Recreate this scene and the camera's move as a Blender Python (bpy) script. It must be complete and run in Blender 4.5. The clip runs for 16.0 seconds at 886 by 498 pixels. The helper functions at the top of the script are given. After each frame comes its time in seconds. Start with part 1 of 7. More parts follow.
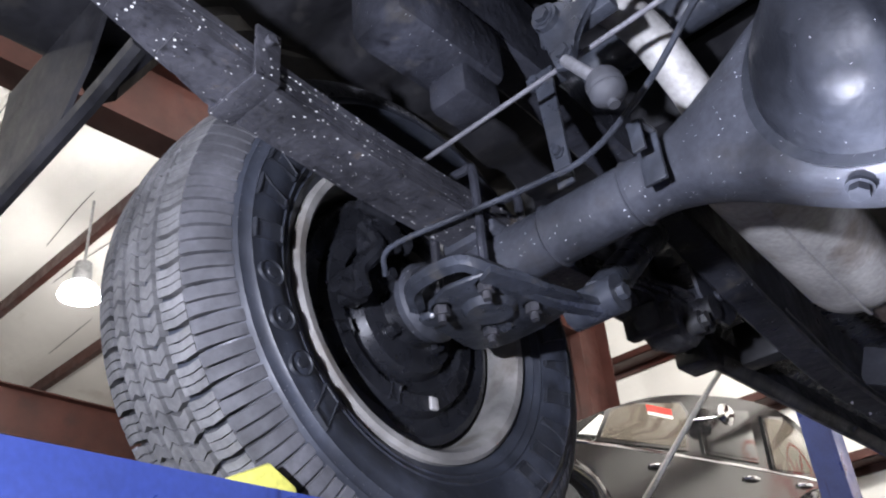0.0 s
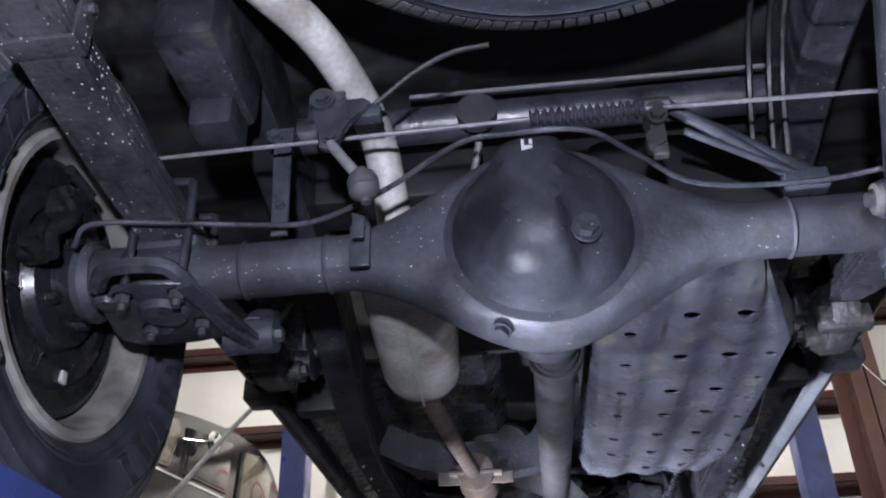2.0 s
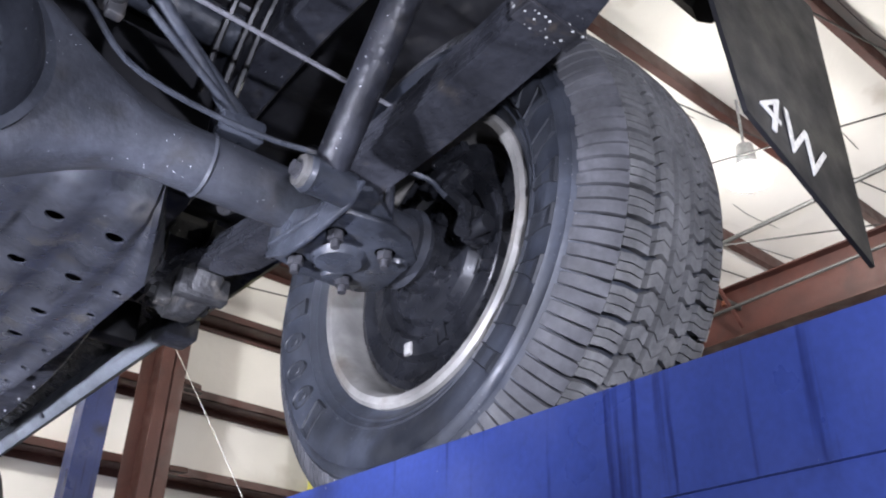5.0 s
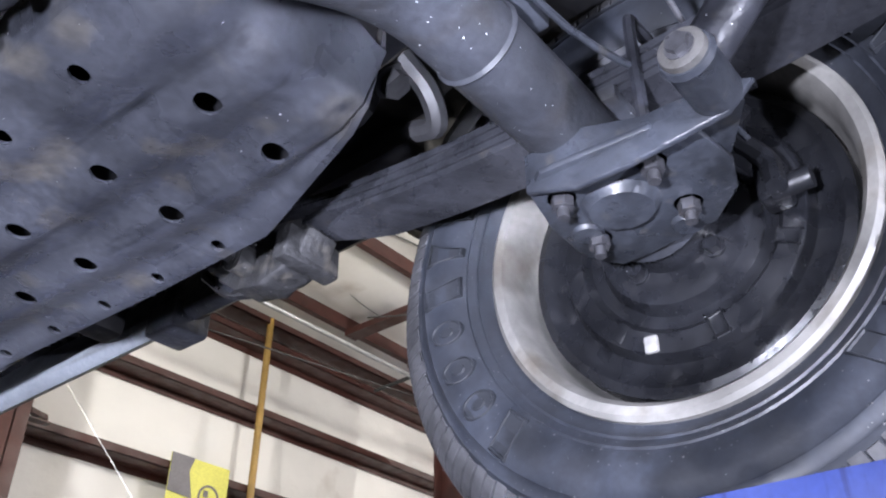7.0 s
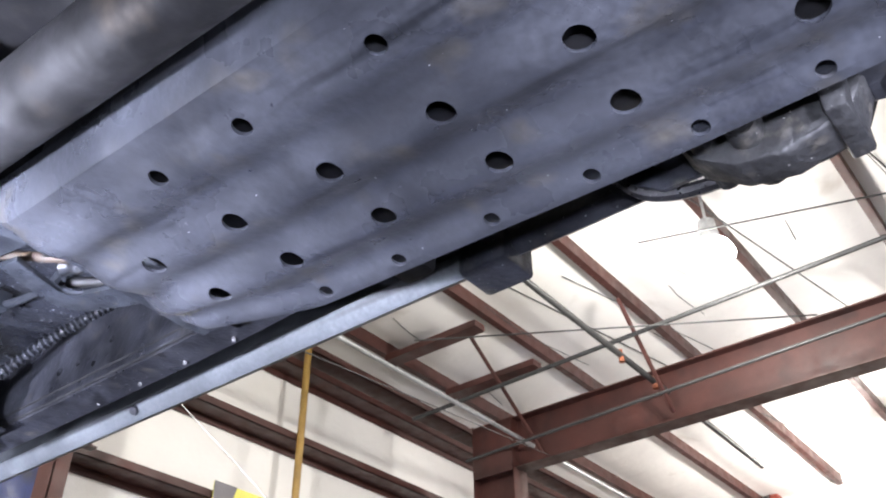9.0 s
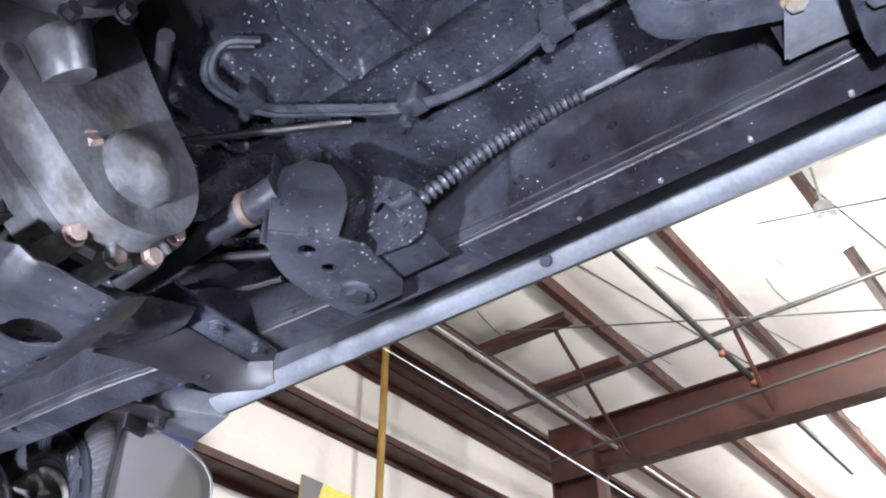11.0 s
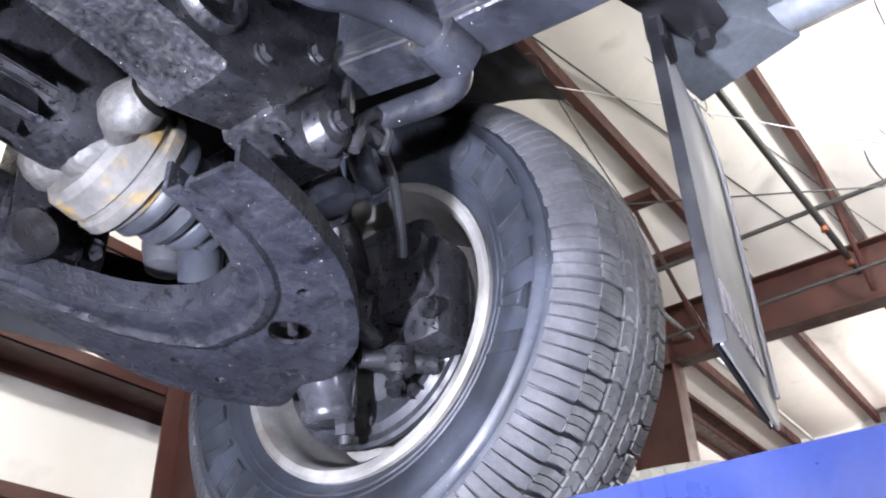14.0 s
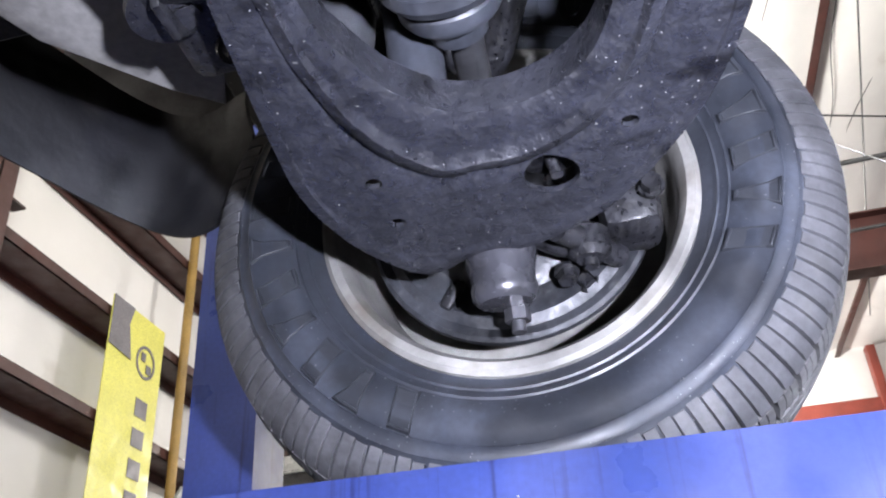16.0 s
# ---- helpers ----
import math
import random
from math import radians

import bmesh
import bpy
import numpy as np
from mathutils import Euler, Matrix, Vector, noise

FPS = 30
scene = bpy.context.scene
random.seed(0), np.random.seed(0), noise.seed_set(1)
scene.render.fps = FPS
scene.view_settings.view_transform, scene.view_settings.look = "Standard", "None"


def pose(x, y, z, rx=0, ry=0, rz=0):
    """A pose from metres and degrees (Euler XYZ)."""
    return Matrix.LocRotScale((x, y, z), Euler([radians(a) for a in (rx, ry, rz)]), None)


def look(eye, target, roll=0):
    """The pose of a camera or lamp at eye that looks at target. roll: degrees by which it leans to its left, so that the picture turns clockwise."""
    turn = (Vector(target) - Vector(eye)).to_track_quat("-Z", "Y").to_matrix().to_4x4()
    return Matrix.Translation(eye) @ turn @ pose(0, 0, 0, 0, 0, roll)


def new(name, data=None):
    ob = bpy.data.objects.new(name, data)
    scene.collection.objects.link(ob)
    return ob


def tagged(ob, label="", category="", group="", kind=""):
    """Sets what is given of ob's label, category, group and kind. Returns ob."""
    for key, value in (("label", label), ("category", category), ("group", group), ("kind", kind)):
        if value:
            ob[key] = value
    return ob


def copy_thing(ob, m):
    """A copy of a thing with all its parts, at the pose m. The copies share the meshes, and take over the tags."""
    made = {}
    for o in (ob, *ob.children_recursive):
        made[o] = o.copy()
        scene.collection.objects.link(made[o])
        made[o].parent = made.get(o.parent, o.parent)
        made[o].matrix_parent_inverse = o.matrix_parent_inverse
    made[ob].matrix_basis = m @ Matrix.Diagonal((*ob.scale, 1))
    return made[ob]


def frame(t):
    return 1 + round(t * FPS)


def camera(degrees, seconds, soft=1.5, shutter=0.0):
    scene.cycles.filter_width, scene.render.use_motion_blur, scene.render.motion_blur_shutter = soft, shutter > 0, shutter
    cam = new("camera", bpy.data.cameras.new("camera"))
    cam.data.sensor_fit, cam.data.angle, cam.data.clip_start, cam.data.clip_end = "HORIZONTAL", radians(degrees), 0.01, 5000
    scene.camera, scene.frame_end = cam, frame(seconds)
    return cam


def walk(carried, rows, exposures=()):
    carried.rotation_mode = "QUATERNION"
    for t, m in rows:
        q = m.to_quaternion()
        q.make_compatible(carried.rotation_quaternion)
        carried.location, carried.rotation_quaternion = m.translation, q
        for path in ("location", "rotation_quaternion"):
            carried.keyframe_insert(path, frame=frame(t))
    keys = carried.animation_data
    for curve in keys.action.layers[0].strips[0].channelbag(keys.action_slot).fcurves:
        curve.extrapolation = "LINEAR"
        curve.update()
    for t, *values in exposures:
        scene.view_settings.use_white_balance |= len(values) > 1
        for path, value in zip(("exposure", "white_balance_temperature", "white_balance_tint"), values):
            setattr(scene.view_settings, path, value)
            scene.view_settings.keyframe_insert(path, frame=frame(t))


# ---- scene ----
cam = camera(53.32, 16.0, 2.1)
PATH = [
    (0, (0.089, -0.815, 1.541), (-1.021, 0.477, 2.589), -5.20),
    (0.5, (0.051, -0.942, 1.532), (-0.838, 0.512, 2.579), -4.32),
    (1, (-0.014, -1.021, 1.508), (-0.634, 0.559, 2.566), -4.03),
    (1.5, (-0.035, -1.043, 1.500), (-0.418, 0.624, 2.537), -3.06),
    (2, (-0.027, -1.057, 1.502), (-0.207, 0.649, 2.532), -1.48),
    (2.5, (-0.017, -1.079, 1.500), (-0.002, 0.638, 2.525), -0.70),
    (3, (-0.004, -1.092, 1.496), (0.194, 0.624, 2.505), -0.68),
    (3.5, (0.026, -1.074, 1.498), (0.482, 0.621, 2.457), -0.52),
    (4, (0.046, -1.037, 1.507), (0.735, 0.566, 2.484), 0.22),
    (4.2, (0.047, -1.015, 1.504), (0.819, 0.543, 2.491), 0.73),
    (6.3, (-0.100, -0.546, 1.550), (1.259, 0.530, 2.548), 1.38),
    (6.5, (-0.096, -0.480, 1.558), (1.244, 0.589, 2.589), 1.59),
    (7, (-0.096, -0.309, 1.583), (1.209, 0.746, 2.671), -0.07),
    (7.5, (-0.096, -0.146, 1.606), (1.182, 0.939, 2.698), 0.90),
    (8, (-0.115, 0.033, 1.619), (1.185, 1.077, 2.723), 0.90),
    (8.2, (-0.129, 0.091, 1.619), (1.176, 1.113, 2.738), 0.15),
    (10.3, (-0.295, 0.903, 1.504), (0.952, 1.907, 2.703), -0.14),
    (10.5, (-0.290, 1.011, 1.518), (0.956, 2.004, 2.727), 0.17),
    (11, (-0.286, 1.235, 1.527), (0.963, 2.227, 2.733), 0.16),
    (11.5, (-0.270, 1.460, 1.537), (0.983, 2.437, 2.752), -0.33),
    (12, (-0.250, 1.650, 1.554), (0.990, 2.627, 2.781), -0.63),
    (12.5, (-0.241, 1.870, 1.558), (1.017, 2.810, 2.797), -1.77),
    (13, (-0.233, 2.092, 1.556), (1.087, 3.004, 2.750), -2.96),
    (13.5, (-0.205, 2.274, 1.542), (1.136, 3.254, 2.657), -2.02),
    (14, (-0.164, 2.463, 1.548), (1.194, 3.459, 2.626), -1.70),
    (14.5, (-0.135, 2.630, 1.561), (1.271, 3.618, 2.585), -0.92),
    (15, (-0.175, 2.797, 1.577), (1.361, 3.577, 2.592), -2.51),
    (15.5, (-0.227, 2.950, 1.578), (1.404, 3.517, 2.588), -3.99),
    (16, (-0.207, 3.112, 1.560), (1.479, 3.473, 2.573), -3.61),
]
walk(cam, [(t, look(eye, target, roll)) for t, eye, target, roll in PATH], [(0, 0.6), (0.5, 0.22), (1.3, -0.12), (2.5, -0.12), (3.5, -0.4), (4.2, -0.3), (6.3, 0.1), (7.3, 0.22), (8.2, 0.38), (10.3, 0.25), (11.5, 0.33), (12.5, 0.27), (14.5, 0.30), (15.5, 0.32), (16, 0.17)])

# ---- light: high-bay lamps under the roof, dim daylight, added fixed lamps along the walk in place of a carried light ----
world = bpy.data.worlds.new("shop_world")
world.use_nodes = True
world.node_tree.nodes["Background"].inputs[0].default_value = (0.75, 0.8, 0.9, 1)
world.node_tree.nodes["Background"].inputs[1].default_value = 0.015
scene.world = world


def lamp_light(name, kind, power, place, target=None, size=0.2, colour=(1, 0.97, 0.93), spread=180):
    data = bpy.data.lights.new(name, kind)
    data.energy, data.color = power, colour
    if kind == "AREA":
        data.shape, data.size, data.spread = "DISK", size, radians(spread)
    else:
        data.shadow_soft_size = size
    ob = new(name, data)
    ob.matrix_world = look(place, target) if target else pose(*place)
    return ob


# First two high bays are sighted; the other five are added for hall light.
HIGH_BAYS = [(5.7, 2.2, 5.75), (-6.6, 2.1, 5.55), (11.5, 2.2, 5.6), (-0.5, -3.5, 6.2), (6.0, -6.0, 6.2), (-7.0, -6.0, 6.2), (0.0, 3.4, 5.6)]
for (hx, hy, hz), power in zip(HIGH_BAYS, (190, 130, 520, 250, 300, 170, 520)):
    lamp_light("high_bay_light", "POINT", power, (hx, hy, hz - 0.30), size=0.16)
# Seven added lamps, fixed along the path, replace one light carried with the camera.
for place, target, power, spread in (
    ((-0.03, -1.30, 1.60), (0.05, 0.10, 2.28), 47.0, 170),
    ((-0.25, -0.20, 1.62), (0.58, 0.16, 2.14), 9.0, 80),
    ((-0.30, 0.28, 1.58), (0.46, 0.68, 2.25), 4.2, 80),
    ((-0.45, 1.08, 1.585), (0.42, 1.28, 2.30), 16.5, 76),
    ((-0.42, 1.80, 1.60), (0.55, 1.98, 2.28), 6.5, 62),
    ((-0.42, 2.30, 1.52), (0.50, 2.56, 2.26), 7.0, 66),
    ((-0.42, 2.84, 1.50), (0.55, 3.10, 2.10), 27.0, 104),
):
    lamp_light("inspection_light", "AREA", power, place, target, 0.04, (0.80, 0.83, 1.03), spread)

# ---- materials ----
def material(name, colour, rough=0.5, metal=0.0, vary=0.25, scale=12.0, bump=0.15, bump_scale=60.0, dirt=None, dirt_amount=0.0, dirt_scale=40.0,
             specks=None, speck_size=70.0, speck_cover=0.12, coat=0.0, rough_vary=0.15, bump_distance=0.002, grain=0.16, streak=None, streak_scale=(26, 26, 2.0), grime=0.0, grime_scale=6.0):
    """Base colour with cloudy variation, dirt patches, small pale specks, uneven gloss and fine relief."""
    m = bpy.data.materials.new(name)
    m.use_nodes = True
    t = m.node_tree
    nodes, links = t.nodes, t.links
    b = nodes["Principled BSDF"]
    tex = nodes.new("ShaderNodeTexCoord")

    def noise_tex(s, detail=5.0):
        n = nodes.new("ShaderNodeTexNoise")
        n.inputs["Scale"].default_value, n.inputs["Detail"].default_value = s, detail
        links.new(tex.outputs["Object"], n.inputs["Vector"])
        return n

    def ramp(src, lo, hi):
        r = nodes.new("ShaderNodeMapRange")
        r.inputs[1].default_value, r.inputs[2].default_value = lo, hi
        links.new(src, r.inputs[0])
        return r.outputs[0]

    def mix(fac, a, c):
        x = nodes.new("ShaderNodeMix")
        x.data_type = "RGBA"
        links.new(fac, x.inputs[0])
        for slot, v in ((6, a), (7, c)):
            if isinstance(v, tuple):
                x.inputs[slot].default_value = (*v, 1)
            else:
                links.new(v, x.inputs[slot])
        return x.outputs[2]

    cloud = noise_tex(scale)
    dark = tuple(c * (1 - vary) for c in colour)
    light = tuple(min(1, c * (1 + vary)) for c in colour)
    out = mix(ramp(cloud.outputs[0], 0.3, 0.7), dark, light)
    if dirt:
        d = noise_tex(dirt_scale, 8.0)
        out = mix(ramp(d.outputs[0], 0.72 - 0.3 * dirt_amount, 0.85 - 0.25 * dirt_amount), out, dirt)
    if streak:
        place = nodes.new("ShaderNodeMapping")
        place.inputs["Scale"].default_value = streak_scale
        links.new(tex.outputs["Object"], place.inputs[0])
        run = noise_tex(1.0, 4.0)
        links.new(place.outputs[0], run.inputs["Vector"])
        out = mix(ramp(run.outputs[0], 0.60, 0.72), out, streak)
    if grain:
        fine = nodes.new("ShaderNodeMapRange")
        fine.inputs[1].default_value, fine.inputs[2].default_value = 0.3, 0.7
        fine.inputs[3].default_value, fine.inputs[4].default_value = 1 - grain, 1 + grain
        links.new(noise_tex(120.0, 5.0).outputs[0], fine.inputs[0])
        times = nodes.new("ShaderNodeMix")
        times.data_type, times.blend_type = "RGBA", "MULTIPLY"
        times.inputs[0].default_value = 1.0
        links.new(out, times.inputs[6])
        links.new(fine.outputs[0], times.inputs[7])
        out = times.outputs[2]
    if grime:
        soil = nodes.new("ShaderNodeMapRange")
        soil.inputs[1].default_value, soil.inputs[2].default_value = 0.38, 0.62
        soil.inputs[3].default_value, soil.inputs[4].default_value = 1 - grime, 1 + 0.45 * grime
        patch = noise_tex(grime_scale, 9.0)
        patch.inputs["Roughness"].default_value, patch.inputs["Distortion"].default_value = 0.62, 0.6
        links.new(patch.outputs[0], soil.inputs[0])
        stained = nodes.new("ShaderNodeMix")
        stained.data_type, stained.blend_type = "RGBA", "MULTIPLY"
        stained.inputs[0].default_value = 1.0
        links.new(out, stained.inputs[6])
        links.new(soil.outputs[0], stained.inputs[7])
        out = stained.outputs[2]
    if specks:
        v = nodes.new("ShaderNodeTexVoronoi")
        v.inputs["Scale"].default_value = speck_size
        links.new(tex.outputs["Object"], v.inputs["Vector"])
        where = noise_tex(7.0, 3.0)
        thr = nodes.new("ShaderNodeMath")
        thr.operation = "MULTIPLY"
        links.new(ramp(where.outputs[0], 0.22, 0.58), thr.inputs[0])
        thr.inputs[1].default_value = speck_cover
        less = nodes.new("ShaderNodeMath")
        less.operation = "LESS_THAN"
        links.new(v.outputs["Distance"], less.inputs[0])
        rnd = nodes.new("ShaderNodeMath")
        rnd.operation = "MULTIPLY"
        sep = nodes.new("ShaderNodeSeparateColor")
        links.new(v.outputs["Color"], sep.inputs[0])
        links.new(sep.outputs[0], rnd.inputs[0])
        links.new(thr.outputs[0], rnd.inputs[1])
        links.new(rnd.outputs[0], less.inputs[1])
        out = mix(less.outputs[0], out, specks)
    links.new(out, b.inputs["Base Color"])
    b.inputs["Metallic"].default_value = metal
    rr = nodes.new("ShaderNodeMapRange")
    rr.inputs[1].default_value, rr.inputs[2].default_value = 0.3, 0.7
    rr.inputs[3].default_value, rr.inputs[4].default_value = max(0.03, rough - rough_vary), min(1, rough + rough_vary)
    links.new(noise_tex(scale * 2.7).outputs[0], rr.inputs[0])
    links.new(rr.outputs[0], b.inputs["Roughness"])
    if coat:
        b.inputs["Coat Weight"].default_value, b.inputs["Coat Roughness"].default_value = coat, 0.15
    if bump:
        bp = nodes.new("ShaderNodeBump")
        bp.inputs["Strength"].default_value, bp.inputs["Distance"].default_value = bump, bump_distance
        both = nodes.new("ShaderNodeMath")
        both.operation = "MULTIPLY_ADD"
        links.new(noise_tex(bump_scale * 0.18, 4.0).outputs[0], both.inputs[0])
        both.inputs[1].default_value = 2.0
        links.new(noise_tex(bump_scale, 6.0).outputs[0], both.inputs[2])
        links.new(both.outputs[0], bp.inputs["Height"])
        links.new(bp.outputs[0], b.inputs["Normal"])
    return m


PALE = (0.42, 0.43, 0.44)
M_AXLE = material("axle_paint", (0.028, 0.030, 0.036), 0.50, 0.0, 0.3, 9, 0.45, 150, (0.024, 0.024, 0.026), 0.6, 20, PALE, 130, 0.13, grime=0.35, grime_scale=7)
M_DOME = material("axle_paint_glossy", (0.016, 0.0175, 0.0215), 0.42, 0.0, 0.3, 10, 0.3, 130, (0.026, 0.028, 0.032), 0.35, 24, PALE, 140, 0.10, rough_vary=0.12, grime=0.35, grime_scale=8)
M_FRAME = material("frame_paint", (0.020, 0.021, 0.026), 0.40, 0.0, 0.4, 9, 0.6, 120, (0.046, 0.043, 0.039), 0.40, 24, PALE, 120, 0.12, streak=(0.010, 0.010, 0.012), streak_scale=(30, 30, 2.0), grime=0.6, grime_scale=5)
M_SPRING = material("leaf_spring_steel", (0.030, 0.030, 0.034), 0.38, 0.0, 0.4, 12, 0.6, 140, (0.085, 0.065, 0.042), 0.3, 24, (0.42, 0.42, 0.40), 135, 0.30, streak=(0.012, 0.012, 0.013), streak_scale=(90, 3, 320), grime=0.5, grime_scale=8)
M_LEAF = material("clean_leaf_steel", (0.026, 0.027, 0.032), 0.32, 0.0, 0.4, 12, 0.5, 140, (0.055, 0.048, 0.040), 0.3, 24, (0.30, 0.30, 0.29), 150, 0.09, grime=0.5, grime_scale=8)
M_PLATE = material("bracket_paint", (0.026, 0.029, 0.036), 0.36, 0.0, 0.35, 14, 0.5, 120, (0.055, 0.053, 0.050), 0.35, 45, grime=0.5, grime_scale=9)
M_SPOT = material("crossmember_paint", (0.024, 0.026, 0.032), 0.36, 0.0, 0.3, 8, 0.3, 120, (0.012, 0.013, 0.016), 0.6, 14, (0.13, 0.135, 0.145), 115, 0.24, grime=0.5, grime_scale=6)
M_PAN = material("floor_pan_paint", (0.018, 0.0195, 0.025), 0.26, 0.0, 0.4, 10, 1.0, 90, (0.036, 0.037, 0.042), 0.45, 30, (0.22, 0.24, 0.28), 125, 0.24, rough_vary=0.2, grime=0.35, grime_scale=7)
M_TANK = material("skid_plate_paint", (0.031, 0.033, 0.040), 0.32, 0.0, 0.25, 5, 0.4, 90, (0.050, 0.047, 0.043), 0.45, 14, PALE, 60, 0.06, streak=(0.012, 0.013, 0.016), streak_scale=(34, 2.5, 34), grime=0.45, grime_scale=4.5)
M_DARK = material("black_underseal", (0.008, 0.008, 0.0095), 0.55, 0.0, 0.5, 7, 0.6, 50, (0.020, 0.019, 0.018), 0.45, 20, grime=0.4, grime_scale=5)
M_ARM = material("muddy_arm_paint", (0.0155, 0.016, 0.020), 0.36, 0.0, 0.2, 30, 0.8, 210, (0.026, 0.026, 0.029), 0.5, 130, (0.28, 0.28, 0.27), 150, 0.13, rough_vary=0.18, streak=(0.005, 0.005, 0.006), streak_scale=(26, 10, 10), grime=0.25, grime_scale=22)
M_RUBBER = material("tyre_rubber", (0.026, 0.027, 0.031), 0.68, 0.0, 0.3, 10, 0.25, 130, (0.05, 0.05, 0.053), 0.4, 9, rough_vary=0.12, grime=0.3, grime_scale=8)
M_SIDE = material("tyre_sidewall", (0.022, 0.025, 0.0325), 0.52, 0.0, 0.4, 8, 0.25, 90, (0.014, 0.0155, 0.019), 0.5, 12, (0.12, 0.12, 0.12), 150, 0.16, rough_vary=0.16, grime=0.35, grime_scale=6)
M_PAD = material("dark_sidewall_relief", (0.015, 0.0165, 0.020), 0.48, 0.0, 0.3, 14, 0.3, 120, (0.020, 0.021, 0.024), 0.4, 16, rough_vary=0.14)
M_LUG = material("tyre_shoulder", (0.054, 0.054, 0.058), 0.74, 0.0, 0.3, 14, 0.4, 140, (0.07, 0.069, 0.068), 0.4, 14, rough_vary=0.1, grime=0.35, grime_scale=9)
M_TREAD = material("tyre_tread", (0.096, 0.095, 0.094), 0.8, 0.0, 0.3, 20, 0.5, 160, (0.12, 0.117, 0.112), 0.5, 16, grime=0.3, grime_scale=10)
M_RIM = material("bare_rim_steel", (0.20, 0.193, 0.178), 0.5, 0.2, 0.3, 8, 0.15, 60, (0.12, 0.105, 0.085), 0.55, 12, grain=0.06, grime=0.35, grime_scale=7)
M_ALU = material("cast_aluminium", (0.125, 0.129, 0.134), 0.42, 0.3, 0.4, 9, 0.6, 50, (0.075, 0.07, 0.062), 0.75, 13, bump_distance=0.004, grime=0.45, grime_scale=9)
M_CAST = material("dirty_casting", (0.050, 0.048, 0.045), 0.6, 0.05, 0.45, 18, 0.6, 90, (0.04, 0.034, 0.028), 0.6, 22, bump_distance=0.005)
M_CRUST = material("crusty_shackle", (0.022, 0.022, 0.023), 0.55, 0.1, 0.5, 30, 0.7, 90, (0.075, 0.068, 0.058), 0.5, 32, (0.2, 0.2, 0.19), 120, 0.15, bump_distance=0.004)
M_STAIN = material("stained_joint_alloy", (0.095, 0.091, 0.084), 0.5, 0.1, 0.35, 18, 0.6, 80, (0.19, 0.125, 0.035), 0.6, 26)
M_MUFF = material("aluminised_steel", (0.36, 0.35, 0.33), 0.55, 0.2, 0.2, 10, 0.25, 80, (0.20, 0.17, 0.14), 0.5, 9, grime=0.3, grime_scale=6)
M_RUST = material("rusty_steel", (0.060, 0.045, 0.036), 0.7, 0.15, 0.4, 18, 0.4, 110, (0.13, 0.085, 0.045), 0.45, 22)
M_GOLD = material("golden_rust_tube", (0.040, 0.039, 0.040), 0.75, 0.0, 0.35, 10, 0.4, 90, (0.115, 0.070, 0.030), 0.88, 10)
M_SHAFT = material("driveshaft_steel", (0.024, 0.024, 0.026), 0.55, 0.3, 0.35, 12, 0.3, 80, (0.055, 0.045, 0.036), 0.45, 14, grime=0.4, grime_scale=9)
M_STEEL = material("worn_steel", (0.24, 0.24, 0.25), 0.4, 0.6, 0.3, 25, 0.3, 120, (0.12, 0.09, 0.055), 0.45, 30)
M_BOLT = material("bolt_steel", (0.048, 0.048, 0.053), 0.38, 0.4, 0.3, 60, 0.15, 150, (0.05, 0.04, 0.03), 0.4, 60)
M_CUP = material("dark_polished_steel", (0.045, 0.045, 0.052), 0.24, 0.4, 0.3, 20, 0.1, 90, (0.04, 0.04, 0.042), 0.5, 16)
M_PINK = material("corroded_bolt", (0.20, 0.15, 0.125), 0.75, 0.0, 0.3, 40, 0.4, 110)
M_GREASE = material("black_grease", (0.0105, 0.0105, 0.0125), 0.40, 0.0, 0.45, 60, 0.6, 220, (0.021, 0.0205, 0.020), 0.55, 90, (0.16, 0.16, 0.16), 140, 0.15, rough_vary=0.2, bump_distance=0.0015, grime=0.5, grime_scale=22)
M_BRAKE = material("dirty_brake_steel", (0.018, 0.019, 0.022), 0.50, 0.0, 0.45, 30, 0.6, 160, (0.050, 0.050, 0.051), 0.5, 70, (0.2, 0.2, 0.2), 130, 0.12, rough_vary=0.2, bump_distance=0.002, grime=0.5, grime_scale=18)
M_DRUM = material("glossy_black_drum", (0.0095, 0.010, 0.012), 0.30, 0.0, 0.35, 14, 0.4, 60, (0.022, 0.022, 0.024), 0.4, 45, (0.2, 0.2, 0.2), 140, 0.10, rough_vary=0.14, bump_distance=0.002, grime=0.3, grime_scale=12)
M_BOOT = material("rubber_boot", (0.024, 0.026, 0.032), 0.42, 0.0, 0.3, 15, 0.2, 90, (0.042, 0.041, 0.040), 0.4, 40, grime=0.35, grime_scale=12)
M_GALV = material("galvanised_bracket", (0.42, 0.43, 0.44), 0.4, 0.5, 0.2, 20, 0.1, 90)
M_ROCK = material("grey_sill_paint", (0.082, 0.090, 0.099), 0.60, 0.1, 0.25, 5, 0.3, 10, (0.06, 0.064, 0.07), 0.5, 6, streak=(0.055, 0.058, 0.062), streak_scale=(40, 1.6, 40), grime=0.3, grime_scale=3.5)
M_FLAP = material("grey_mud_flap", (0.19, 0.186, 0.18), 0.68, 0.0, 0.12, 3, 0.06, 60, (0.18, 0.172, 0.16), 0.4, 5, grain=0.0, streak=(0.175, 0.17, 0.16), streak_scale=(30, 30, 1.2))
M_SHIELD = material("grey_splash_shield", (0.15, 0.145, 0.137), 0.55, 0.0, 0.3, 6, 0.3, 60, (0.085, 0.08, 0.074), 0.5, 8)
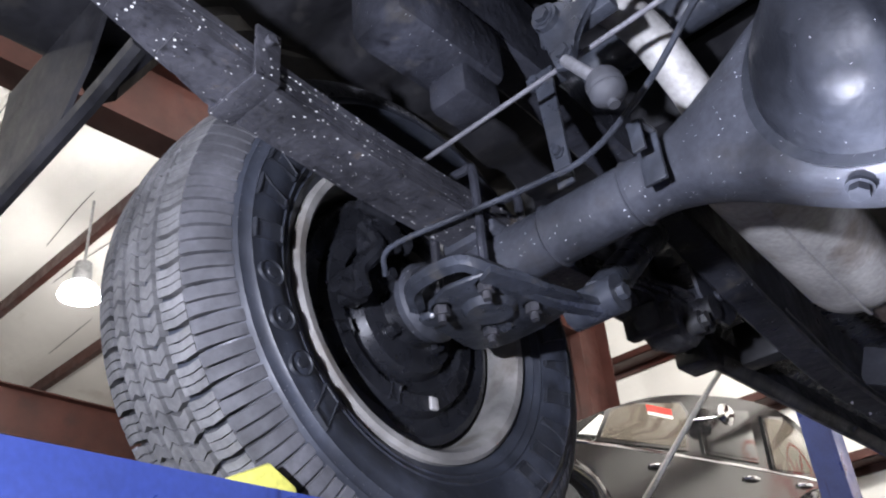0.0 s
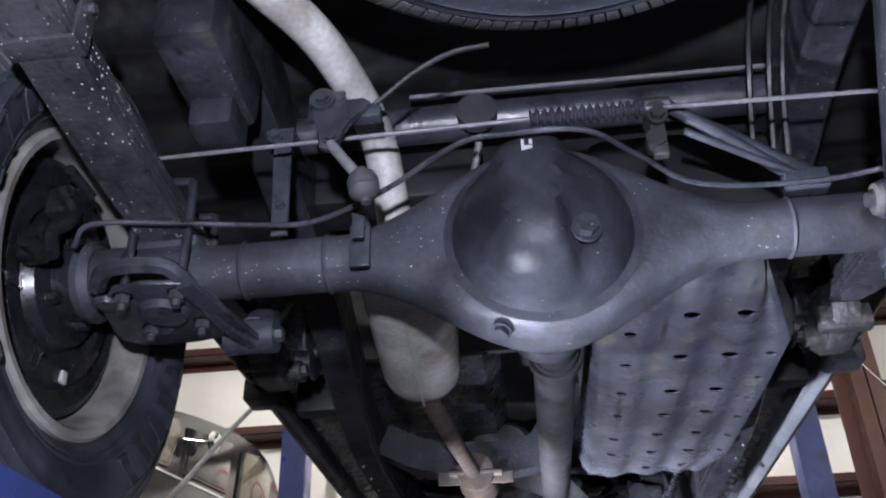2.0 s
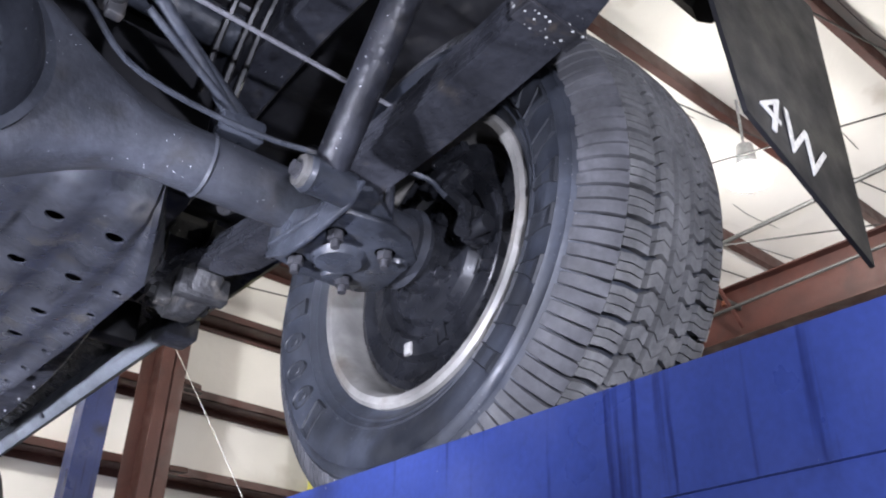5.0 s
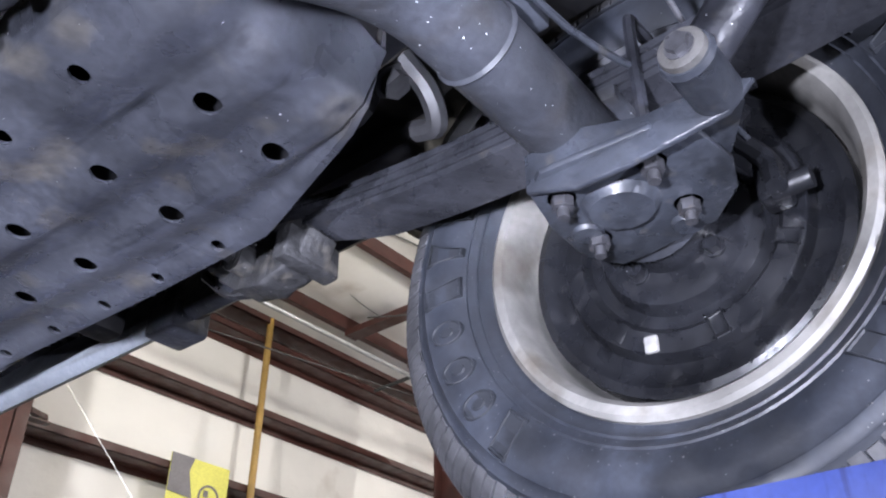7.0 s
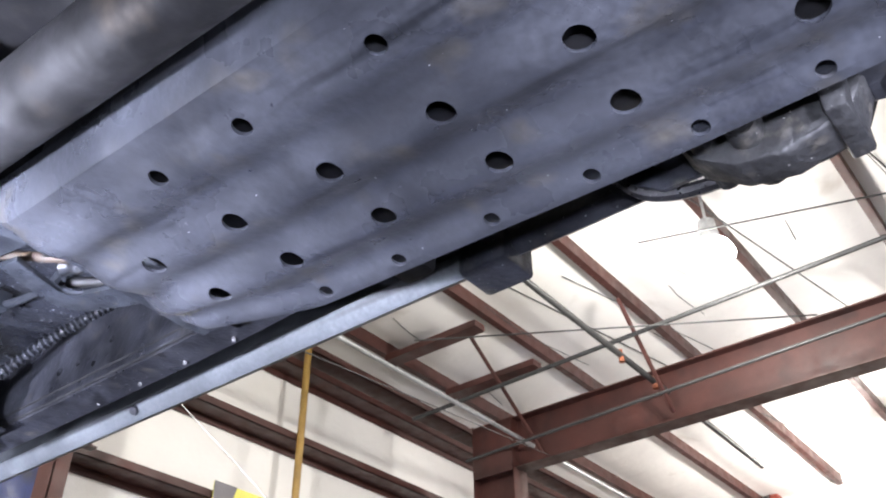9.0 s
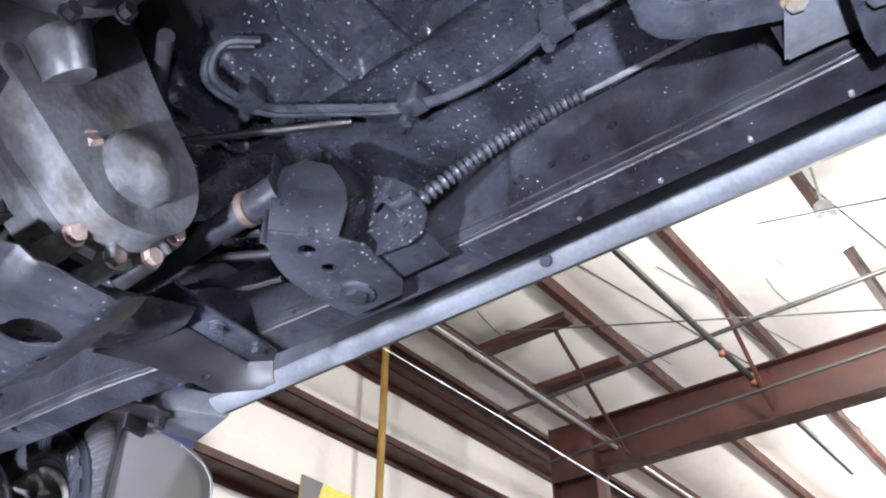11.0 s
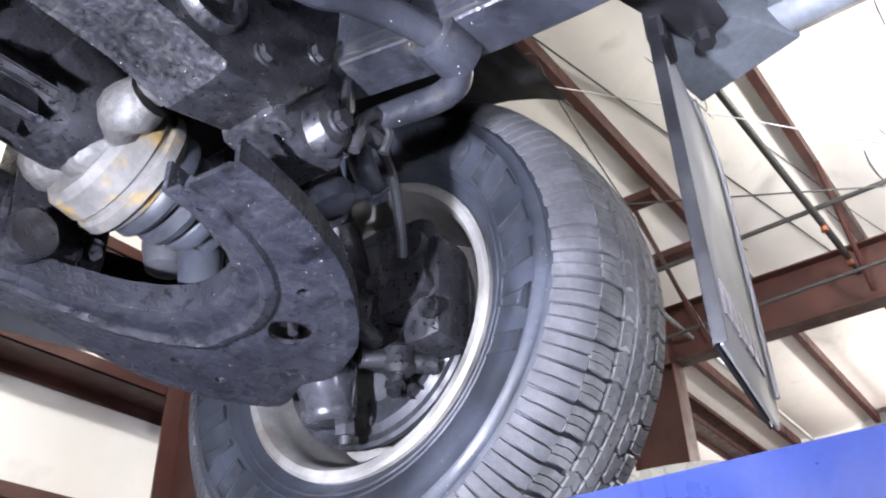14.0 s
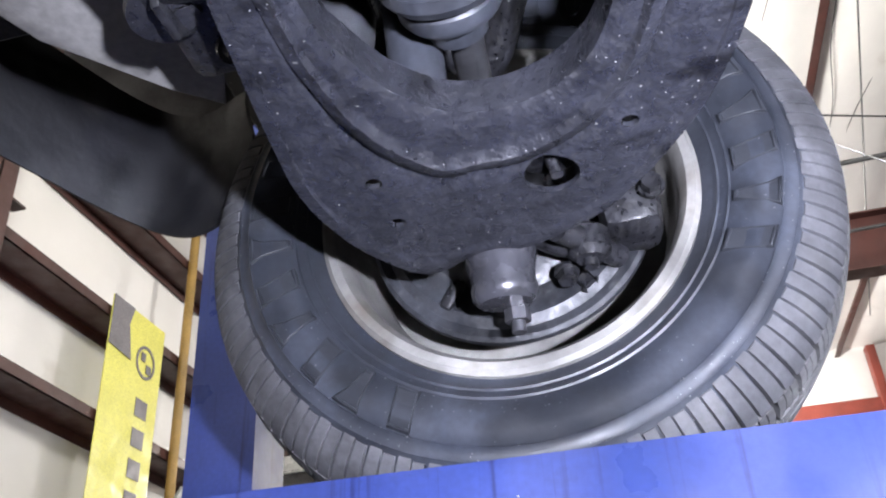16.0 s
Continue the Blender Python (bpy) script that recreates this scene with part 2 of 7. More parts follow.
M_BLUE = material("blue_lift_paint", (0.024, 0.039, 0.15), 0.38, 0.0, 0.15, 3, 0.15, 30, (0.014, 0.018, 0.05), 0.45, 5, (0.4, 0.36, 0.25), 30, 0.05, grain=0.12, streak=(0.010, 0.015, 0.07), streak_scale=(60, 60, 2.5), grime=0.25, grime_scale=2.2)
M_RED = material("red_oxide_steel", (0.056, 0.018, 0.014), 0.5, 0.0, 0.25, 3, 0.15, 40, (0.033, 0.012, 0.010), 0.45, 4)
M_ORED = material("orange_red_steel", (0.23, 0.048, 0.033), 0.5, 0.0, 0.2, 3, 0.12, 40, (0.20, 0.04, 0.028), 0.4, 4)
M_WHITE = material("white_insulation", (0.80, 0.78, 0.75), 0.6, 0.0, 0.06, 1.2, 0.6, 4.5, (0.58, 0.54, 0.49), 0.3, 1.6, bump_distance=0.02, grain=0.0)
M_FLOOR = material("concrete_floor", (0.085, 0.082, 0.08), 0.6, 0.0, 0.25, 1.5, 0.2, 30, (0.07, 0.067, 0.065), 0.4, 2.0)
M_YELLOW = material("yellow_vinyl", (0.70, 0.67, 0.14), 0.45, 0.0, 0.06, 4, 0.05, 20)
M_GREY = material("grey_print", (0.16, 0.15, 0.16), 0.5, 0.0, 0.1, 8, 0.05, 30)
M_OCHRE = material("ochre_conduit", (0.33, 0.20, 0.05), 0.5, 0.0, 0.25, 6, 0.1, 30)
M_ROPE = material("white_rope", (0.46, 0.45, 0.42), 0.7, 0.0, 0.15, 60, 0.3, 300)
M_CABLE = material("steel_cable", (0.12, 0.12, 0.13), 0.45, 0.3, 0.2, 40, 0.2, 200)
M_PIPE = material("black_sprinkler_pipe", (0.05, 0.05, 0.05), 0.5, 0.2, 0.2, 10, 0.1, 60)
M_BODY = material("black_car_paint", (0.008, 0.008, 0.009), 0.12, 0.0, 0.2, 3, 0.0, 30, coat=1.0, rough_vary=0.04)
M_SILVER = material("pale_silver_paint", (0.50, 0.51, 0.48), 0.28, 0.2, 0.06, 3, 0.0, 30, coat=0.6, rough_vary=0.05)
M_CHROME = material("chrome", (0.75, 0.75, 0.76), 0.08, 1.0, 0.05, 10, 0.0, 30, rough_vary=0.03)
M_REDINK = material("red_sign_print", (0.55, 0.04, 0.03), 0.5, 0.0, 0.1, 10, 0.0, 30)
M_ORANGE = material("orange_fitting", (0.24, 0.08, 0.04), 0.5, 0.1, 0.2, 20, 0.1, 60)
M_WEIGHT = material("wheel_weight_zinc", (0.75, 0.74, 0.70), 0.45, 0.3, 0.1, 40, 0.05, 60)
M_GLASS = bpy.data.materials.new("car_glass")
M_GLASS.use_nodes = True
M_GLASS.node_tree.nodes["Principled BSDF"].inputs["Base Color"].default_value = (0.24, 0.21, 0.17, 1)
M_GLASS.node_tree.nodes["Principled BSDF"].inputs["Roughness"].default_value = 0.04
M_GLASS.node_tree.nodes["Principled BSDF"].inputs["Transmission Weight"].default_value = 0.6
for oily, gloss in ((M_DOME, 0.14), (M_AXLE, 0.25), (M_LEAF, 0.3), (M_FRAME, 0.28)):
    oily.node_tree.nodes["Principled BSDF"].inputs["Specular IOR Level"].default_value = gloss
M_LAMP = bpy.data.materials.new("lamp_glow")
M_LAMP.use_nodes = True
M_LAMP.node_tree.nodes["Principled BSDF"].inputs["Emission Color"].default_value = (1, 0.98, 0.95, 1)
M_LAMP.node_tree.nodes["Principled BSDF"].inputs["Emission Strength"].default_value = 25

# ---- mesh tools ----
def link_mesh(name, bm, mat, parent=None, label="", smooth=True):
    """One bmesh as one mesh object, under a thing or a part."""
    bmesh.ops.recalc_face_normals(bm, faces=bm.faces[:])
    me = bpy.data.meshes.new(name)
    bm.to_mesh(me)
    bm.free()
    if smooth:
        me.polygons.foreach_set("use_smooth", [True] * len(me.polygons))
        me.set_sharp_from_angle(angle=radians(38))
    me.materials.append(mat)
    ob = new(name, me)
    if parent:
        ob.parent = parent
        top = parent
        while top.parent:
            top = top.parent
        if parent is top:
            ob.matrix_parent_inverse = Matrix.Translation(top.location).inverted()
    if label:
        tagged(ob, label)
    return ob


part = link_mesh


def structure(name, bm, mat, label, category, parent=None):
    return tagged(link_mesh(name, bm, mat, parent), label, category, kind="structure")


def thing(name, label, category, place=(0, 0, 0), group=""):
    ob = new(name)
    ob.empty_display_size = 0.1
    ob.matrix_world = pose(*place)
    return tagged(ob, label, category, group)


def mesh(*makers):
    bm = bmesh.new()
    for f in makers:
        f(bm)
    return bm


def box(x0, x1, y0, y1, z0, z1, bevel=0.0, m=None):
    def make(bm):
        vs = bmesh.ops.create_cube(bm, size=1)["verts"]
        for v in vs:
            v.co = Vector(((x0 + x1) / 2 + v.co.x * (x1 - x0), (y0 + y1) / 2 + v.co.y * (y1 - y0), (z0 + z1) / 2 + v.co.z * (z1 - z0)))
            if m:
                v.co = m @ v.co
        if bevel:
            es = list({e for v in vs for e in v.link_edges})
            bmesh.ops.bevel(bm, geom=es, offset=bevel, segments=2, affect="EDGES", profile=0.5)
    return make


def basis(d):
    d = Vector(d).normalized()
    u = d.orthogonal().normalized()
    return d, u, d.cross(u)


def ring(bm, c, u, w, r, n, r2=None):
    r2 = r if r2 is None else r2
    return [bm.verts.new(c + u * (r * math.cos(2 * math.pi * i / n)) + w * (r2 * math.sin(2 * math.pi * i / n))) for i in range(n)]


def bridge(bm, a, b):
    n = len(a)
    for i in range(n):
        bm.faces.new((a[i], a[(i + 1) % n], b[(i + 1) % n], b[i]))


def rod(a, b, r, r2=None, n=16, caps=True):
    """Round bar from a to b."""
    def make(bm):
        p, q = Vector(a), Vector(b)
        d, u, w = basis(q - p)
        s, e = ring(bm, p, u, w, r, n), ring(bm, q, u, w, r if r2 is None else r2, n)
        bridge(bm, s, e)
        if caps:
            bm.faces.new(s[::-1])
            bm.faces.new(e)
    return make


def smooth_line(pts, k=6):
    """Points on a smooth line through pts."""
    p = [Vector(q) for q in pts]
    p = [p[0] * 2 - p[1]] + p + [p[-1] * 2 - p[-2]]
    out = []
    for i in range(1, len(p) - 2):
        for j in range(k):
            t = j / k
            out.append(0.5 * (2 * p[i] + (p[i + 1] - p[i - 1]) * t + (2 * p[i - 1] - 5 * p[i] + 4 * p[i + 1] - p[i + 2]) * t * t
                              + (3 * p[i] - p[i - 1] - 3 * p[i + 1] + p[i + 2]) * t ** 3))
    return out + [p[-2]]


def hose(pts, r, n=10, k=6, radii=None):
    """Bent round tube through pts; radii: a radius for each point of the smoothed line."""
    def make(bm):
        line = smooth_line(pts, k) if k else [Vector(q) for q in pts]
        _, u, w = basis(line[1] - line[0])
        last = None
        for i, c in enumerate(line):
            d = (line[min(i + 1, len(line) - 1)] - line[max(i - 1, 0)]).normalized()
            u = (u - d * u.dot(d)).normalized()
            w = d.cross(u)
            rr = radii(i / (len(line) - 1)) if radii else r
            now = ring(bm, c, u, w, rr, n)
            if last:
                bridge(bm, last, now)
            else:
                bm.faces.new(now[::-1])
            last = now
        bm.faces.new(last)
    return make


def lathe(profile, n=64, m=None, closed=False):
    """Turns (axial, radius) points round the local x axis."""
    def make(bm):
        rows = []
        for x, r in profile:
            row = []
            for i in range(n):
                a = 2 * math.pi * i / n
                v = Vector((x, r * math.cos(a), r * math.sin(a)))
                row.append(bm.verts.new(m @ v if m else v))
            rows.append(row)
        for a, b in zip(rows, rows[1:]):
            bridge(bm, a, b)
        if closed:
            bridge(bm, rows[-1], rows[0])
        else:
            bm.faces.new(rows[0][::-1])
            bm.faces.new(rows[-1])
    return make


def slab(outline, thick, m=None, bevel=0.0):
    """A plate: outline in local x, y, extruded along local z by thick."""
    def make(bm):
        tr = m or Matrix()
        lo = [bm.verts.new(tr @ Vector((x, y, 0))) for x, y in outline]
        hi = [bm.verts.new(tr @ Vector((x, y, thick))) for x, y in outline]
        f1, f2 = bm.faces.new(lo[::-1]), bm.faces.new(hi)
        bridge(bm, lo, hi)
        if bevel:
            es = list(f1.edges) + list(f2.edges)
            bmesh.ops.bevel(bm, geom=es, offset=bevel, segments=2, affect="EDGES", profile=0.5)
    return make


def sheet(grid, thick):
    """A bent sheet from rows of points, thickened along -z of its own normals."""
    def make(bm):
        pts = [[Vector(p) for p in row] for row in grid]
        h, w = len(pts), len(pts[0])

        def normal(i, j):
            a = pts[min(i + 1, h - 1)][j] - pts[max(i - 1, 0)][j]
            b = pts[i][min(j + 1, w - 1)] - pts[i][max(j - 1, 0)]
            return a.cross(b).normalized()
        top = [[bm.verts.new(p) for p in row] for row in pts]
        bot = [[bm.verts.new(pts[i][j] - normal(i, j) * thick) for j in range(w)] for i in range(h)]
        for i in range(h - 1):
            for j in range(w - 1):
                bm.faces.new((top[i][j], top[i][j + 1], top[i + 1][j + 1], top[i + 1][j]))
                bm.faces.new((bot[i][j], bot[i + 1][j], bot[i + 1][j + 1], bot[i][j + 1]))
        for i in range(h - 1):
            bm.faces.new((top[i][0], top[i + 1][0], bot[i + 1][0], bot[i][0]))
            bm.faces.new((top[i][-1], bot[i][-1], bot[i + 1][-1], top[i + 1][-1]))
        for j in range(w - 1):
            bm.faces.new((top[0][j], bot[0][j], bot[0][j + 1], top[0][j + 1]))
            bm.faces.new((top[-1][j], top[-1][j + 1], bot[-1][j + 1], bot[-1][j]))
    return make


def drill(ob, *makers):
    """Cuts openings through a part."""
    bm = mesh(*makers)
    bmesh.ops.recalc_face_normals(bm, faces=bm.faces[:])
    me = bpy.data.meshes.new("cutter")
    bm.to_mesh(me)
    bm.free()
    cutter = new("cutter", me)
    mod = ob.modifiers.new("cut", "BOOLEAN")
    mod.object, mod.operation, mod.solver = cutter, "DIFFERENCE", "EXACT"
    bpy.context.view_layer.update()
    done = bpy.data.meshes.new_from_object(ob.evaluated_get(bpy.context.evaluated_depsgraph_get()))
    ob.modifiers.clear()
    ob.data = done
    done.set_sharp_from_angle(angle=radians(38))
    bpy.data.objects.remove(cutter)
    return ob


def bolt(place, d, r=0.009, h=0.007, washer=True, stud=0.0):
    """Hexagonal bolt head on a washer, proud along d."""
    def make(bm):
        p = Vector(place)
        n = Vector(d).normalized()
        if washer:
            rod(p - n * 0.002, p + n * 0.002, r * 1.45, n=16)(bm)
        rod(p, p + n * (0.002 + h), r * 1.12, n=6)(bm)
        if stud:
            rod(p, p + n * (h + stud), r * 0.62, n=10)(bm)
    return make


def rounded(x0, x1, y0, y1, r, k=5):
    """Outline of a rectangle with round corners."""
    out = []
    for cx, cy, a0 in ((x1 - r, y1 - r, 0), (x0 + r, y1 - r, 90), (x0 + r, y0 + r, 180), (x1 - r, y0 + r, 270)):
        for i in range(k + 1):
            a = radians(a0 + 90 * i / k)
            out.append((cx + r * math.cos(a), cy + r * math.sin(a)))
    return out


def uneven(ob, size, amount):
    """Makes a cast or battered surface uneven."""
    for v in ob.data.vertices:
        v.co += noise.noise_vector(v.co * size) * amount
    return ob

# ---- the workshop ----
WALL_Y, EAVE = 6.52, 6.13


def roof_z(y):
    return EAVE + 0.10 * (WALL_Y - y) if y > -4 else EAVE + 0.10 * (WALL_Y + 4) - 0.10 * (-4 - y)


structure("floor", mesh(box(-12, 15, -14, 6.8, -0.2, 0)), M_FLOOR, "grey sealed concrete workshop floor", "floor")


def quilted(along, length, height, pitch, sag):
    """Insulation blanket in upright bays that bulge between seams."""
    n = int(length / pitch) * 6
    return [[along(length * j / n, height * i / 6, sag * abs(math.sin(math.pi * 6 * j / n / 6))) for j in range(n + 1)] for i in range(7)]


front = structure("wall_north", mesh(sheet(quilted(lambda a, h, s: (-12 + a, WALL_Y - s, h), 27, 6.3, 0.9, 0.02), -0.15)), M_WHITE,
                  "white insulated metal end wall with upright seams", "wall")
structure("wall_south", mesh(box(-12, 15, -14.2, -14, 0, 6.4)), M_WHITE, "white insulated metal wall", "wall")
structure("wall_west", mesh(box(-12.2, -12, -14, 6.5, 0, 7.4)), M_WHITE, "white insulated metal side wall", "wall")
structure("wall_east", mesh(box(13.2, 13.4, -14, 6.5, 0, 7.4)), M_WHITE, "white insulated metal side wall", "wall")


def roof_grid():
    rows = []
    ys = [WALL_Y + 0.2 - 0.1917 * i for i in range(107)]
    for y in ys:
        f = ((5.75 - y) / 1.15) % 1.0
        rows.append([(-12.1 + 27.2 * j / 40, y, roof_z(y) - 0.10 * (4 * f * (1 - f)) ** 0.7) for j in range(41)])
    return rows


structure("ceiling", mesh(sheet(roof_grid(), 0.06)), M_WHITE, "white sagging roof insulation between brown purlins", "ceiling")


def channel(x0, x1, y, z, h=0.2, w=0.07):
    """Z purlin along x."""
    return mesh(box(x0, x1, y - 0.004, y + 0.004, z, z + h), box(x0, x1, y, y + w, z, z + 0.008), box(x0, x1, y - w, y, z + h - 0.008, z + h))


for k in range(9):
    y = 5.75 - 1.15 * k
    structure("roof_purlin_%d" % (k + 1), channel(-12, 15, y, roof_z(y) - 0.22), M_RED, "brown painted steel roof purlin", "purlin")
for k, z in enumerate((1.3, 2.0, 2.75, 3.46, 4.16, 4.96, 5.72)):
    structure("wall_girt_%d" % (k + 1), mesh(box(-12, 15, 6.26, 6.49, z, z + 0.008), box(-12, 15, 6.26, 6.268, z, z + 0.075),
                                             box(-12, 15, 6.482, 6.49, z - 0.06, z)), M_RED, "brown painted steel wall girt", "girt")
structure("eave_strut", mesh(box(-12, 15, 6.2, 6.45, 5.93, 5.94), box(-12, 15, 6.2, 6.212, 5.93, 6.12), box(-12, 15, 6.435, 6.45, 5.94, 6.12)), M_RED,
          "brown painted steel eave strut", "beam")


def h_column(name, x, y0, y1, z1, w=0.2):
    return structure(name, mesh(box(x - w / 2, x + w / 2, y0, y0 + 0.014, 0, z1, 0.002), box(x - w / 2, x + w / 2, y1 - 0.014, y1, 0, z1, 0.002),
                                box(x - 0.006, x + 0.006, y0, y1, 0, z1)), M_RED, "brown red-oxide steel H column", "column")


h_column("column_1", 2.58, 5.78, 6.26, 6.0, 0.22)
h_column("column_2", 7.42, 5.27, 5.80, 5.72, 0.26)
structure("haunch_plate", mesh(box(7.285, 7.30, 5.285, 5.785, 5.10, 5.70, 0.003)), M_RED, "brown steel plate at the rafter joint", "bracket")
h_column("column_3", -3.95, 5.55, 6.05, 5.6, 0.24)
for z in (3.36, 4.08):
    structure("knee_brace", mesh(box(2.60, 2.92, 5.9, 5.98, z, z + 0.012), hose([(2.69, 5.82, z + 0.02), (2.95, 6.08, z + 0.1)], 0.03, 4, 1)), M_RED,
              "brown steel clip bracket on the column", "bracket")


def rafter(name, x, top=5.62, depth=0.56):
    y1 = 5.6

    def run(dz0, dz1, w):
        def make(bm):
            vs = []
            for y in (y1, -4, -13.5):
                s = (roof_z(y) - roof_z(y1)) * 0.04
                vs.append([bm.verts.new((x + a, y, top + s + b)) for a, b in ((-w, dz0), (w, dz0), (w, dz1), (-w, dz1))])
            for a, b in zip(vs, vs[1:]):
                bridge(bm, a, b)
            bm.faces.new(vs[0])
            bm.faces.new(vs[-1][::-1])
        return make
    return structure(name, mesh(run(-depth, 0, 0.006), run(-0.016, 0, 0.11), run(-depth, -depth + 0.016, 0.11)), M_RED,
                     "deep brown painted steel roof rafter", "rafter")


rafter("rafter_1", 7.42, 5.70, 0.57)
rafter("rafter_2", -3.95)
rafter("rafter_3", -9.2)
for x in (5.85, 6.86):
    structure("purlin_brace", mesh(box(x - 0.11, x + 0.05, 4.60, 5.75, 5.90, 5.97)), M_RED, "short brown steel brace between purlins", "brace")
for x, y in ((6.55, 4.9), (6.9, 3.4)):
    structure("flange_brace", mesh(rod((x - 0.5, y, 6.05), (7.28, y, 5.2), 0.022, n=6)), M_RED, "thin brown angle brace to the rafter", "brace")

# sprinkler pipes under the roof
for nm, a, b, r in (("sprinkler_pipe", (6.5, 6.0, 5.6), (6.55, -6, 6.0), 0.022), ("sprinkler_pipe", (2.0, 3.72, 5.86), (9.5, 3.386, 5.337), 0.03),
                    ("sprinkler_pipe", (6.9, 5.6, 5.15), (6.9, -4, 5.5), 0.016), ("sprinkler_pipe", (-11, 0.9, 5.9), (1, 1.2, 6.0), 0.022)):
    tagged(link_mesh(nm, mesh(rod(a, b, r, n=10)), M_PIPE), "dark steel sprinkler pipe hung under the roof", "pipe", "sprinkler pipes", "structure")
for p in ((7.16, 3.49, 5.5), (6.55, 3.517, 5.542), (7.6, 3.47, 5.469)):
    tagged(link_mesh("sprinkler_head", mesh(rod((p[0], p[1], p[2] - 0.07), (p[0], p[1], p[2] + 0.06), 0.03, 0.02, 8), rod((p[0] - 0.05, p[1], p[2]), (p[0] + 0.05, p[1], p[2]), 0.02, n=8)), M_ORANGE),
           "orange sprinkler fitting on the pipe", "sprinkler", "sprinkler fittings")
for y, x0 in ((4.9, 2.0), (2.9, 2.0), (1.6, 2.0), (-0.4, -11)):
    structure("roof_wire", mesh(rod((x0, y, 6.08 + 0.02 * y), (x0 + 9, y - 1.6, 6.25), 0.008, n=6)), M_PIPE, "thin dark cable under the roof", "cable")
rng = random.Random(12)
for k in range(46):
    y, x = 5.3 - 0.36 * (k % 26) + rng.uniform(-0.1, 0.1), rng.uniform(1.5, 7.0) if k < 26 else rng.uniform(-11.0, -5.0)
    run_y = rng.uniform(-0.9, 0.9)
    far = x + rng.uniform(2.2, 4.5)
    pts = [(x + (far - x) * q / 4, y + run_y * q / 4 + 0.03 * math.sin(2.2 * q + k), roof_z(y + run_y * q / 4) - 0.135 - 0.03 * math.sin(1.7 * q + 2 * k)) for q in range(5)]
    structure("roof_strap", mesh(hose(pts, 0.0045, 5, 3)), M_PIPE, "thin dark strap under the roof insulation", "cable")
for y0, y1, z in ((4.9, 1.9, 5.60), (2.6, -3.0, 5.66)):
    structure("roof_wire", mesh(rod((5.2, y0, z), (7.3, y1, z + 0.12), 0.008, n=6)), M_PIPE, "thin dark pipe under the roof", "cable")
structure("roof_conduit", mesh(rod((1.8, 5.08, 5.35), (14.0, 5.08, 5.35), 0.022, n=10)), M_GALV, "grey conduit run along the eave", "pipe")
for z, h in ((5.40, 0.42), (3.6, 0.2), (1.8, 0.2)):
    structure("east_girt", mesh(box(13.02, 13.2, -13.9, 6.45, z, z + h, 0.004)), M_ORED, "orange-red painted steel beam on the side wall", "girt")
for y in (4.4, 2.0, -0.4, -2.8):
    structure("east_post", mesh(box(12.95, 13.15, y - 0.06, y + 0.06, 0, 6.6, 0.004)), M_ORED, "orange-red painted steel wall post", "column")
structure("wall_conduit", mesh(rod((5.12, 6.225, 0), (5.12, 6.225, 6.0), 0.035, n=12)), M_OCHRE, "ochre rusty conduit on the end wall", "pipe")

# banner on the end wall
banner = thing("banner", "yellow vinyl banner with faded print on the wall", "banner", (4.55, 6.24, 3.4))
part("cloth", mesh(box(4.22, 4.86, 6.237, 6.243, 2.6, 4.31)), M_YELLOW, banner)
part("grey_corner", mesh(slab([(0, 0), (0.24, 0), (0.2, -0.13), (0.26, -0.36), (0, -0.34)], 0.004, pose(4.22, 6.233, 4.312, 90, 0, 0))), M_GREY, banner, "dark grey printed corner")
part("round_mark", mesh(lathe([(0, 0.095), (0.004, 0.095), (0.004, 0.115), (0, 0.115)], 32, pose(4.66, 6.232, 4.0, 0, 0, 90), closed=True),
                        box(4.60, 4.65, 6.230, 6.234, 4.0, 4.06), box(4.67, 4.73, 6.230, 6.234, 3.93, 3.99)), M_GREY, banner, "faded round mark")
for k in range(4):
    part("print_bar", mesh(box(4.60, 4.74, 6.232, 6.235, 3.62 - 0.2 * k, 3.74 - 0.2 * k)), M_GREY, banner, "faded bar of unreadable print")

# high-bay lamps; the last five places are added, unseen
bay = thing("high_bay_lamp", "bright high-bay lamp with a bell reflector under the roof", "lamp", (*HIGH_BAYS[0][:2], HIGH_BAYS[0][2]), "high-bay lamps")
hx, hy, hz = HIGH_BAYS[0]
part("housing", mesh(rod((hx, hy, hz + 0.02), (hx, hy, hz + 0.22), 0.09, 0.07), rod((hx, hy, hz + 0.22), (hx, hy, hz + 1.1), 0.012)), M_GALV, bay)
part("bulb", mesh(lathe([(-0.14, 0.004), (-0.135, 0.12), (-0.115, 0.18), (-0.03, 0.15), (0.0, 0.07), (0.0, 0.004)], 28, pose(hx, hy, hz, 0, -90, 0))), M_LAMP, bay, "glowing bulb")
for p in HIGH_BAYS[1:]:
    copy_thing(bay, pose(*p))

# ---- four-post lift ----
lift = thing("four_post_lift", "blue painted four-post drive-on vehicle lift, raised with a truck on it", "vehicle lift", (0, 1.4, 0))
RUN = 1.742


def runway(s):
    a, b = 0.625, 1.13
    def bx(x0, x1, *r, **k):
        return box(min(s * x0, s * x1), max(s * x0, s * x1), *r, **k)
    prof = [(a, 1.815), (a + 0.012, 1.815), (a + 0.012, RUN), (b - 0.012, RUN), (b - 0.012, 1.80), (b, 1.80), (b, 1.60), (b - 0.05, 1.545), (a + 0.06, 1.545), (a + 0.006, 1.695), (a + 0.006, 1.703), (a, 1.703)]
    if s < 0:
        prof = [(-x, z) for x, z in prof][::-1]
    ob = part("runway", mesh(slab(prof, 5.9, Matrix(((1, 0, 0, 0), (0, 0, 1, -1.75), (0, 1, 0, 0), (0, 0, 0, 1))))), M_BLUE, lift)
    return ob


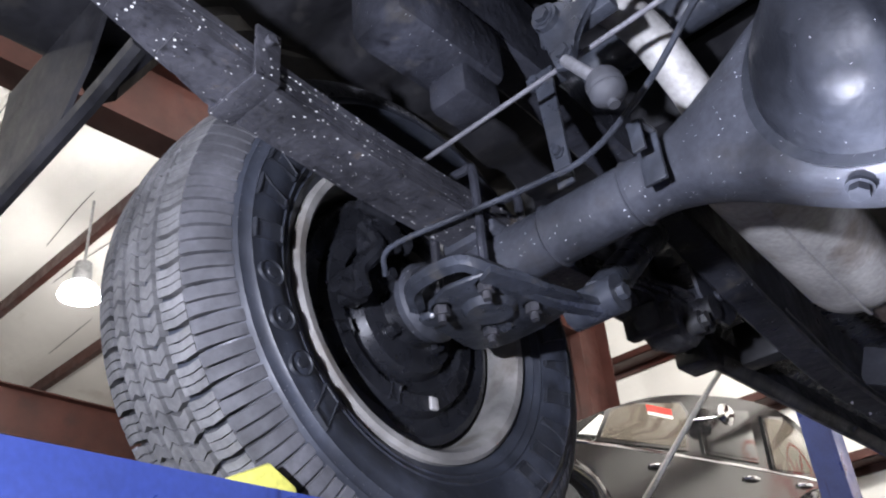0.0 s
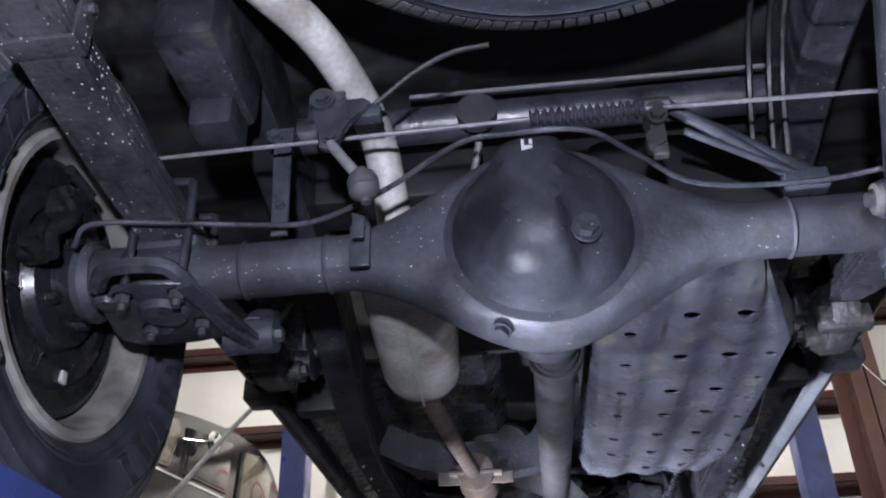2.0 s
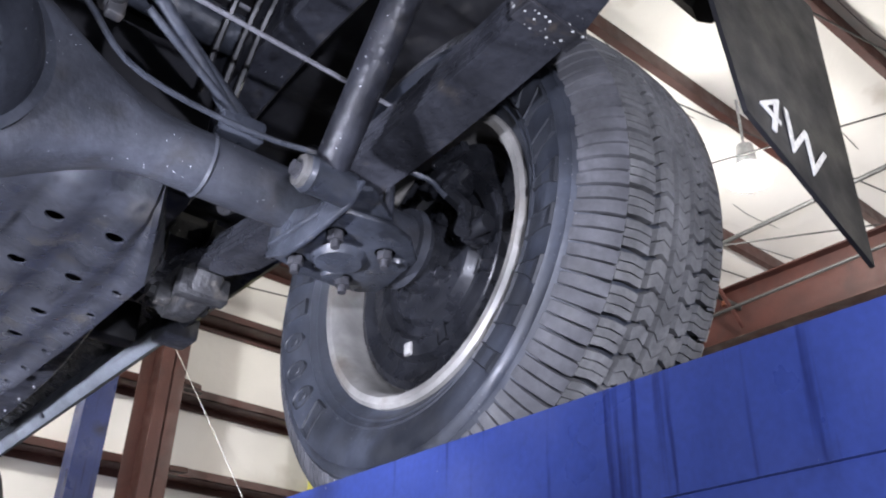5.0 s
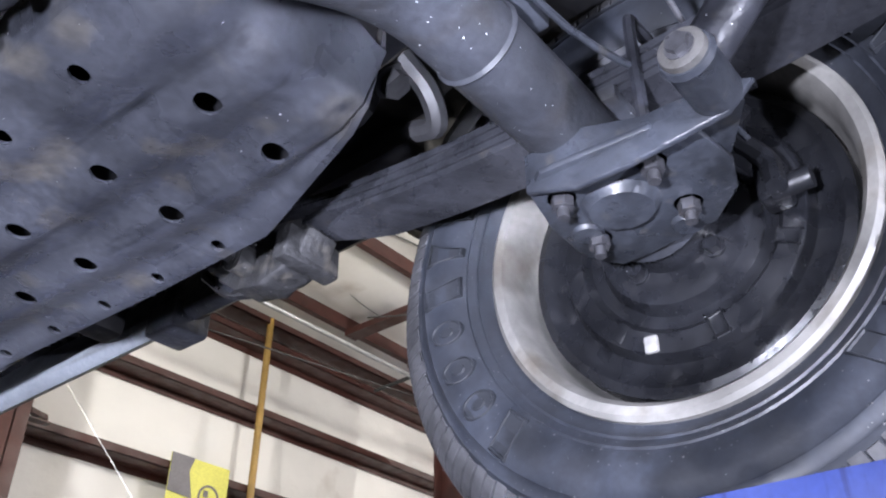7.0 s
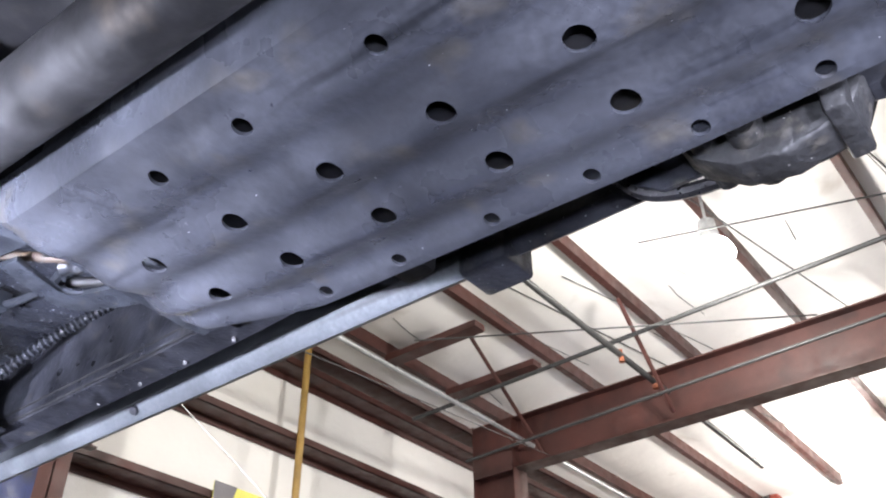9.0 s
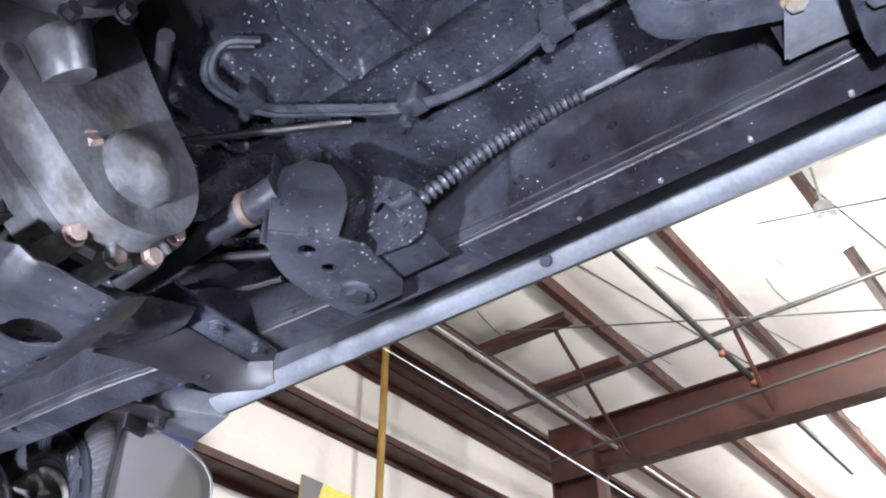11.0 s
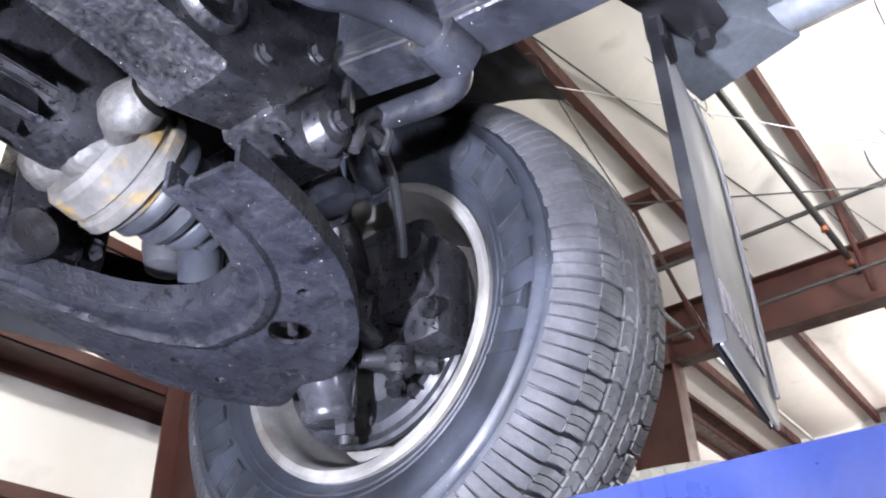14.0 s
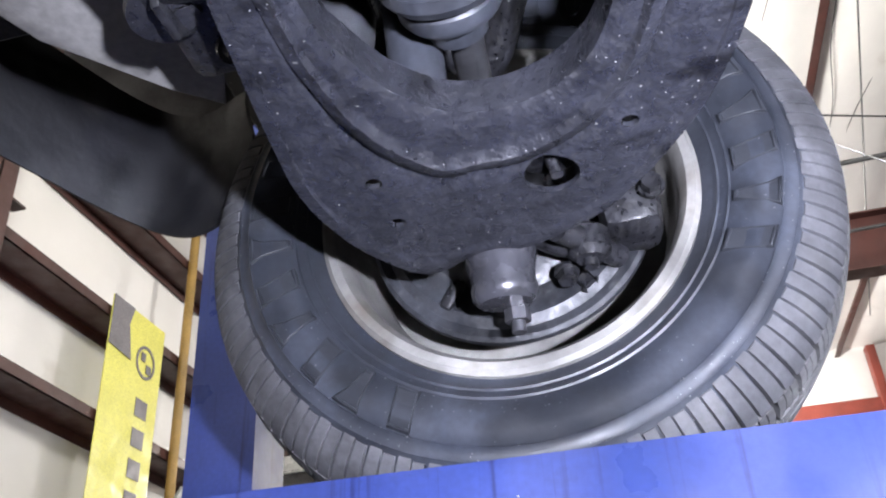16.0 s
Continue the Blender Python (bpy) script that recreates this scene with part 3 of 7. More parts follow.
runway(1)
runway(-1)
for s in (1, -1):
    for y in (3.94, -1.95):
        x = s * 1.46
        c_section = [(-0.03, 0.075), (-0.075, 0.075), (-0.075, -0.075), (0.075, -0.075), (0.075, 0.075), (0.03, 0.075), (0.03, 0.067), (0.067, 0.067), (0.067, -0.067), (-0.067, -0.067), (-0.067, 0.067), (-0.03, 0.067)]
        post = part("post", mesh(slab(c_section, 3.4, pose(x, y, 0))), M_BLUE, lift)
        part("lock_strip", mesh(box(x - 0.02, x + 0.02, y - 0.066, y - 0.06, 0.0, 3.35)), M_BLUE, post)
        part("foot_plate", mesh(box(x - 0.16, x + 0.16, y - 0.16, y + 0.16, 0, 0.015)), M_BLUE, post)
for y in (3.94, -1.95):
    part("cross_beam", mesh(box(-1.36, 1.36, y - 0.07, y + 0.07, 1.40, 1.55, 0.006)), M_BLUE, lift)
chock = thing("wheel_chock", "bright yellow plastic wheel chock on the blue runway", "wheel chock", (-0.72, -0.33, RUN))
part("wedge", mesh(slab([(0, 0), (0.19, 0), (0.17, 0.085), (0.135, 0.105), (0.02, 0.05)], 0.16, pose(-0.80, -0.405, RUN + 0.001, 90, 0, 90), 0.006)), M_YELLOW, chock)

# ---- the truck ----
ZC, WB = 2.13, 3.222
truck = thing("pickup_truck", "dark pickup truck with its wheels standing on a blue lift", "truck", (0, 1.6, RUN))
TYRE_R = 0.388

# wheels: meshes made once, axis along local x, outside towards +x
SIDE = [(0.092, 0.214), (0.097, 0.224), (0.106, 0.236), (0.110, 0.2405), (0.1135, 0.2430), (0.1125, 0.2455), (0.1170, 0.2520), (0.1200, 0.2545), (0.119, 0.257), (0.126, 0.268), (0.131, 0.281), (0.1335, 0.295),
        (0.1325, 0.3085), (0.1340, 0.3110), (0.1310, 0.3135), (0.127, 0.323), (0.1275, 0.3260), (0.1240, 0.3290), (0.116, 0.341), (0.104, 0.3535), (0.088, 0.3640)]
tyre_profile = [(-x, r) for x, r in SIDE] + [(-0.05, 0.3735), (0, 0.3755), (0.05, 0.3735)] + SIDE[::-1] + [(0.07, 0.205), (-0.07, 0.205)]


def zig_block(bm, x0, x1, a0, a1, d0, d1, r0=0.371, r1=None, kink=0.0):
    """A tread block with a kinked outline; d0, d1: how far its edges fall off."""
    r1 = TYRE_R if r1 is None else r1
    xm = (x0 + x1) / 2
    line = [(x0, a0, d0), (xm, a0 + kink, (d0 + d1) / 2), (x1, a0, d1), (x1, a1, d1), (xm, a1 + kink, (d0 + d1) / 2), (x0, a1, d0)]
    lo = [bm.verts.new((x, r0 * math.cos(a), r0 * math.sin(a))) for x, a, d in line]
    hi = [bm.verts.new((x, (r1 - d) * math.cos(a), (r1 - d) * math.sin(a))) for x, a, d in line]
    bridge(bm, lo, hi)
    bm.faces.new((hi[0], hi[1], hi[4], hi[5]))
    bm.faces.new((hi[1], hi[2], hi[3], hi[4]))


def tread_mesh():
    """A sipe-cut middle rib, two rows of blocks each side of it, grooves narrow."""
    bm = bmesh.new()
    n = 62
    rng = random.Random(4)
    for k in range(n):
        a, p = 2 * math.pi * k / n, 2 * math.pi / n
        for h in range(2):
            zig_block(bm, -0.0108, 0.0108, a + 0.5 * h * p, a + (0.5 * h + 0.435) * p, 0, 0, kink=0.22 * p)
        for s, off in ((1, 0.3), (-1, 0.55)):
            w = 0.86 + 0.02 * rng.random()
            x0, x1 = sorted((s * 0.0192, s * 0.0418))
            d = (0.0022, 0.0003) if s < 0 else (0.0003, 0.0022)
            for c in range(2):
                zig_block(bm, x0, x1, a + (off + c * w * 0.51) * p, a + (off + w * (0.45 + c * 0.51)) * p, *d, kink=0.16 * p * s)
            x0, x1 = sorted((s * 0.0508, s * 0.0870))
            d = (0.0095, 0.0026) if s < 0 else (0.0026, 0.0095)
            o = 0.15 if s > 0 else 0.65
            for c in range(3):
                zig_block(bm, x0, x1, a + (o + c * 0.285) * p, a + (o + 0.245 + c * 0.285) * p, *d, r0=0.362, kink=0.06 * p * s)
    return bm


def shoulder_mesh():
    """Rounded lugs that run from the tread down to the sidewall, split by a slit."""
    bm = bmesh.new()
    n = 62
    prof = [(0.0880, 0.3780), (0.0975, 0.3725), (0.1070, 0.3630), (0.1150, 0.3520), (0.1205, 0.3410), (0.1235, 0.3325), (0.1235, 0.3290)]
    for k in range(n):
        p = 2 * math.pi / n
        for s in (1, -1):
            base = (k + (0.15 if s > 0 else 0.65)) * p
            for b0, b1, end in ((0.0, 0.44, 6), (0.465, 0.935, 7)):
                rows = []
                for q, (x, r) in enumerate(prof[:end]):
                    c = 0.005 * (1 - q / len(prof)) + 0.0006
                    a0, a1 = base + b0 * p, base + b1 * p
                    rows.append([bm.verts.new((s * (x - dx), (r - dr) * math.cos(a), (r - dr) * math.sin(a))) for a, dx, dr in ((a0, c, c), (a0 + 0.03 * p, 0, 0), (a1 - 0.03 * p, 0, 0), (a1, c, c))])
                for u, v in zip(rows, rows[1:]):
                    for i in range(3):
                        bm.faces.new((u[i], u[i + 1], v[i + 1], v[i]))
                bm.faces.new(rows[0][::-1])
                bm.faces.new(rows[-1])
    return bm


def raised_pad(kind):
    """A low raised plain shape on the inner sidewall, at the top of the wheel: an oval, a leaning bar or a wedge, each with a sunk face."""
    if kind == "o":
        o = [(0.0165 * math.cos(2 * math.pi * i / 20), 0.021 * math.sin(2 * math.pi * i / 20)) for i in range(20)]
    elif kind == "b":
        o = [(-0.018, -0.024), (0.008, -0.024), (0.019, 0.024), (-0.007, 0.024)]
    else:
        o = [(-0.016, 0.024), (0.018, 0.024), (0.012, 0.012), (0.004, -0.024), (-0.006, -0.024), (-0.010, 0.008)]
    cx, cy = sum(x for x, y in o) / len(o), sum(y for x, y in o) / len(o)
    m = pose(-0.1305, 0, 0.284, 0, -11, 0) @ pose(0, 0, 0, 90, 0, 90)
    bm = bmesh.new()

    def loop(k, z):
        return [bm.verts.new(m @ Vector((cx + (x - cx) * k, cy + (y - cy) * k, z))) for x, y in o]
    v = [loop(1.06, 0.004), loop(1.0, -0.0022), loop(0.90, -0.0026), loop(0.84, -0.0008)]
    if kind == "o":
        v += [loop(0.42, -0.0008), loop(0.36, -0.0024)]
    for a, b in zip(v, v[1:]):
        bridge(bm, a, b)
    bm.faces.new(v[-1])
    return bm


def mesh_of(bm, name, mat, smooth=True):
    ob = link_mesh(name, bm, mat, None, "", smooth)
    me = ob.data
    bpy.data.objects.remove(ob)
    return me


ME_TYRE = mesh_of(mesh(lathe(tyre_profile, 96, closed=True)), "tyre", M_SIDE)
ME_LUGS = mesh_of(shoulder_mesh(), "shoulder_lug", M_LUG)
ME_TREAD = mesh_of(tread_mesh(), "tread", M_TREAD, False)
ME_RIM = mesh_of(mesh(lathe([(-0.096, 0.227), (-0.106, 0.2265), (-0.1105, 0.221), (-0.109, 0.211), (-0.098, 0.2035), (-0.07, 0.1995), (-0.045, 0.198), (-0.03, 0.191), (0.0, 0.186), (0.03, 0.186),
                             (0.036, 0.17), (0.045, 0.14), (0.03, 0.09), (0.03, 0.03), (0.036, 0.03), (0.036, 0.09), (0.051, 0.14), (0.042, 0.176), (0.05, 0.192),
                             (0.075, 0.205), (0.093, 0.22), (0.09, 0.224), (0.07, 0.209), (0.035, 0.196), (0.0, 0.19), (-0.028, 0.196), (-0.045, 0.204), (-0.085, 0.209), (-0.09, 0.222)], 96, closed=True)), "wheel", M_RIM)
FRONT_PADS = [(103, 11.4, "booobwwbwb"), (296, 11.6, "bwbwbwbb")]
REAR_PADS = [(-46, 11.4, "booobwwb"), (150, 11.6, "bwbwbwbb")]
ME_PADS = {k: mesh_of(raised_pad(k), "raised_shape", M_PAD) for k in "obw"}


def child(name, me, parent, label=""):
    ob = new(name, me)
    ob.parent = parent
    if label:
        tagged(ob, label)
    return ob


def wheel(x, y, z, inner, pads, label, turn=0.0):
    """inner: the side of the wheel that faces the middle of the truck is local -x."""
    w = child("wheel", ME_RIM, truck, label)
    m = pose(x, y, z) @ (pose(0, 0, 0) if inner > 0 else Matrix.Rotation(math.pi, 4, "Z"))
    w.matrix_parent_inverse = truck.matrix_world.inverted()
    w.matrix_basis = m @ Matrix.Rotation(radians(turn), 4, "X")
    child("tyre", ME_TYRE, w, "black tyre with raised sidewall shapes")
    tagged(child("tread", ME_TREAD, w), "worn grey tread blocks", kind="stuff")
    tagged(child("shoulder_lug", ME_LUGS, w), "dark rubber lugs on the tyre shoulders", kind="stuff")
    for start, step, kinds in pads:
        for k, c in enumerate(kinds):
            child("raised_shape", ME_PADS[c], w).matrix_basis = Matrix.Rotation(radians(start + step * k - 90), 4, "X")
    return w


XW = 0.768
wheel(XW, 0, ZC, 1, REAR_PADS, "grey steel rear wheel")
wheel(-XW, 0, ZC, -1, REAR_PADS, "grey steel rear wheel", 0)
front_wheel = wheel(XW, WB, ZC + 0.01, 1, FRONT_PADS, "grey steel front wheel with balance weights")
wheel(-XW, WB, ZC, -1, (), "grey steel front wheel")
part("balance_weight", mesh(box(-0.079, -0.05, -0.02, 0.02, -0.209, -0.200, 0.002, Matrix.Rotation(radians(-10), 4, "X"))), M_WEIGHT, None).parent = front_wheel
part("balance_weight", mesh(box(-0.079, -0.05, -0.02, 0.02, -0.209, -0.200, 0.002, Matrix.Rotation(radians(-34), 4, "X"))), M_WEIGHT, None).parent = front_wheel


def on_truck(name, mat, *makers, label="", parent=None):
    return part(name, mesh(*makers), mat, parent or truck, label)


# rear axle: banjo housing
def housing(bm):
    n, last = 40, None
    for i in range(101):
        x = -0.60 + 1.2 * i / 100
        b = 0.5 + 0.5 * math.cos(math.pi * min(abs(x) / 0.275, 1))
        h, d = 0.040 + 0.107 * b, 0.040 + 0.022 * b ** 0.7
        p = 2.0 + 2.2 * b ** 0.5
        row = []
        for k in range(n):
            a = 2 * math.pi * k / n
            c, s = math.cos(a), math.sin(a)
            row.append(bm.verts.new((x, d * math.copysign(abs(c) ** (2 / p), c), ZC + h * math.copysign(abs(s) ** (2 / p), s))))
        if last:
            bridge(bm, last, row)
        else:
            bm.faces.new(row[::-1])
        last = row
    bm.faces.new(last)


axle = on_truck("rear_axle", M_AXLE, housing, label="dark grey painted banjo axle housing")


def dome(bm):
    prof = [(0.05, 0.119), (0.058, 0.1215), (0.064, 0.119), (0.075, 0.1145), (0.095, 0.111), (0.125, 0.105), (0.148, 0.093), (0.163, 0.076), (0.172, 0.055), (0.177, 0.03), (0.178, 0.008)]
    start = len(bm.verts)
    lathe(prof, 64, pose(0, 0, ZC - 0.012, 0, 0, -90))(bm)
    bm.verts.ensure_lookup_table()
    for v in bm.verts[start:]:
        dep = -v.co.y
        if dep > 0.08:
            k = min(1, (dep - 0.08) / 0.05)
            t = (v.co.x + 0.012) / 0.045
            flat = 1 / (1 + math.exp(-(abs(t) - 1) * 14))
            v.co.y += k * flat * 0.030


on_truck("differential_cover", M_DOME, dome, label="glossy dark domed differential cover", parent=axle)
on_truck("cover_weld", M_DOME, lathe([(0.050, 0.117), (0.057, 0.130), (0.061, 0.131), (0.063, 0.117)], 64, pose(0, 0, ZC - 0.012, 0, 0, -90), closed=True), parent=axle)
on_truck("fill_plug", M_DOME, bolt((0.05, -0.150, 2.063), (0.15, -1, 0), 0.013, 0.012), label="hexagonal filler plug", parent=axle)
on_truck("drain_plug", M_DOME, bolt((-0.062, -0.035, 1.992), (-0.3, -0.35, -1), 0.0095, 0.008), label="hexagonal drain plug", parent=axle)
on_truck("breather_clip", M_GALV, box(-0.019, -0.005, -0.172, -0.160, 2.150, 2.178, 0.001), box(-0.019, -0.015, -0.168, -0.158, 2.178, 2.190), box(-0.009, -0.005, -0.168, -0.158, 2.178, 2.190), label="bare metal pipe clip", parent=axle)
for x in (-0.30, 0.33, -0.42):
    on_truck("axle_weld", M_AXLE, lathe([(-0.004, 0.0395), (0, 0.043), (0.004, 0.0395)], 32, pose(x, 0, ZC), closed=True), parent=axle)
on_truck("pinion_nose", M_AXLE, lathe([(0.03, 0.10), (0.07, 0.085), (0.12, 0.06), (0.19, 0.048), (0.20, 0.055), (0.21, 0.055)], 32, pose(0.0, 0, ZC - 0.03, 0, 0, 90)), parent=axle)

# brake drums and backing plates at the rear
for s in (1, -1):
    m = pose(s * 0.706, 0, ZC) @ (pose(0, 0, 0) if s > 0 else Matrix.Rotation(math.pi, 4, "Z"))
    drum = on_truck("brake_backing_plate", M_DRUM, lathe([(0.03, 0.191), (0.0, 0.189), (-0.004, 0.178), (0.004, 0.165), (0.004, 0.150), (-0.010, 0.142), (-0.012, 0.120), (-0.002, 0.112),
                                                         (-0.002, 0.098), (-0.018, 0.090), (-0.022, 0.055), (-0.05, 0.050), (-0.05, 0.02)], 64, m), label="greasy black brake backing plate")
    on_truck("bearing_retainer", M_AXLE, rod((s * 0.59, 0, ZC), (s * 0.70, 0, ZC), 0.048), lathe([(-0.012, 0.04), (-0.012, 0.058), (0.0, 0.060), (0.012, 0.052), (0.012, 0.04)], 32, pose(s * 0.645, 0, ZC), closed=True), parent=drum)
    for k in range(4):
        a = math.pi / 4 + k * math.pi / 2
        on_truck("retainer_bolt", M_DRUM, bolt((s * 0.684, 0.062 * math.cos(a), ZC + 0.062 * math.sin(a)), (-s, 0, 0), 0.008, 0.012), parent=drum)
    on_truck("wheel_cylinder", M_DRUM, box(min(s * 0.64, s * 0.69), max(s * 0.64, s * 0.69), -0.10, -0.05, 2.19, 2.235, 0.008), rod((s * 0.655, -0.11, 2.215), (s * 0.655, -0.03, 2.215), 0.014), parent=drum)
    on_truck("shoe_stop", M_DRUM, box(min(s * 0.655, s * 0.69), max(s * 0.655, s * 0.69), -0.135, -0.105, 2.10, 2.15, 0.006), parent=drum)
    on_truck("brake_lever", M_DRUM, hose([(s * 0.66, -0.11, 2.22), (s * 0.64, -0.10, 2.18), (s * 0.65, -0.125, 2.14), (s * 0.64, -0.13, 2.10)], 0.011, 8), rod((s * 0.64, -0.135, 2.235), (s * 0.64, -0.07, 2.235), 0.008),
             rod((s * 0.66, -0.16, 2.11), (s * 0.66, -0.12, 2.11), 0.012), parent=drum)
    for k in range(3):
        a = radians(205 + 52 * k)
        on_truck("plate_lug", M_DRUM, box(min(s * 0.694, s * 0.705), max(s * 0.694, s * 0.705), -0.012, 0.012, -0.008, 0.008, 0.003, pose(0, 0.128 * math.cos(a), ZC + 0.128 * math.sin(a)) @ Matrix.Rotation(a, 4, "X")), parent=drum)
    on_truck("drum_plug", M_MUFF, box(min(s * 0.690, s * 0.697), max(s * 0.690, s * 0.697), -0.008, 0.008, -0.010, 0.010, 0.003, pose(0, 0.046, 2.005)), label="pale rubber inspection plug", parent=drum)


# leaf springs
def spring_z(y):
    return 2.168 + 0.10 * (y / 0.65) ** 2 * (1 if y > 0 else 0.75)


def leaf(s, y0, y1, k):
    """One leaf of the pack, k leaves up from the lowest."""
    x = s * 0.525
    rows = []
    n = 24
    for i in range(n + 1):
        y = y0 + (y1 - y0) * i / n
        z = spring_z(y) + 0.0115 * k
        taper = 0.035 * min(1, 0.45 + 8 * min(i, n - i) / n)
        rows.append([(x - taper, y, z), (x + taper, y, z)])
    return sheet(rows, -0.0085)


for s in (1, -1):
    spans = [(-0.50, 0.36), (-0.56, 0.43), (-0.62, 0.50), (-0.72, 0.58)]
    pack = None
    for k, (a, b) in enumerate(spans):
        ob = on_truck("leaf_spring", M_SPRING if s < 0 else M_LEAF, leaf(s, a, b, k), label="" if k else "speckled black steel leaf spring", parent=pack)
        pack = pack or ob
    for y in (-0.405,):
        z = spring_z(y)
        x = s * 0.525
        on_truck("spring_clip", M_SPRING, box(x - 0.043, x + 0.043, y - 0.016, y + 0.016, z - 0.011, z - 0.004, 0.002), box(x - 0.043, x - 0.038, y - 0.016, y + 0.016, z - 0.008, z + 0.062, 0.001),
                 box(x + 0.038, x + 0.043, y - 0.016, y + 0.016, z - 0.008, z + 0.062, 0.001), rod((x - 0.05, y, z + 0.045), (x + 0.05, y, z + 0.045), 0.006), parent=pack)
    on_truck("spring_eye", M_FRAME, rod((s * 0.48, 0.60, 2.275), (s * 0.57, 0.60, 2.275), 0.032), rod((s * 0.47, 0.60, 2.275), (s * 0.58, 0.60, 2.275), 0.012), parent=pack)
    on_truck("spring_hanger", M_FRAME, slab([(-0.09, 0.10), (0.09, 0.10), (0.06, -0.03), (0.02, -0.06), (-0.03, -0.06), (-0.07, -0.02)], 0.006, pose(s * 0.485, 0.60, 2.28, 90, 0, 90)),
             slab([(-0.09, 0.10), (0.09, 0.10), (0.06, -0.03), (0.02, -0.06), (-0.03, -0.06), (-0.07, -0.02)], 0.006, pose(s * 0.565, 0.60, 2.28, 90, 0, 90)),
             box(min(s * 0.485, s * 0.571), max(s * 0.485, s * 0.571), 0.55, 0.68, 2.34, 2.38), parent=pack)
    on_truck("hanger_bush", M_GREASE, rod((s * 0.47, 0.555, 2.235), (s * 0.58, 0.555, 2.235), 0.024, n=14), box(min(s * 0.50, s * 0.56), max(s * 0.50, s * 0.56), 0.42, 0.52, 2.222, 2.245, 0.008), hose([(s * 0.56, 0.47, 2.24), (s * 0.59, 0.55, 2.22), (s * 0.585, 0.64, 2.235), (s * 0.56, 0.68, 2.27)], 0.009, 8), bolt((s * 0.485, 0.56, 2.235), (-s, 0, 0), 0.012, 0.012), parent=pack)
    crust = uneven(on_truck("hanger_shackle", M_CRUST, slab([(0.385, 2.200), (0.40, 2.165), (0.44, 2.158), (0.47, 2.150), (0.52, 2.160), (0.56, 2.188), (0.572, 2.212), (0.55, 2.245), (0.42, 2.245)], 0.05, Matrix(((0, 0, 1, s * 0.525 - 0.025), (1, 0, 0, 0), (0, 1, 0, 0), (0, 0, 0, 1))), 0.006),
                            box(s * 0.525 - 0.045, s * 0.525 + 0.045, 0.40, 0.425, 2.158, 2.205, 0.005), rod((s * 0.525 - 0.05, 0.50, 2.192), (s * 0.525 + 0.05, 0.50, 2.192), 0.020, n=14), rod((s * 0.525 - 0.045, 0.545, 2.20), (s * 0.525 + 0.045, 0.545, 2.20), 0.014, n=12),
                            bolt((s * (0.525 - 0.05), 0.50, 2.192), (-s, 0, 0), 0.011, 0.010), label="crusty shackle at the front of the spring", parent=pack), 40, 0.004)
    # U-bolt plate under the axle
    x0, x1 = sorted((s * 0.455, s * 0.60))
    outline = [(0.44, 0.015), (0.46, 0.04), (0.515, 0.052), (0.57, 0.056), (0.60, 0.050), (0.622, 0.032), (0.622, 0.0), (0.609, -0.04), (0.609, -0.077), (0.57, -0.115), (0.53, -0.128), (0.475, -0.12), (0.446, -0.09)]
    if s < 0:
        outline = [(-x, y + 0.03) for x, y in outline][::-1]
    plate = on_truck("spring_plate", M_PLATE, slab(outline, 0.008, pose(0, 0, 2.064), 0.003), label="pressed steel spring plate with four nuts")
    on_truck("plate_boss", M_PLATE, rod((s * 0.525, -0.02, 2.055), (s * 0.525, -0.02, 2.07), 0.030, 0.042, 28), rod((s * 0.592, -0.055, 2.059), (s * 0.592, -0.055, 2.066), 0.014, 0.018, 18), rod((s * 0.548, 0.03, 2.060), (s * 0.548, 0.03, 2.066), 0.014, 0.018, 18), parent=plate)
    for bx, by in ((0.487, -0.071), (0.563, -0.069), (0.484, 0.019), (0.562, 0.026)):
        on_truck("u_bolt_nut", M_BOLT, bolt((s * bx, by, 2.066), (0, 0, -1), 0.0095, 0.012, True, 0.012), parent=plate)
    for by in (-0.071, 0.022):
        on_truck("u_bolt", M_FRAME, hose([(s * 0.486, by, 2.06), (s * 0.486, by, 2.225), (s * 0.50, by, 2.243), (s * 0.55, by, 2.243), (s * 0.563, by, 2.225), (s * 0.563, by, 2.06)], 0.0065, 8, 3), parent=plate)
    on_truck("axle_seat", M_AXLE, box(min(s * 0.48, s * 0.57), max(s * 0.48, s * 0.57), -0.05, 0.05, ZC + 0.02, 2.168, 0.004), parent=plate)

# shock absorbers: the right one stands behind the axle, the left one before it
rs = on_truck("rear_shock_absorber", M_FRAME, rod((0.422, -0.150, 2.085), (0.398, -0.335, 2.255), 0.021, n=28), rod((0.398, -0.335, 2.255), (0.396, -0.350, 2.268), 0.0265, n=28),
              rod((0.397, -0.345, 2.264), (0.37, -0.56, 2.46), 0.025, n=28), label="dark steel shock absorber tube")
on_truck("shock_bush", M_PLATE, lathe([(0.388, 0.010), (0.390, 0.0215), (0.396, 0.0235), (0.400, 0.0215), (0.452, 0.0215), (0.455, 0.010)], 28, pose(0, -0.150, 2.070)), parent=rs)
on_truck("bush_washer", M_CAST, lathe([(-0.004, 0.006), (-0.005, 0.014), (-0.003, 0.019), (0.003, 0.020), (0.004, 0.006)], 24, pose(0.387, -0.15, 2.07), closed=True), label="dull tan washer", parent=rs)
on_truck("bush_bolt", M_BOLT, bolt((0.383, -0.150, 2.070), (-1, 0, 0), 0.0085, 0.006), parent=rs)
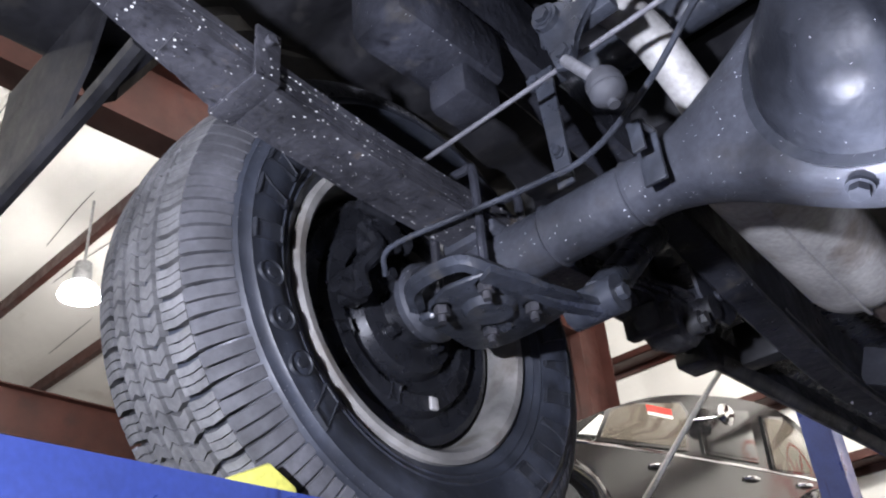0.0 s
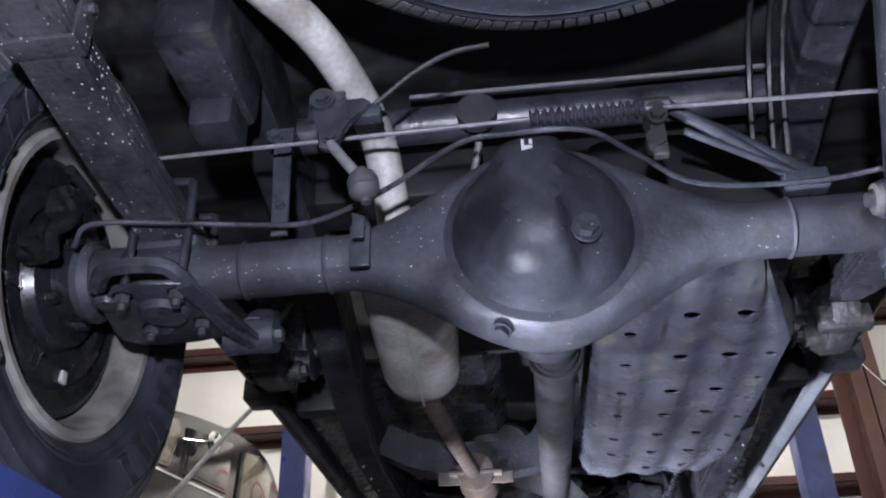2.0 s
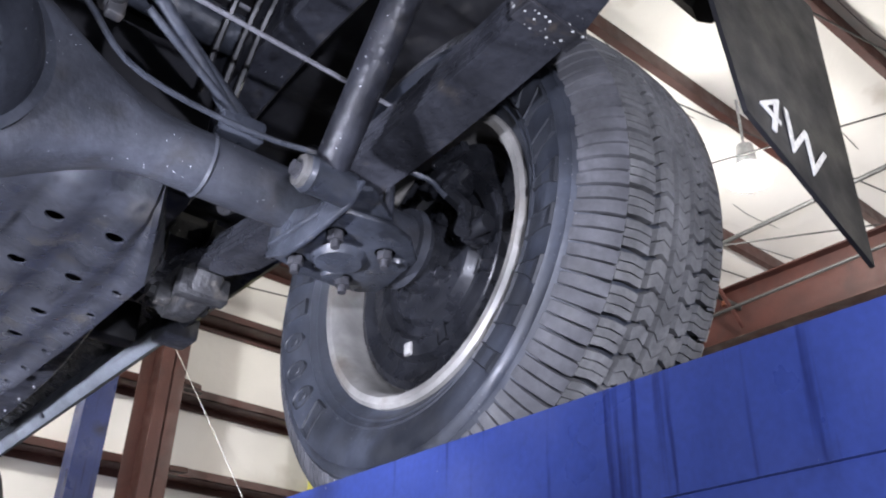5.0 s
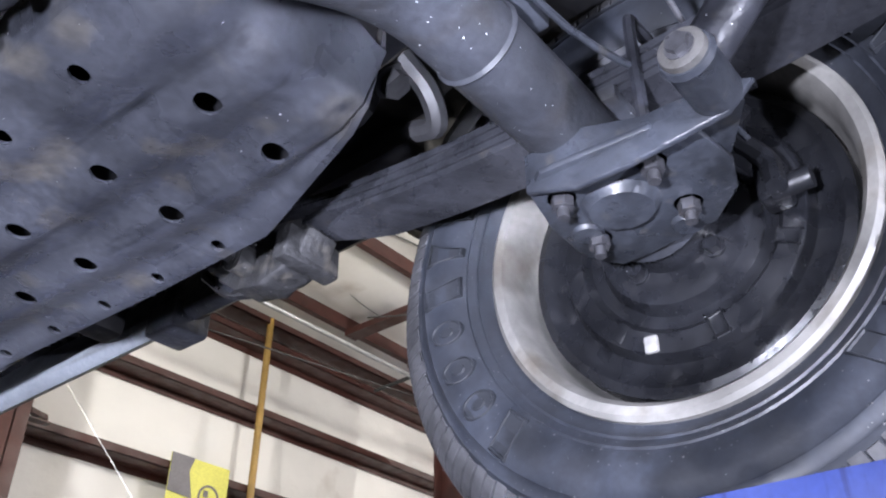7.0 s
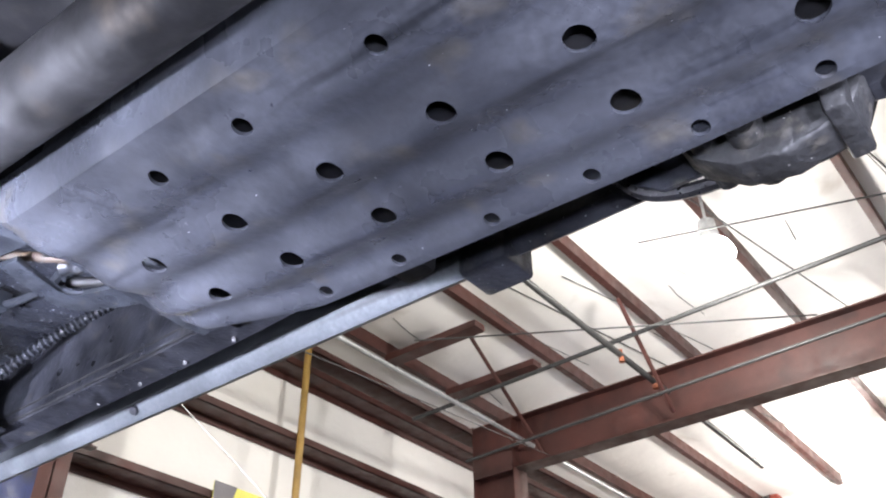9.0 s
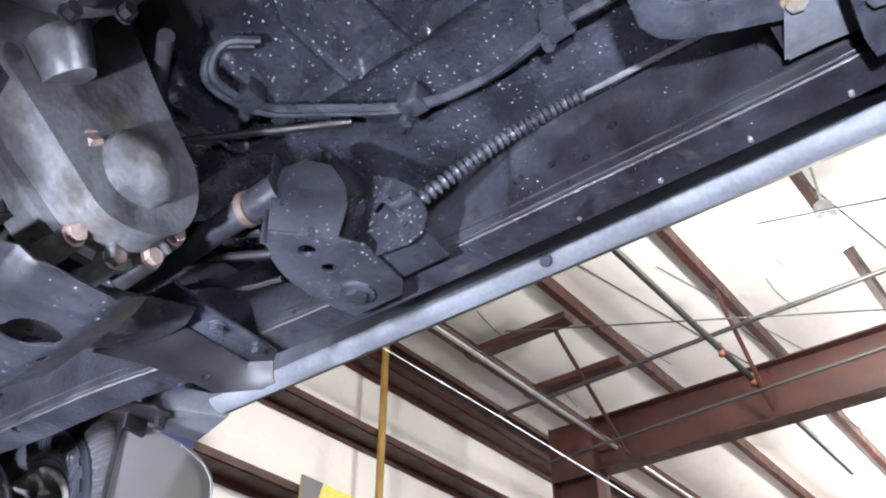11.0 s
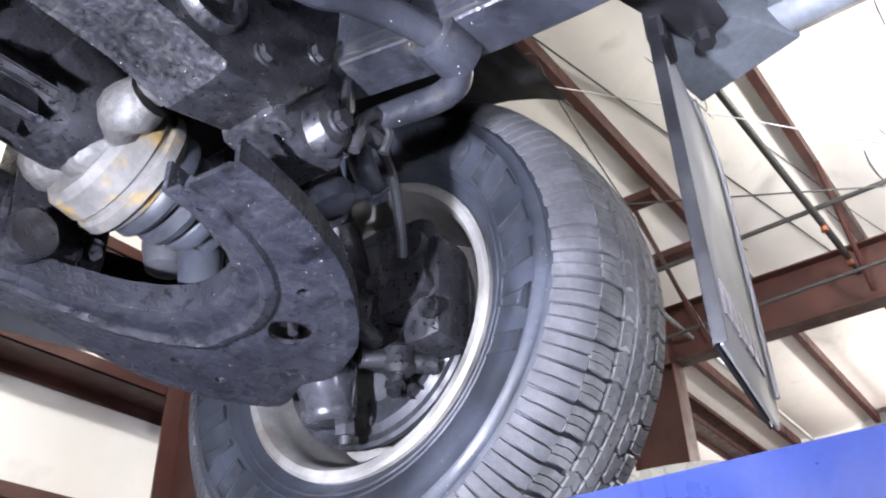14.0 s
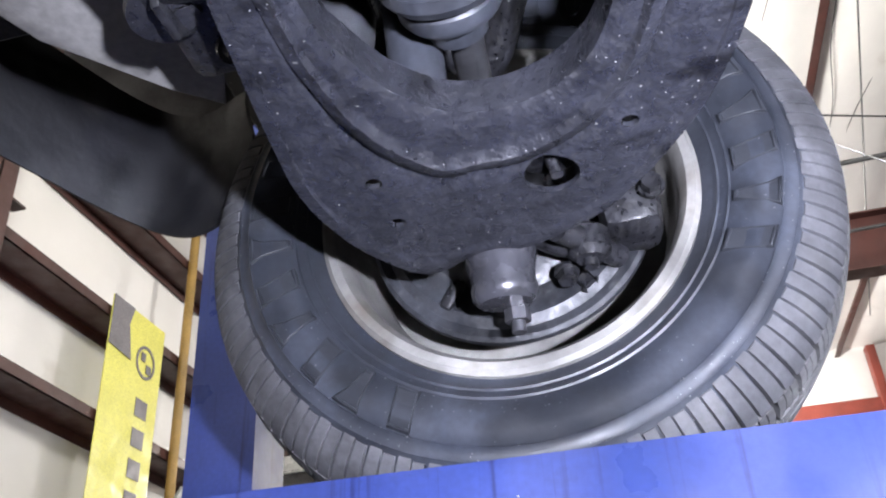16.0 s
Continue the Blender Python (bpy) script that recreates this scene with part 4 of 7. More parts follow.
on_truck("shock_bracket", M_PLATE, slab([(0.0, -0.012), (0.05, -0.03), (0.10, -0.03), (0.19, -0.022), (0.215, 0.0), (0.19, 0.012), (0.12, 0.010), (0.055, 0.035), (0.0, 0.03)], 0.007, Matrix(((0, 0, 1, 0.448), (-1, 0, 0, 0.035), (0, 1, 0, 2.07), (0, 0, 0, 1))), 0.002),
         slab([(0.455, 0.03), (0.448, -0.15), (0.475, -0.163), (0.53, -0.128), (0.54, -0.09)], 0.007, pose(0, 0, 2.074)), parent=rs)
ls = on_truck("rear_shock_absorber", M_PLATE, rod((-0.44, 0.11, 2.085), (-0.47, 0.36, 2.30), 0.026, n=24), rod((-0.47, 0.36, 2.30), (-0.49, 0.50, 2.43), 0.031, n=24), label="dark steel shock absorber tube")
on_truck("shock_bush", M_PLATE, rod((-0.475, 0.095, 2.072), (-0.40, 0.095, 2.072), 0.026, n=24), rod((-0.48, 0.095, 2.072), (-0.39, 0.095, 2.072), 0.011, n=6), parent=ls)
on_truck("shock_bracket", M_PLATE, hose([(-0.60, -0.075, 2.078), (-0.57, -0.108, 2.085), (-0.50, -0.108, 2.085), (-0.475, -0.08, 2.075), (-0.455, 0.02, 2.062), (-0.43, 0.085, 2.058)], 0.012, 6, 5),
         slab([(-0.48, -0.09), (-0.455, -0.10), (-0.415, 0.09), (-0.44, 0.11)], 0.008, pose(0, 0, 2.056)), parent=ls)


# frame rails
def rail(s):
    pts = [(-1.9, 0.43, 2.36), (-0.75, 0.43, 2.36), (-0.42, 0.43, 2.36), (-0.12, 0.43, 2.39), (0.12, 0.43, 2.37), (0.45, 0.43, 2.29), (0.75, 0.45, 2.250), (1.2, 0.492, 2.248),
           (1.6, 0.495, 2.244), (1.95, 0.475, 2.228), (2.2, 0.450, 2.218), (2.45, 0.398, 2.204), (2.7, 0.366, 2.188), (2.84, 0.355, 2.196), (2.95, 0.350, 2.216), (3.2, 0.345, 2.262), (3.9, 0.345, 2.26)]
    h, w = 0.135, 0.034

    def make(bm):
        last = None
        line = smooth_line([(x, y, z) for y, x, z in pts], 4)
        for p in line:
            x = s * p.x
            row = [bm.verts.new(v) for v in ((x - w, p.y, p.z + 0.006), (x - w + 0.006, p.y, p.z), (x + w - 0.006, p.y, p.z), (x + w, p.y, p.z + 0.006), (x + w, p.y, p.z + h), (x - w, p.y, p.z + h))]
            if last:
                bridge(bm, last, row)
            else:
                bm.faces.new(row[::-1])
            last = row
        bm.faces.new(last)
    ob = on_truck("frame_rail", M_FRAME, make, label="black painted boxed chassis rail")
    on_truck("rail_seam", M_DARK, hose([(s * (x - 0.033), y, z + 0.003) for y, x, z in pts[5:]], 0.0025, 6, 4), hose([(s * (x - 0.035), y, z + 0.020) for y, x, z in pts[6:]], 0.002, 6, 4), parent=ob)
    return ob


rail_r, rail_l = rail(1), rail(-1)
drill(rail_r, *[rod((0.36, y, z), (0.475, y, z), r, n=12) for y, z, r in ((1.36, 2.325, 0.012), (1.559, 2.317, 0.007), (1.60, 2.285, 0.006), (1.648, 2.300, 0.006), (1.70, 2.30, 0.008), (2.02, 2.29, 0.007))],
      box(0.27, 0.345, 2.715, 2.745, 2.262, 2.276), rod((0.35, 2.67, 2.15), (0.35, 2.67, 2.20), 0.009, n=14))
on_truck("bump_stop", M_FRAME, box(-0.475, -0.385, -0.30, -0.10, 2.30, 2.40, 0.02), box(-0.462, -0.398, -0.18, -0.105, 2.255, 2.31, 0.012), parent=rail_l)
for s, rl in ((1, rail_r), (-1, rail_l)):
    for k in range(5):
        on_truck("rail_rivet", M_STEEL, rod((s * 0.512, 1.30 + 0.115 * k, 2.25), (s * 0.512, 1.30 + 0.115 * k, 2.2415), 0.0032, n=8), parent=rl)

# cross tubes and members
on_truck("cross_tube", M_PLATE, rod((-0.45, 0.13, 2.47), (0.45, 0.13, 2.47), 0.033, n=28), label="round black cross tube between the rails")
on_truck("rear_cross_member", M_DARK, box(-0.42, 0.42, 0.24, 0.34, 2.40, 2.52, 0.01))
xm2 = on_truck("mid_cross_member", M_FRAME, hose([(-0.45, 1.30, 2.31), (-0.30, 1.30, 2.25), (-0.05, 1.30, 2.25), (0.05, 1.30, 2.34), (0.25, 1.30, 2.36), (0.45, 1.30, 2.31)], 0.06, 4, 5), label="black pressed cross member")

# fuel tank skid plate
def skid(bm):
    rows = []
    for i in range(41):
        y = 0.10 + 1.08 * i / 40
        row = []
        for j in range(37):
            x = 0.075 + 0.345 * j / 36
            u = (x - 0.075) / 0.345
            z = 2.122 + 0.035 * max(0, (y - 0.55)) + 0.0045 * math.sin(u * 4 * 2 * math.pi - 0.6)
            e = max(0, 0.07 - min(u, 1 - u)) / 0.07
            z += 0.05 * e * e
            f = max(0, 0.05 - (y - 0.10)) / 0.05
            g = max(0, 0.04 - (1.18 - y)) / 0.04
            z += 0.06 * f * f + 0.015 * g * g
            c = max(0, u - 0.72) / 0.28 * max(0, 0.24 - (y - 0.10)) / 0.24
            row.append((x - 0.10 * c * (1 if y < 0.34 else 0) - 0.06 * max(0, u - 0.6) / 0.4 * max(0, (y - 1.0) / 0.18), y, z))
        rows.append(row)
    sheet(rows, -0.004)(bm)


tank = on_truck("fuel_tank_skid_plate", M_TANK, skid, label="black ribbed tank guard with rows of drain holes")
holes = [(x, y, r) for x, ys, r in ((0.136, (0.276, 0.405, 0.538, 0.671, 0.83, 0.95), 0.010), (0.228, (0.220, 0.381, 0.540, 0.678, 0.812, 0.947, 1.08), 0.0135), (0.312, (0.226, 0.386, 0.545, 0.676, 0.818, 0.951, 1.07), 0.0135), (0.384, (0.40, 0.51, 0.62, 0.736, 0.86, 0.97), 0.0085)) for y in ys]
drill(tank, *[rod((x, y, 2.08), (x, y, 2.30), r, n=20) for x, y, r in holes])
on_truck("fuel_tank", M_DARK, box(0.09, 0.40, 0.16, 1.15, 2.175, 2.44, 0.03), label="black fuel tank")
strap = on_truck("tank_strap", M_PLATE, slab([(0.08, 1.27), (0.08, 1.21), (0.219, 1.197), (0.388, 1.204), (0.43, 1.225), (0.43, 1.26), (0.396, 1.263), (0.185, 1.243)], 0.006, pose(0, 0, 2.20), 0.001), label="dark strap bracket ahead of the tank")
on_truck("strap_bolt", M_BOLT, bolt((0.35, 1.236, 2.20), (0, 0, -1), 0.010, 0.008), parent=strap)
on_truck("tank_lug", M_SHAFT, bolt((0.372, 0.135, 2.20), (0.3, -0.5, -0.8), 0.014, 0.012), hose([(0.37, 0.12, 2.22), (0.40, 0.11, 2.19), (0.425, 0.12, 2.17), (0.43, 0.15, 2.18)], 0.012, 8), label="bare metal strap end")

# muffler and exhaust
def muffler(bm):
    last, n = None, 36
    for t, sc in ((0.0, 0.25), (0.02, 0.62), (0.05, 0.82), (0.10, 0.95), (0.16, 1.0), (0.5, 1.0), (0.84, 1.0), (0.90, 0.95), (0.95, 0.82), (0.98, 0.6), (1.0, 0.25)):
        y = 0.72 - 0.62 * t
        x = -0.262 + 0.045 * t
        row = [bm.verts.new((x + 0.082 * sc * math.copysign(abs(math.cos(a)) ** 0.9, math.cos(a)), y, 2.235 + 0.062 * sc * math.sin(a))) for a in (2 * math.pi * k / n for k in range(n))]
        if last:
            bridge(bm, last, row)
        else:
            bm.faces.new(row)
        last = row
    bm.faces.new(last[::-1])


muff = on_truck("muffler", M_MUFF, muffler, label="pale aluminised oval muffler with a seam")
on_truck("muffler_seam", M_MUFF, hose([(-0.262 - 0.002, 0.70, 2.193), (-0.258, 0.66, 2.172), (-0.245, 0.4, 2.172), (-0.225, 0.14, 2.174)], 0.0035, 6), parent=muff)
on_truck("tail_pipe", M_MUFF, hose([(-0.225, 0.12, 2.24), (-0.225, 0.05, 2.29), (-0.235, -0.02, 2.345), (-0.255, -0.12, 2.36), (-0.285, -0.22, 2.365), (-0.34, -0.32, 2.37), (-0.42, -0.5, 2.37)], 0.027, 16), label="pale tail pipe rising over the axle")
on_truck("front_exhaust_pipe", M_RUST, hose([(-0.262, 0.70, 2.215), (-0.245, 0.85, 2.205), (-0.215, 1.15, 2.20), (-0.20, 1.35, 2.21)], 0.021, 14), label="rusty brown exhaust pipe")
on_truck("exhaust_flange", M_RUST, rod((-0.20, 1.25, 2.20), (-0.198, 1.40, 2.21), 0.05, 0.058), rod((-0.27, 1.26, 2.2), (-0.13, 1.26, 2.2), 0.012), box(-0.30, -0.10, 1.262, 1.27, 2.17, 2.25, 0.003), label="rusty exhaust flange")
on_truck("exhaust_hanger", M_STEEL, hose([(-0.12, 0.16, 2.30), (-0.10, 0.13, 2.35), (-0.085, 0.10, 2.40)], 0.006, 8), box(-0.125, -0.105, 0.12, 0.135, 2.265, 2.315, 0.003), label="pale exhaust hanger strap")
on_truck("hanger_rubber", M_RUBBER, rod((-0.085, 0.075, 2.45), (-0.085, 0.095, 2.45), 0.034, n=20), label="black round rubber hanger")

# driveshaft
shaft = on_truck("driveshaft", M_SHAFT, rod((0.012, 0.30, 2.105), (0.01, 1.45, 2.19), 0.038, n=28), label="worn grey propeller shaft")
on_truck("universal_joint", M_SHAFT, rod((0.01, 0.20, 2.10), (0.01, 0.30, 2.105), 0.044, 0.032), rod((-0.035, 0.25, 2.103), (0.055, 0.25, 2.103), 0.016), lathe([(-0.01, 0.03), (-0.01, 0.046), (0.01, 0.046), (0.01, 0.03)], 28, pose(0.012, 0.32, 2.107, 0, 0, 90), closed=True), parent=shaft)

# load-sensing linkage, brackets, pipes and cables round the rear axle
on_truck("abs_bracket", M_PLATE, slab([(-0.372, 2.15), (-0.348, 2.15), (-0.352, 2.30), (-0.350, 2.335), (-0.392, 2.335), (-0.390, 2.318), (-0.378, 2.312)], 0.005, Matrix(((1, 0, 0, 0), (0, 0, 1, -0.056), (0, 1, 0, 0), (0, 0, 0, 1))), 0.001), box(-0.392, -0.350, -0.056, -0.02, 2.333, 2.338, 0.001), bolt((-0.376, -0.057, 2.322), (0, -1, 0), 0.007, 0.008), bolt((-0.362, -0.057, 2.20), (0, -1, 0), 0.006, 0.005), label="upright flat bracket on the axle")
lsv = on_truck("load_valve_lever", M_PLATE, slab([(-0.016, -0.046), (-0.004, -0.052), (0.010, -0.044), (0.014, -0.020), (0.024, -0.004), (0.044, 0.010), (0.050, 0.022), (0.040, 0.030), (0.018, 0.026), (0.006, 0.044), (-0.012, 0.050), (-0.028, 0.040), (-0.032, 0.022), (-0.022, 0.0)], 0.009, pose(-0.262, -0.165, 2.25, 90, 0, 0), 0.002), rod((-0.275, -0.182, 2.278), (-0.275, -0.150, 2.278), 0.017, n=18), bolt((-0.262, -0.176, 2.216), (0, -1, 0), 0.008, 0.006), bolt((-0.275, -0.182, 2.278), (0, -1, 0), 0.009, 0.006), box(-0.30, -0.25, -0.158, -0.150, 2.262, 2.31, 0.002), box(-0.255, -0.20, -0.165, -0.145, 2.255, 2.275, 0.003), label="dark cast load valve lever")
on_truck("valve_link", M_STEEL, rod((-0.262, -0.175, 2.205), (-0.225, -0.19, 2.145), 0.007), parent=lsv)
on_truck("rubber_mount", M_RUBBER, lathe([(-0.024, 0.001), (-0.023, 0.007), (-0.016, 0.009), (-0.014, 0.016), (-0.006, 0.0195), (0.001, 0.0195), (0.003, 0.017), (0.005, 0.0175), (0.007, 0.0195), (0.013, 0.018), (0.019, 0.011), (0.021, 0.006), (0.026, 0.006), (0.026, 0.001)], 24, pose(-0.213, -0.195, 2.122, 0, 80, 20)), parent=lsv)
on_truck("axle_bracket", M_PLATE, box(-0.258, -0.230, -0.066, -0.060, 2.085, 2.15, 0.002), box(-0.250, -0.230, -0.095, -0.062, 2.146, 2.150, 0.001), box(-0.248, -0.232, -0.097, -0.092, 2.110, 2.150, 0.001), parent=lsv)
on_truck("brake_line", M_PLATE, hose([(-0.63, -0.10, 2.13), (-0.60, -0.12, 2.15), (-0.50, -0.10, 2.155), (-0.38, -0.085, 2.15), (-0.30, -0.09, 2.145), (-0.2, -0.12, 2.165), (-0.10, -0.17, 2.19), (-0.04, -0.175, 2.195), (0.06, -0.17, 2.195), (0.13, -0.12, 2.185),
                                      (0.22, -0.06, 2.172), (0.40, -0.05, 2.172), (0.58, -0.10, 2.18), (0.62, -0.12, 2.15)], 0.0038, 8, 5), label="thin steel brake line along the axle")
on_truck("handbrake_cable", M_CABLE, rod((-0.60, -0.12, 2.250), (-0.005, -0.135, 2.248), 0.0032, n=8), rod((0.145, -0.135, 2.248), (0.60, -0.10, 2.268), 0.0032, n=8), label="thin steel handbrake cable across the axle")
on_truck("cable_bellows", M_BOOT, hose([(-0.005 + 0.15 * k / 120, -0.135, 2.248) for k in range(121)], 0.01, 12, 0, radii=lambda u: 0.010 + 0.0035 * math.cos(2 * math.pi * 15 * u)), label="ribbed grey rubber bellows on the cable")
on_truck("bell_crank", M_SHAFT, box(0.150, 0.170, -0.125, -0.11, 2.18, 2.265, 0.004), rod((0.16, -0.135, 2.245), (0.16, -0.10, 2.245), 0.015), rod((0.155, -0.13, 2.205), (0.155, -0.105, 2.205), 0.013), rod((0.14, -0.125, 2.262), (0.18, -0.125, 2.262), 0.009), bolt((0.16, -0.135, 2.235), (0, -1, 0), 0.009, 0.009), label="rusty handbrake bell crank")
on_truck("equaliser_rod", M_PLATE, rod((0.18, -0.11, 2.27), (0.36, -0.02, 2.19), 0.009), rod((0.17, -0.08, 2.30), (0.40, 0.02, 2.22), 0.011), box(0.33, 0.39, -0.04, -0.01, 2.17, 2.20, 0.005), rod((0.20, -0.09, 2.24), (0.36, -0.03, 2.19), 0.005), label="dark handbrake pull rods")
on_truck("breather_hose", M_SHAFT, hose([(-0.235, -0.15, 2.262), (-0.20, -0.16, 2.285), (-0.15, -0.175, 2.315), (-0.10, -0.19, 2.328), (-0.05, -0.20, 2.326)], 0.0038, 8), label="thin grey breather pipe")
on_truck("long_pipe", M_CABLE, rod((-0.20, 0.10, 2.51), (0.42, 0.10, 2.505), 0.004, n=8), label="thin pipe along the cross tube")
for k, x in enumerate((0.335, 0.365, 0.385)):
    on_truck("rail_pipe", M_DARK, hose([(x, -0.35, 2.50), (x, -0.1, 2.48), (x + 0.005, 0.02, 2.42), (x, 0.08, 2.30)], 0.005, 6), label="thin pipe beside the rail")

# spare wheel slung flat behind the axle
spare = child("spare_wheel", ME_RIM, truck, "spare wheel slung flat under the load bed")
spare.matrix_parent_inverse = truck.matrix_world.inverted()
spare.matrix_basis = pose(0.04, -0.60, 2.412, 0, 90, 0)
child("tyre", ME_TYRE, spare, "dusty black spare tyre")
tagged(child("tread", ME_TREAD, spare), "worn tread blocks", kind="stuff")
tagged(child("shoulder_lug", ME_LUGS, spare), "rubber shoulder lugs", kind="stuff")
# load bed floor and rear body
on_truck("load_bed_floor", M_DARK, sheet([[(x, -1.9 + 0.04 * k, 2.58 - (0.022 if k % 4 in (1, 2) else 0.0)) for x in (-0.72, 0.0, 0.72)] for k in range(69)], -0.02), label="black ribbed underside of the load bed")
for s in (1, -1):
    on_truck("bed_side", M_DARK, box(min(s * 0.72, s * 0.86), max(s * 0.72, s * 0.86), 0.42, 0.95, 2.50, 2.9, 0.02), box(min(s * 0.72, s * 0.86), max(s * 0.72, s * 0.86), -1.9, -0.42, 2.42, 2.9, 0.02),
             hose([(s * 0.79, 0.48 * math.cos(a), 2.2 + 0.48 * math.sin(a)) for a in (radians(20 + 20 * k) for k in range(8))], 0.03, 8, 3), box(min(s * 0.66, s * 0.86), max(s * 0.66, s * 0.86), -0.45, 0.45, 2.64, 2.66), label="dark load bed side panel")

# ---- cab floor, gearbox, sill ----
def pan(bm):
    rows = []
    for i in range(301):
        y = 0.95 + 1.74 * i / 300
        row = []
        for j in range(121):
            x = -0.74 + 1.48 * j / 120
            tun = max(0, 1 - abs(x) / 0.16)
            z = 2.47 + 0.12 * min(1, tun * 1.8)
            if 0.02 < x < 0.285 and 1.38 < y < 2.32:
                z += 0.018 - 0.036 * math.exp(-(((y - 1.44) % 0.118 - 0.059) / 0.015) ** 2)
            if 0.285 < x < 0.30:
                z -= 0.010
            if x > 0.30 and 1.3 < y < 2.3:
                z += 0.003 * math.sin(y * 31) * math.sin(x * 40)
            if abs(x) > 0.55:
                z -= 0.08 * (abs(x) - 0.55) / 0.19
            z += 0.004 * noise.noise(Vector((x * 9, y * 9, 0)))
            row.append((x, y, z))
        rows.append(row)
    sheet(rows, -0.004)(bm)


floor_pan = on_truck("floor_pan", M_PAN, pan, label="black sealed ribbed cab floor seen from below")
on_truck("cab_back_panel", M_DARK, box(-0.74, 0.74, 0.93, 0.95, 2.40, 2.62))
on_truck("floor_beam", M_DARK, box(-0.6, 0.6, 2.3, 2.38, 2.43, 2.48, 0.01), parent=floor_pan)


def sill(s):
    """Rounded sill below the door, with its flange."""
    def make(bm):
        last = None
        prof = [(0.720, 2.47), (0.684, 2.352), (0.676, 2.333), (0.680, 2.326), (0.690, 2.313), (0.703, 2.308), (0.722, 2.318), (0.745, 2.36), (0.76, 2.42), (0.765, 2.50), (0.730, 2.50)]
        for i in range(41):
            y = 0.98 + 1.70 * i / 40
            w = 0.0025 * noise.noise(Vector((y * 6, s, 0)))
            row = [bm.verts.new((s * (x + w - 0.014), y, z + w + 0.012)) for x, z in prof]
            if last:
                bridge(bm, last, row)
            else:
                bm.faces.new(row)
            last = row
        bm.faces.new(last[::-1])
    return make


for s in (1, -1):
    # Right sill in grey sill paint, left one in the darker frame paint.
    sl = on_truck("sill", M_ROCK if s > 0 else M_FRAME, sill(s), label="grey painted door sill with dents" if s > 0 else "dark door sill")
    for y in (1.79, 2.432):
        on_truck("sill_plug", M_FRAME, lathe([(-0.006, 0.010), (0.003, 0.010), (0.005, 0.008), (0.005, 0.001)], 16, pose(s * 0.668, y, 2.331, 0, 130 if s > 0 else 50, 0)), parent=sl)
    on_truck("rear_sill", M_FRAME, slab([(0.690, 2.43), (0.672, 2.350), (0.672, 2.338), (0.684, 2.330), (0.698, 2.326), (0.712, 2.335), (0.722, 2.43)], 0.60, Matrix(((s, 0, 0, 0), (0, 0, 1, 0.37), (0, 1, 0, 0), (0, 0, 0, 1)))),
             box(min(s * 0.655, s * 0.735), max(s * 0.655, s * 0.735), 0.90, 0.985, 2.302, 2.36, 0.008), parent=sl)
    on_truck("body_mount", M_DARK, box(min(s * 0.5, s * 0.63), max(s * 0.5, s * 0.63), 1.0, 1.06, 2.30, 2.40, 0.01), parent=sl)

# gearbox and transfer case: cast, lumpy, bolted
def cast(name, makers, size=14, amount=0.006, label="", parent=None, mat=None):
    bm = mesh(*makers)
    bmesh.ops.subdivide_edges(bm, edges=[e for e in bm.edges if e.calc_length() > 0.035], cuts=2, use_grid_fill=True)
    return uneven(part(name, bm, mat or M_ALU, parent or truck, label), size, amount)


def oblong(grow):
    """Outline round the two shafts of the chain case."""
    (ax, az, ar), (bx, bz, br) = (0.098, 2.222, 0.082 + grow), (-0.12, 2.42, 0.115 + grow)
    turn = math.atan2(bz - az, bx - ax)
    lean = math.acos((ar - br) / math.hypot(bx - ax, bz - az))
    low = [turn + lean + (2 * math.pi - 2 * lean) * k / 20 for k in range(21)]
    high = [turn - lean + 2 * lean * k / 20 for k in range(21)]
    return [(ax + ar * math.cos(q), az + ar * math.sin(q)) for q in low] + [(bx + br * math.cos(q), bz + br * math.sin(q)) for q in high]


tc = cast("transfer_case", [lathe([(1.72, 0.05), (1.74, 0.10), (1.80, 0.13), (1.86, 0.135), (1.88, 0.150), (1.91, 0.150), (1.93, 0.135), (2.02, 0.14), (2.12, 0.12)], 36, pose(-0.15, 0, 2.40, 0, 0, 90)),
                            slab(oblong(0), 0.15, pose(0, 2.14, 0, 90, 0, 0), 0.03),
                            slab(oblong(0.014), 0.014, pose(0, 2.075, 0, 90, 0, 0), 0.004),
                            lathe([(1.955, 0.001), (1.962, 0.030), (1.975, 0.046), (2.02, 0.052)], 28, pose(0.095, 0, 2.222, 0, 0, 90)),
                            lathe([(2.05, 0.060), (2.12, 0.056), (2.16, 0.046), (2.20, 0.042)], 28, pose(0.094, 0, 2.22, 0, 0, 90)),
                            rod((-0.02, 1.975, 2.27), (-0.10, 1.965, 2.37), 0.03, 0.05, 18)],
           16, 0.004, label="pale cast aluminium transfer case with a bolted flange")
for k in range(7):
    a = radians(180 + 30 * k)
    on_truck("case_bolt", M_BOLT, bolt((-0.15 + 0.143 * math.cos(a), 1.88, 2.37 + 0.143 * math.sin(a)), (0, -1, 0), 0.008, 0.012), parent=tc)
for q in oblong(0.010)[2:20:4]:
    on_truck("case_lug", M_ALU, lathe([(2.045, 0.004), (2.046, 0.013), (2.052, 0.016), (2.105, 0.018), (2.106, 0.004)], 16, pose(q[0], 0, q[1], 0, 0, 90)), parent=tc)
    on_truck("case_bolt", M_PINK, bolt((q[0], 2.046, q[1]), (0, -1, 0), 0.010, 0.010), label="corroded flange bolt", parent=tc)
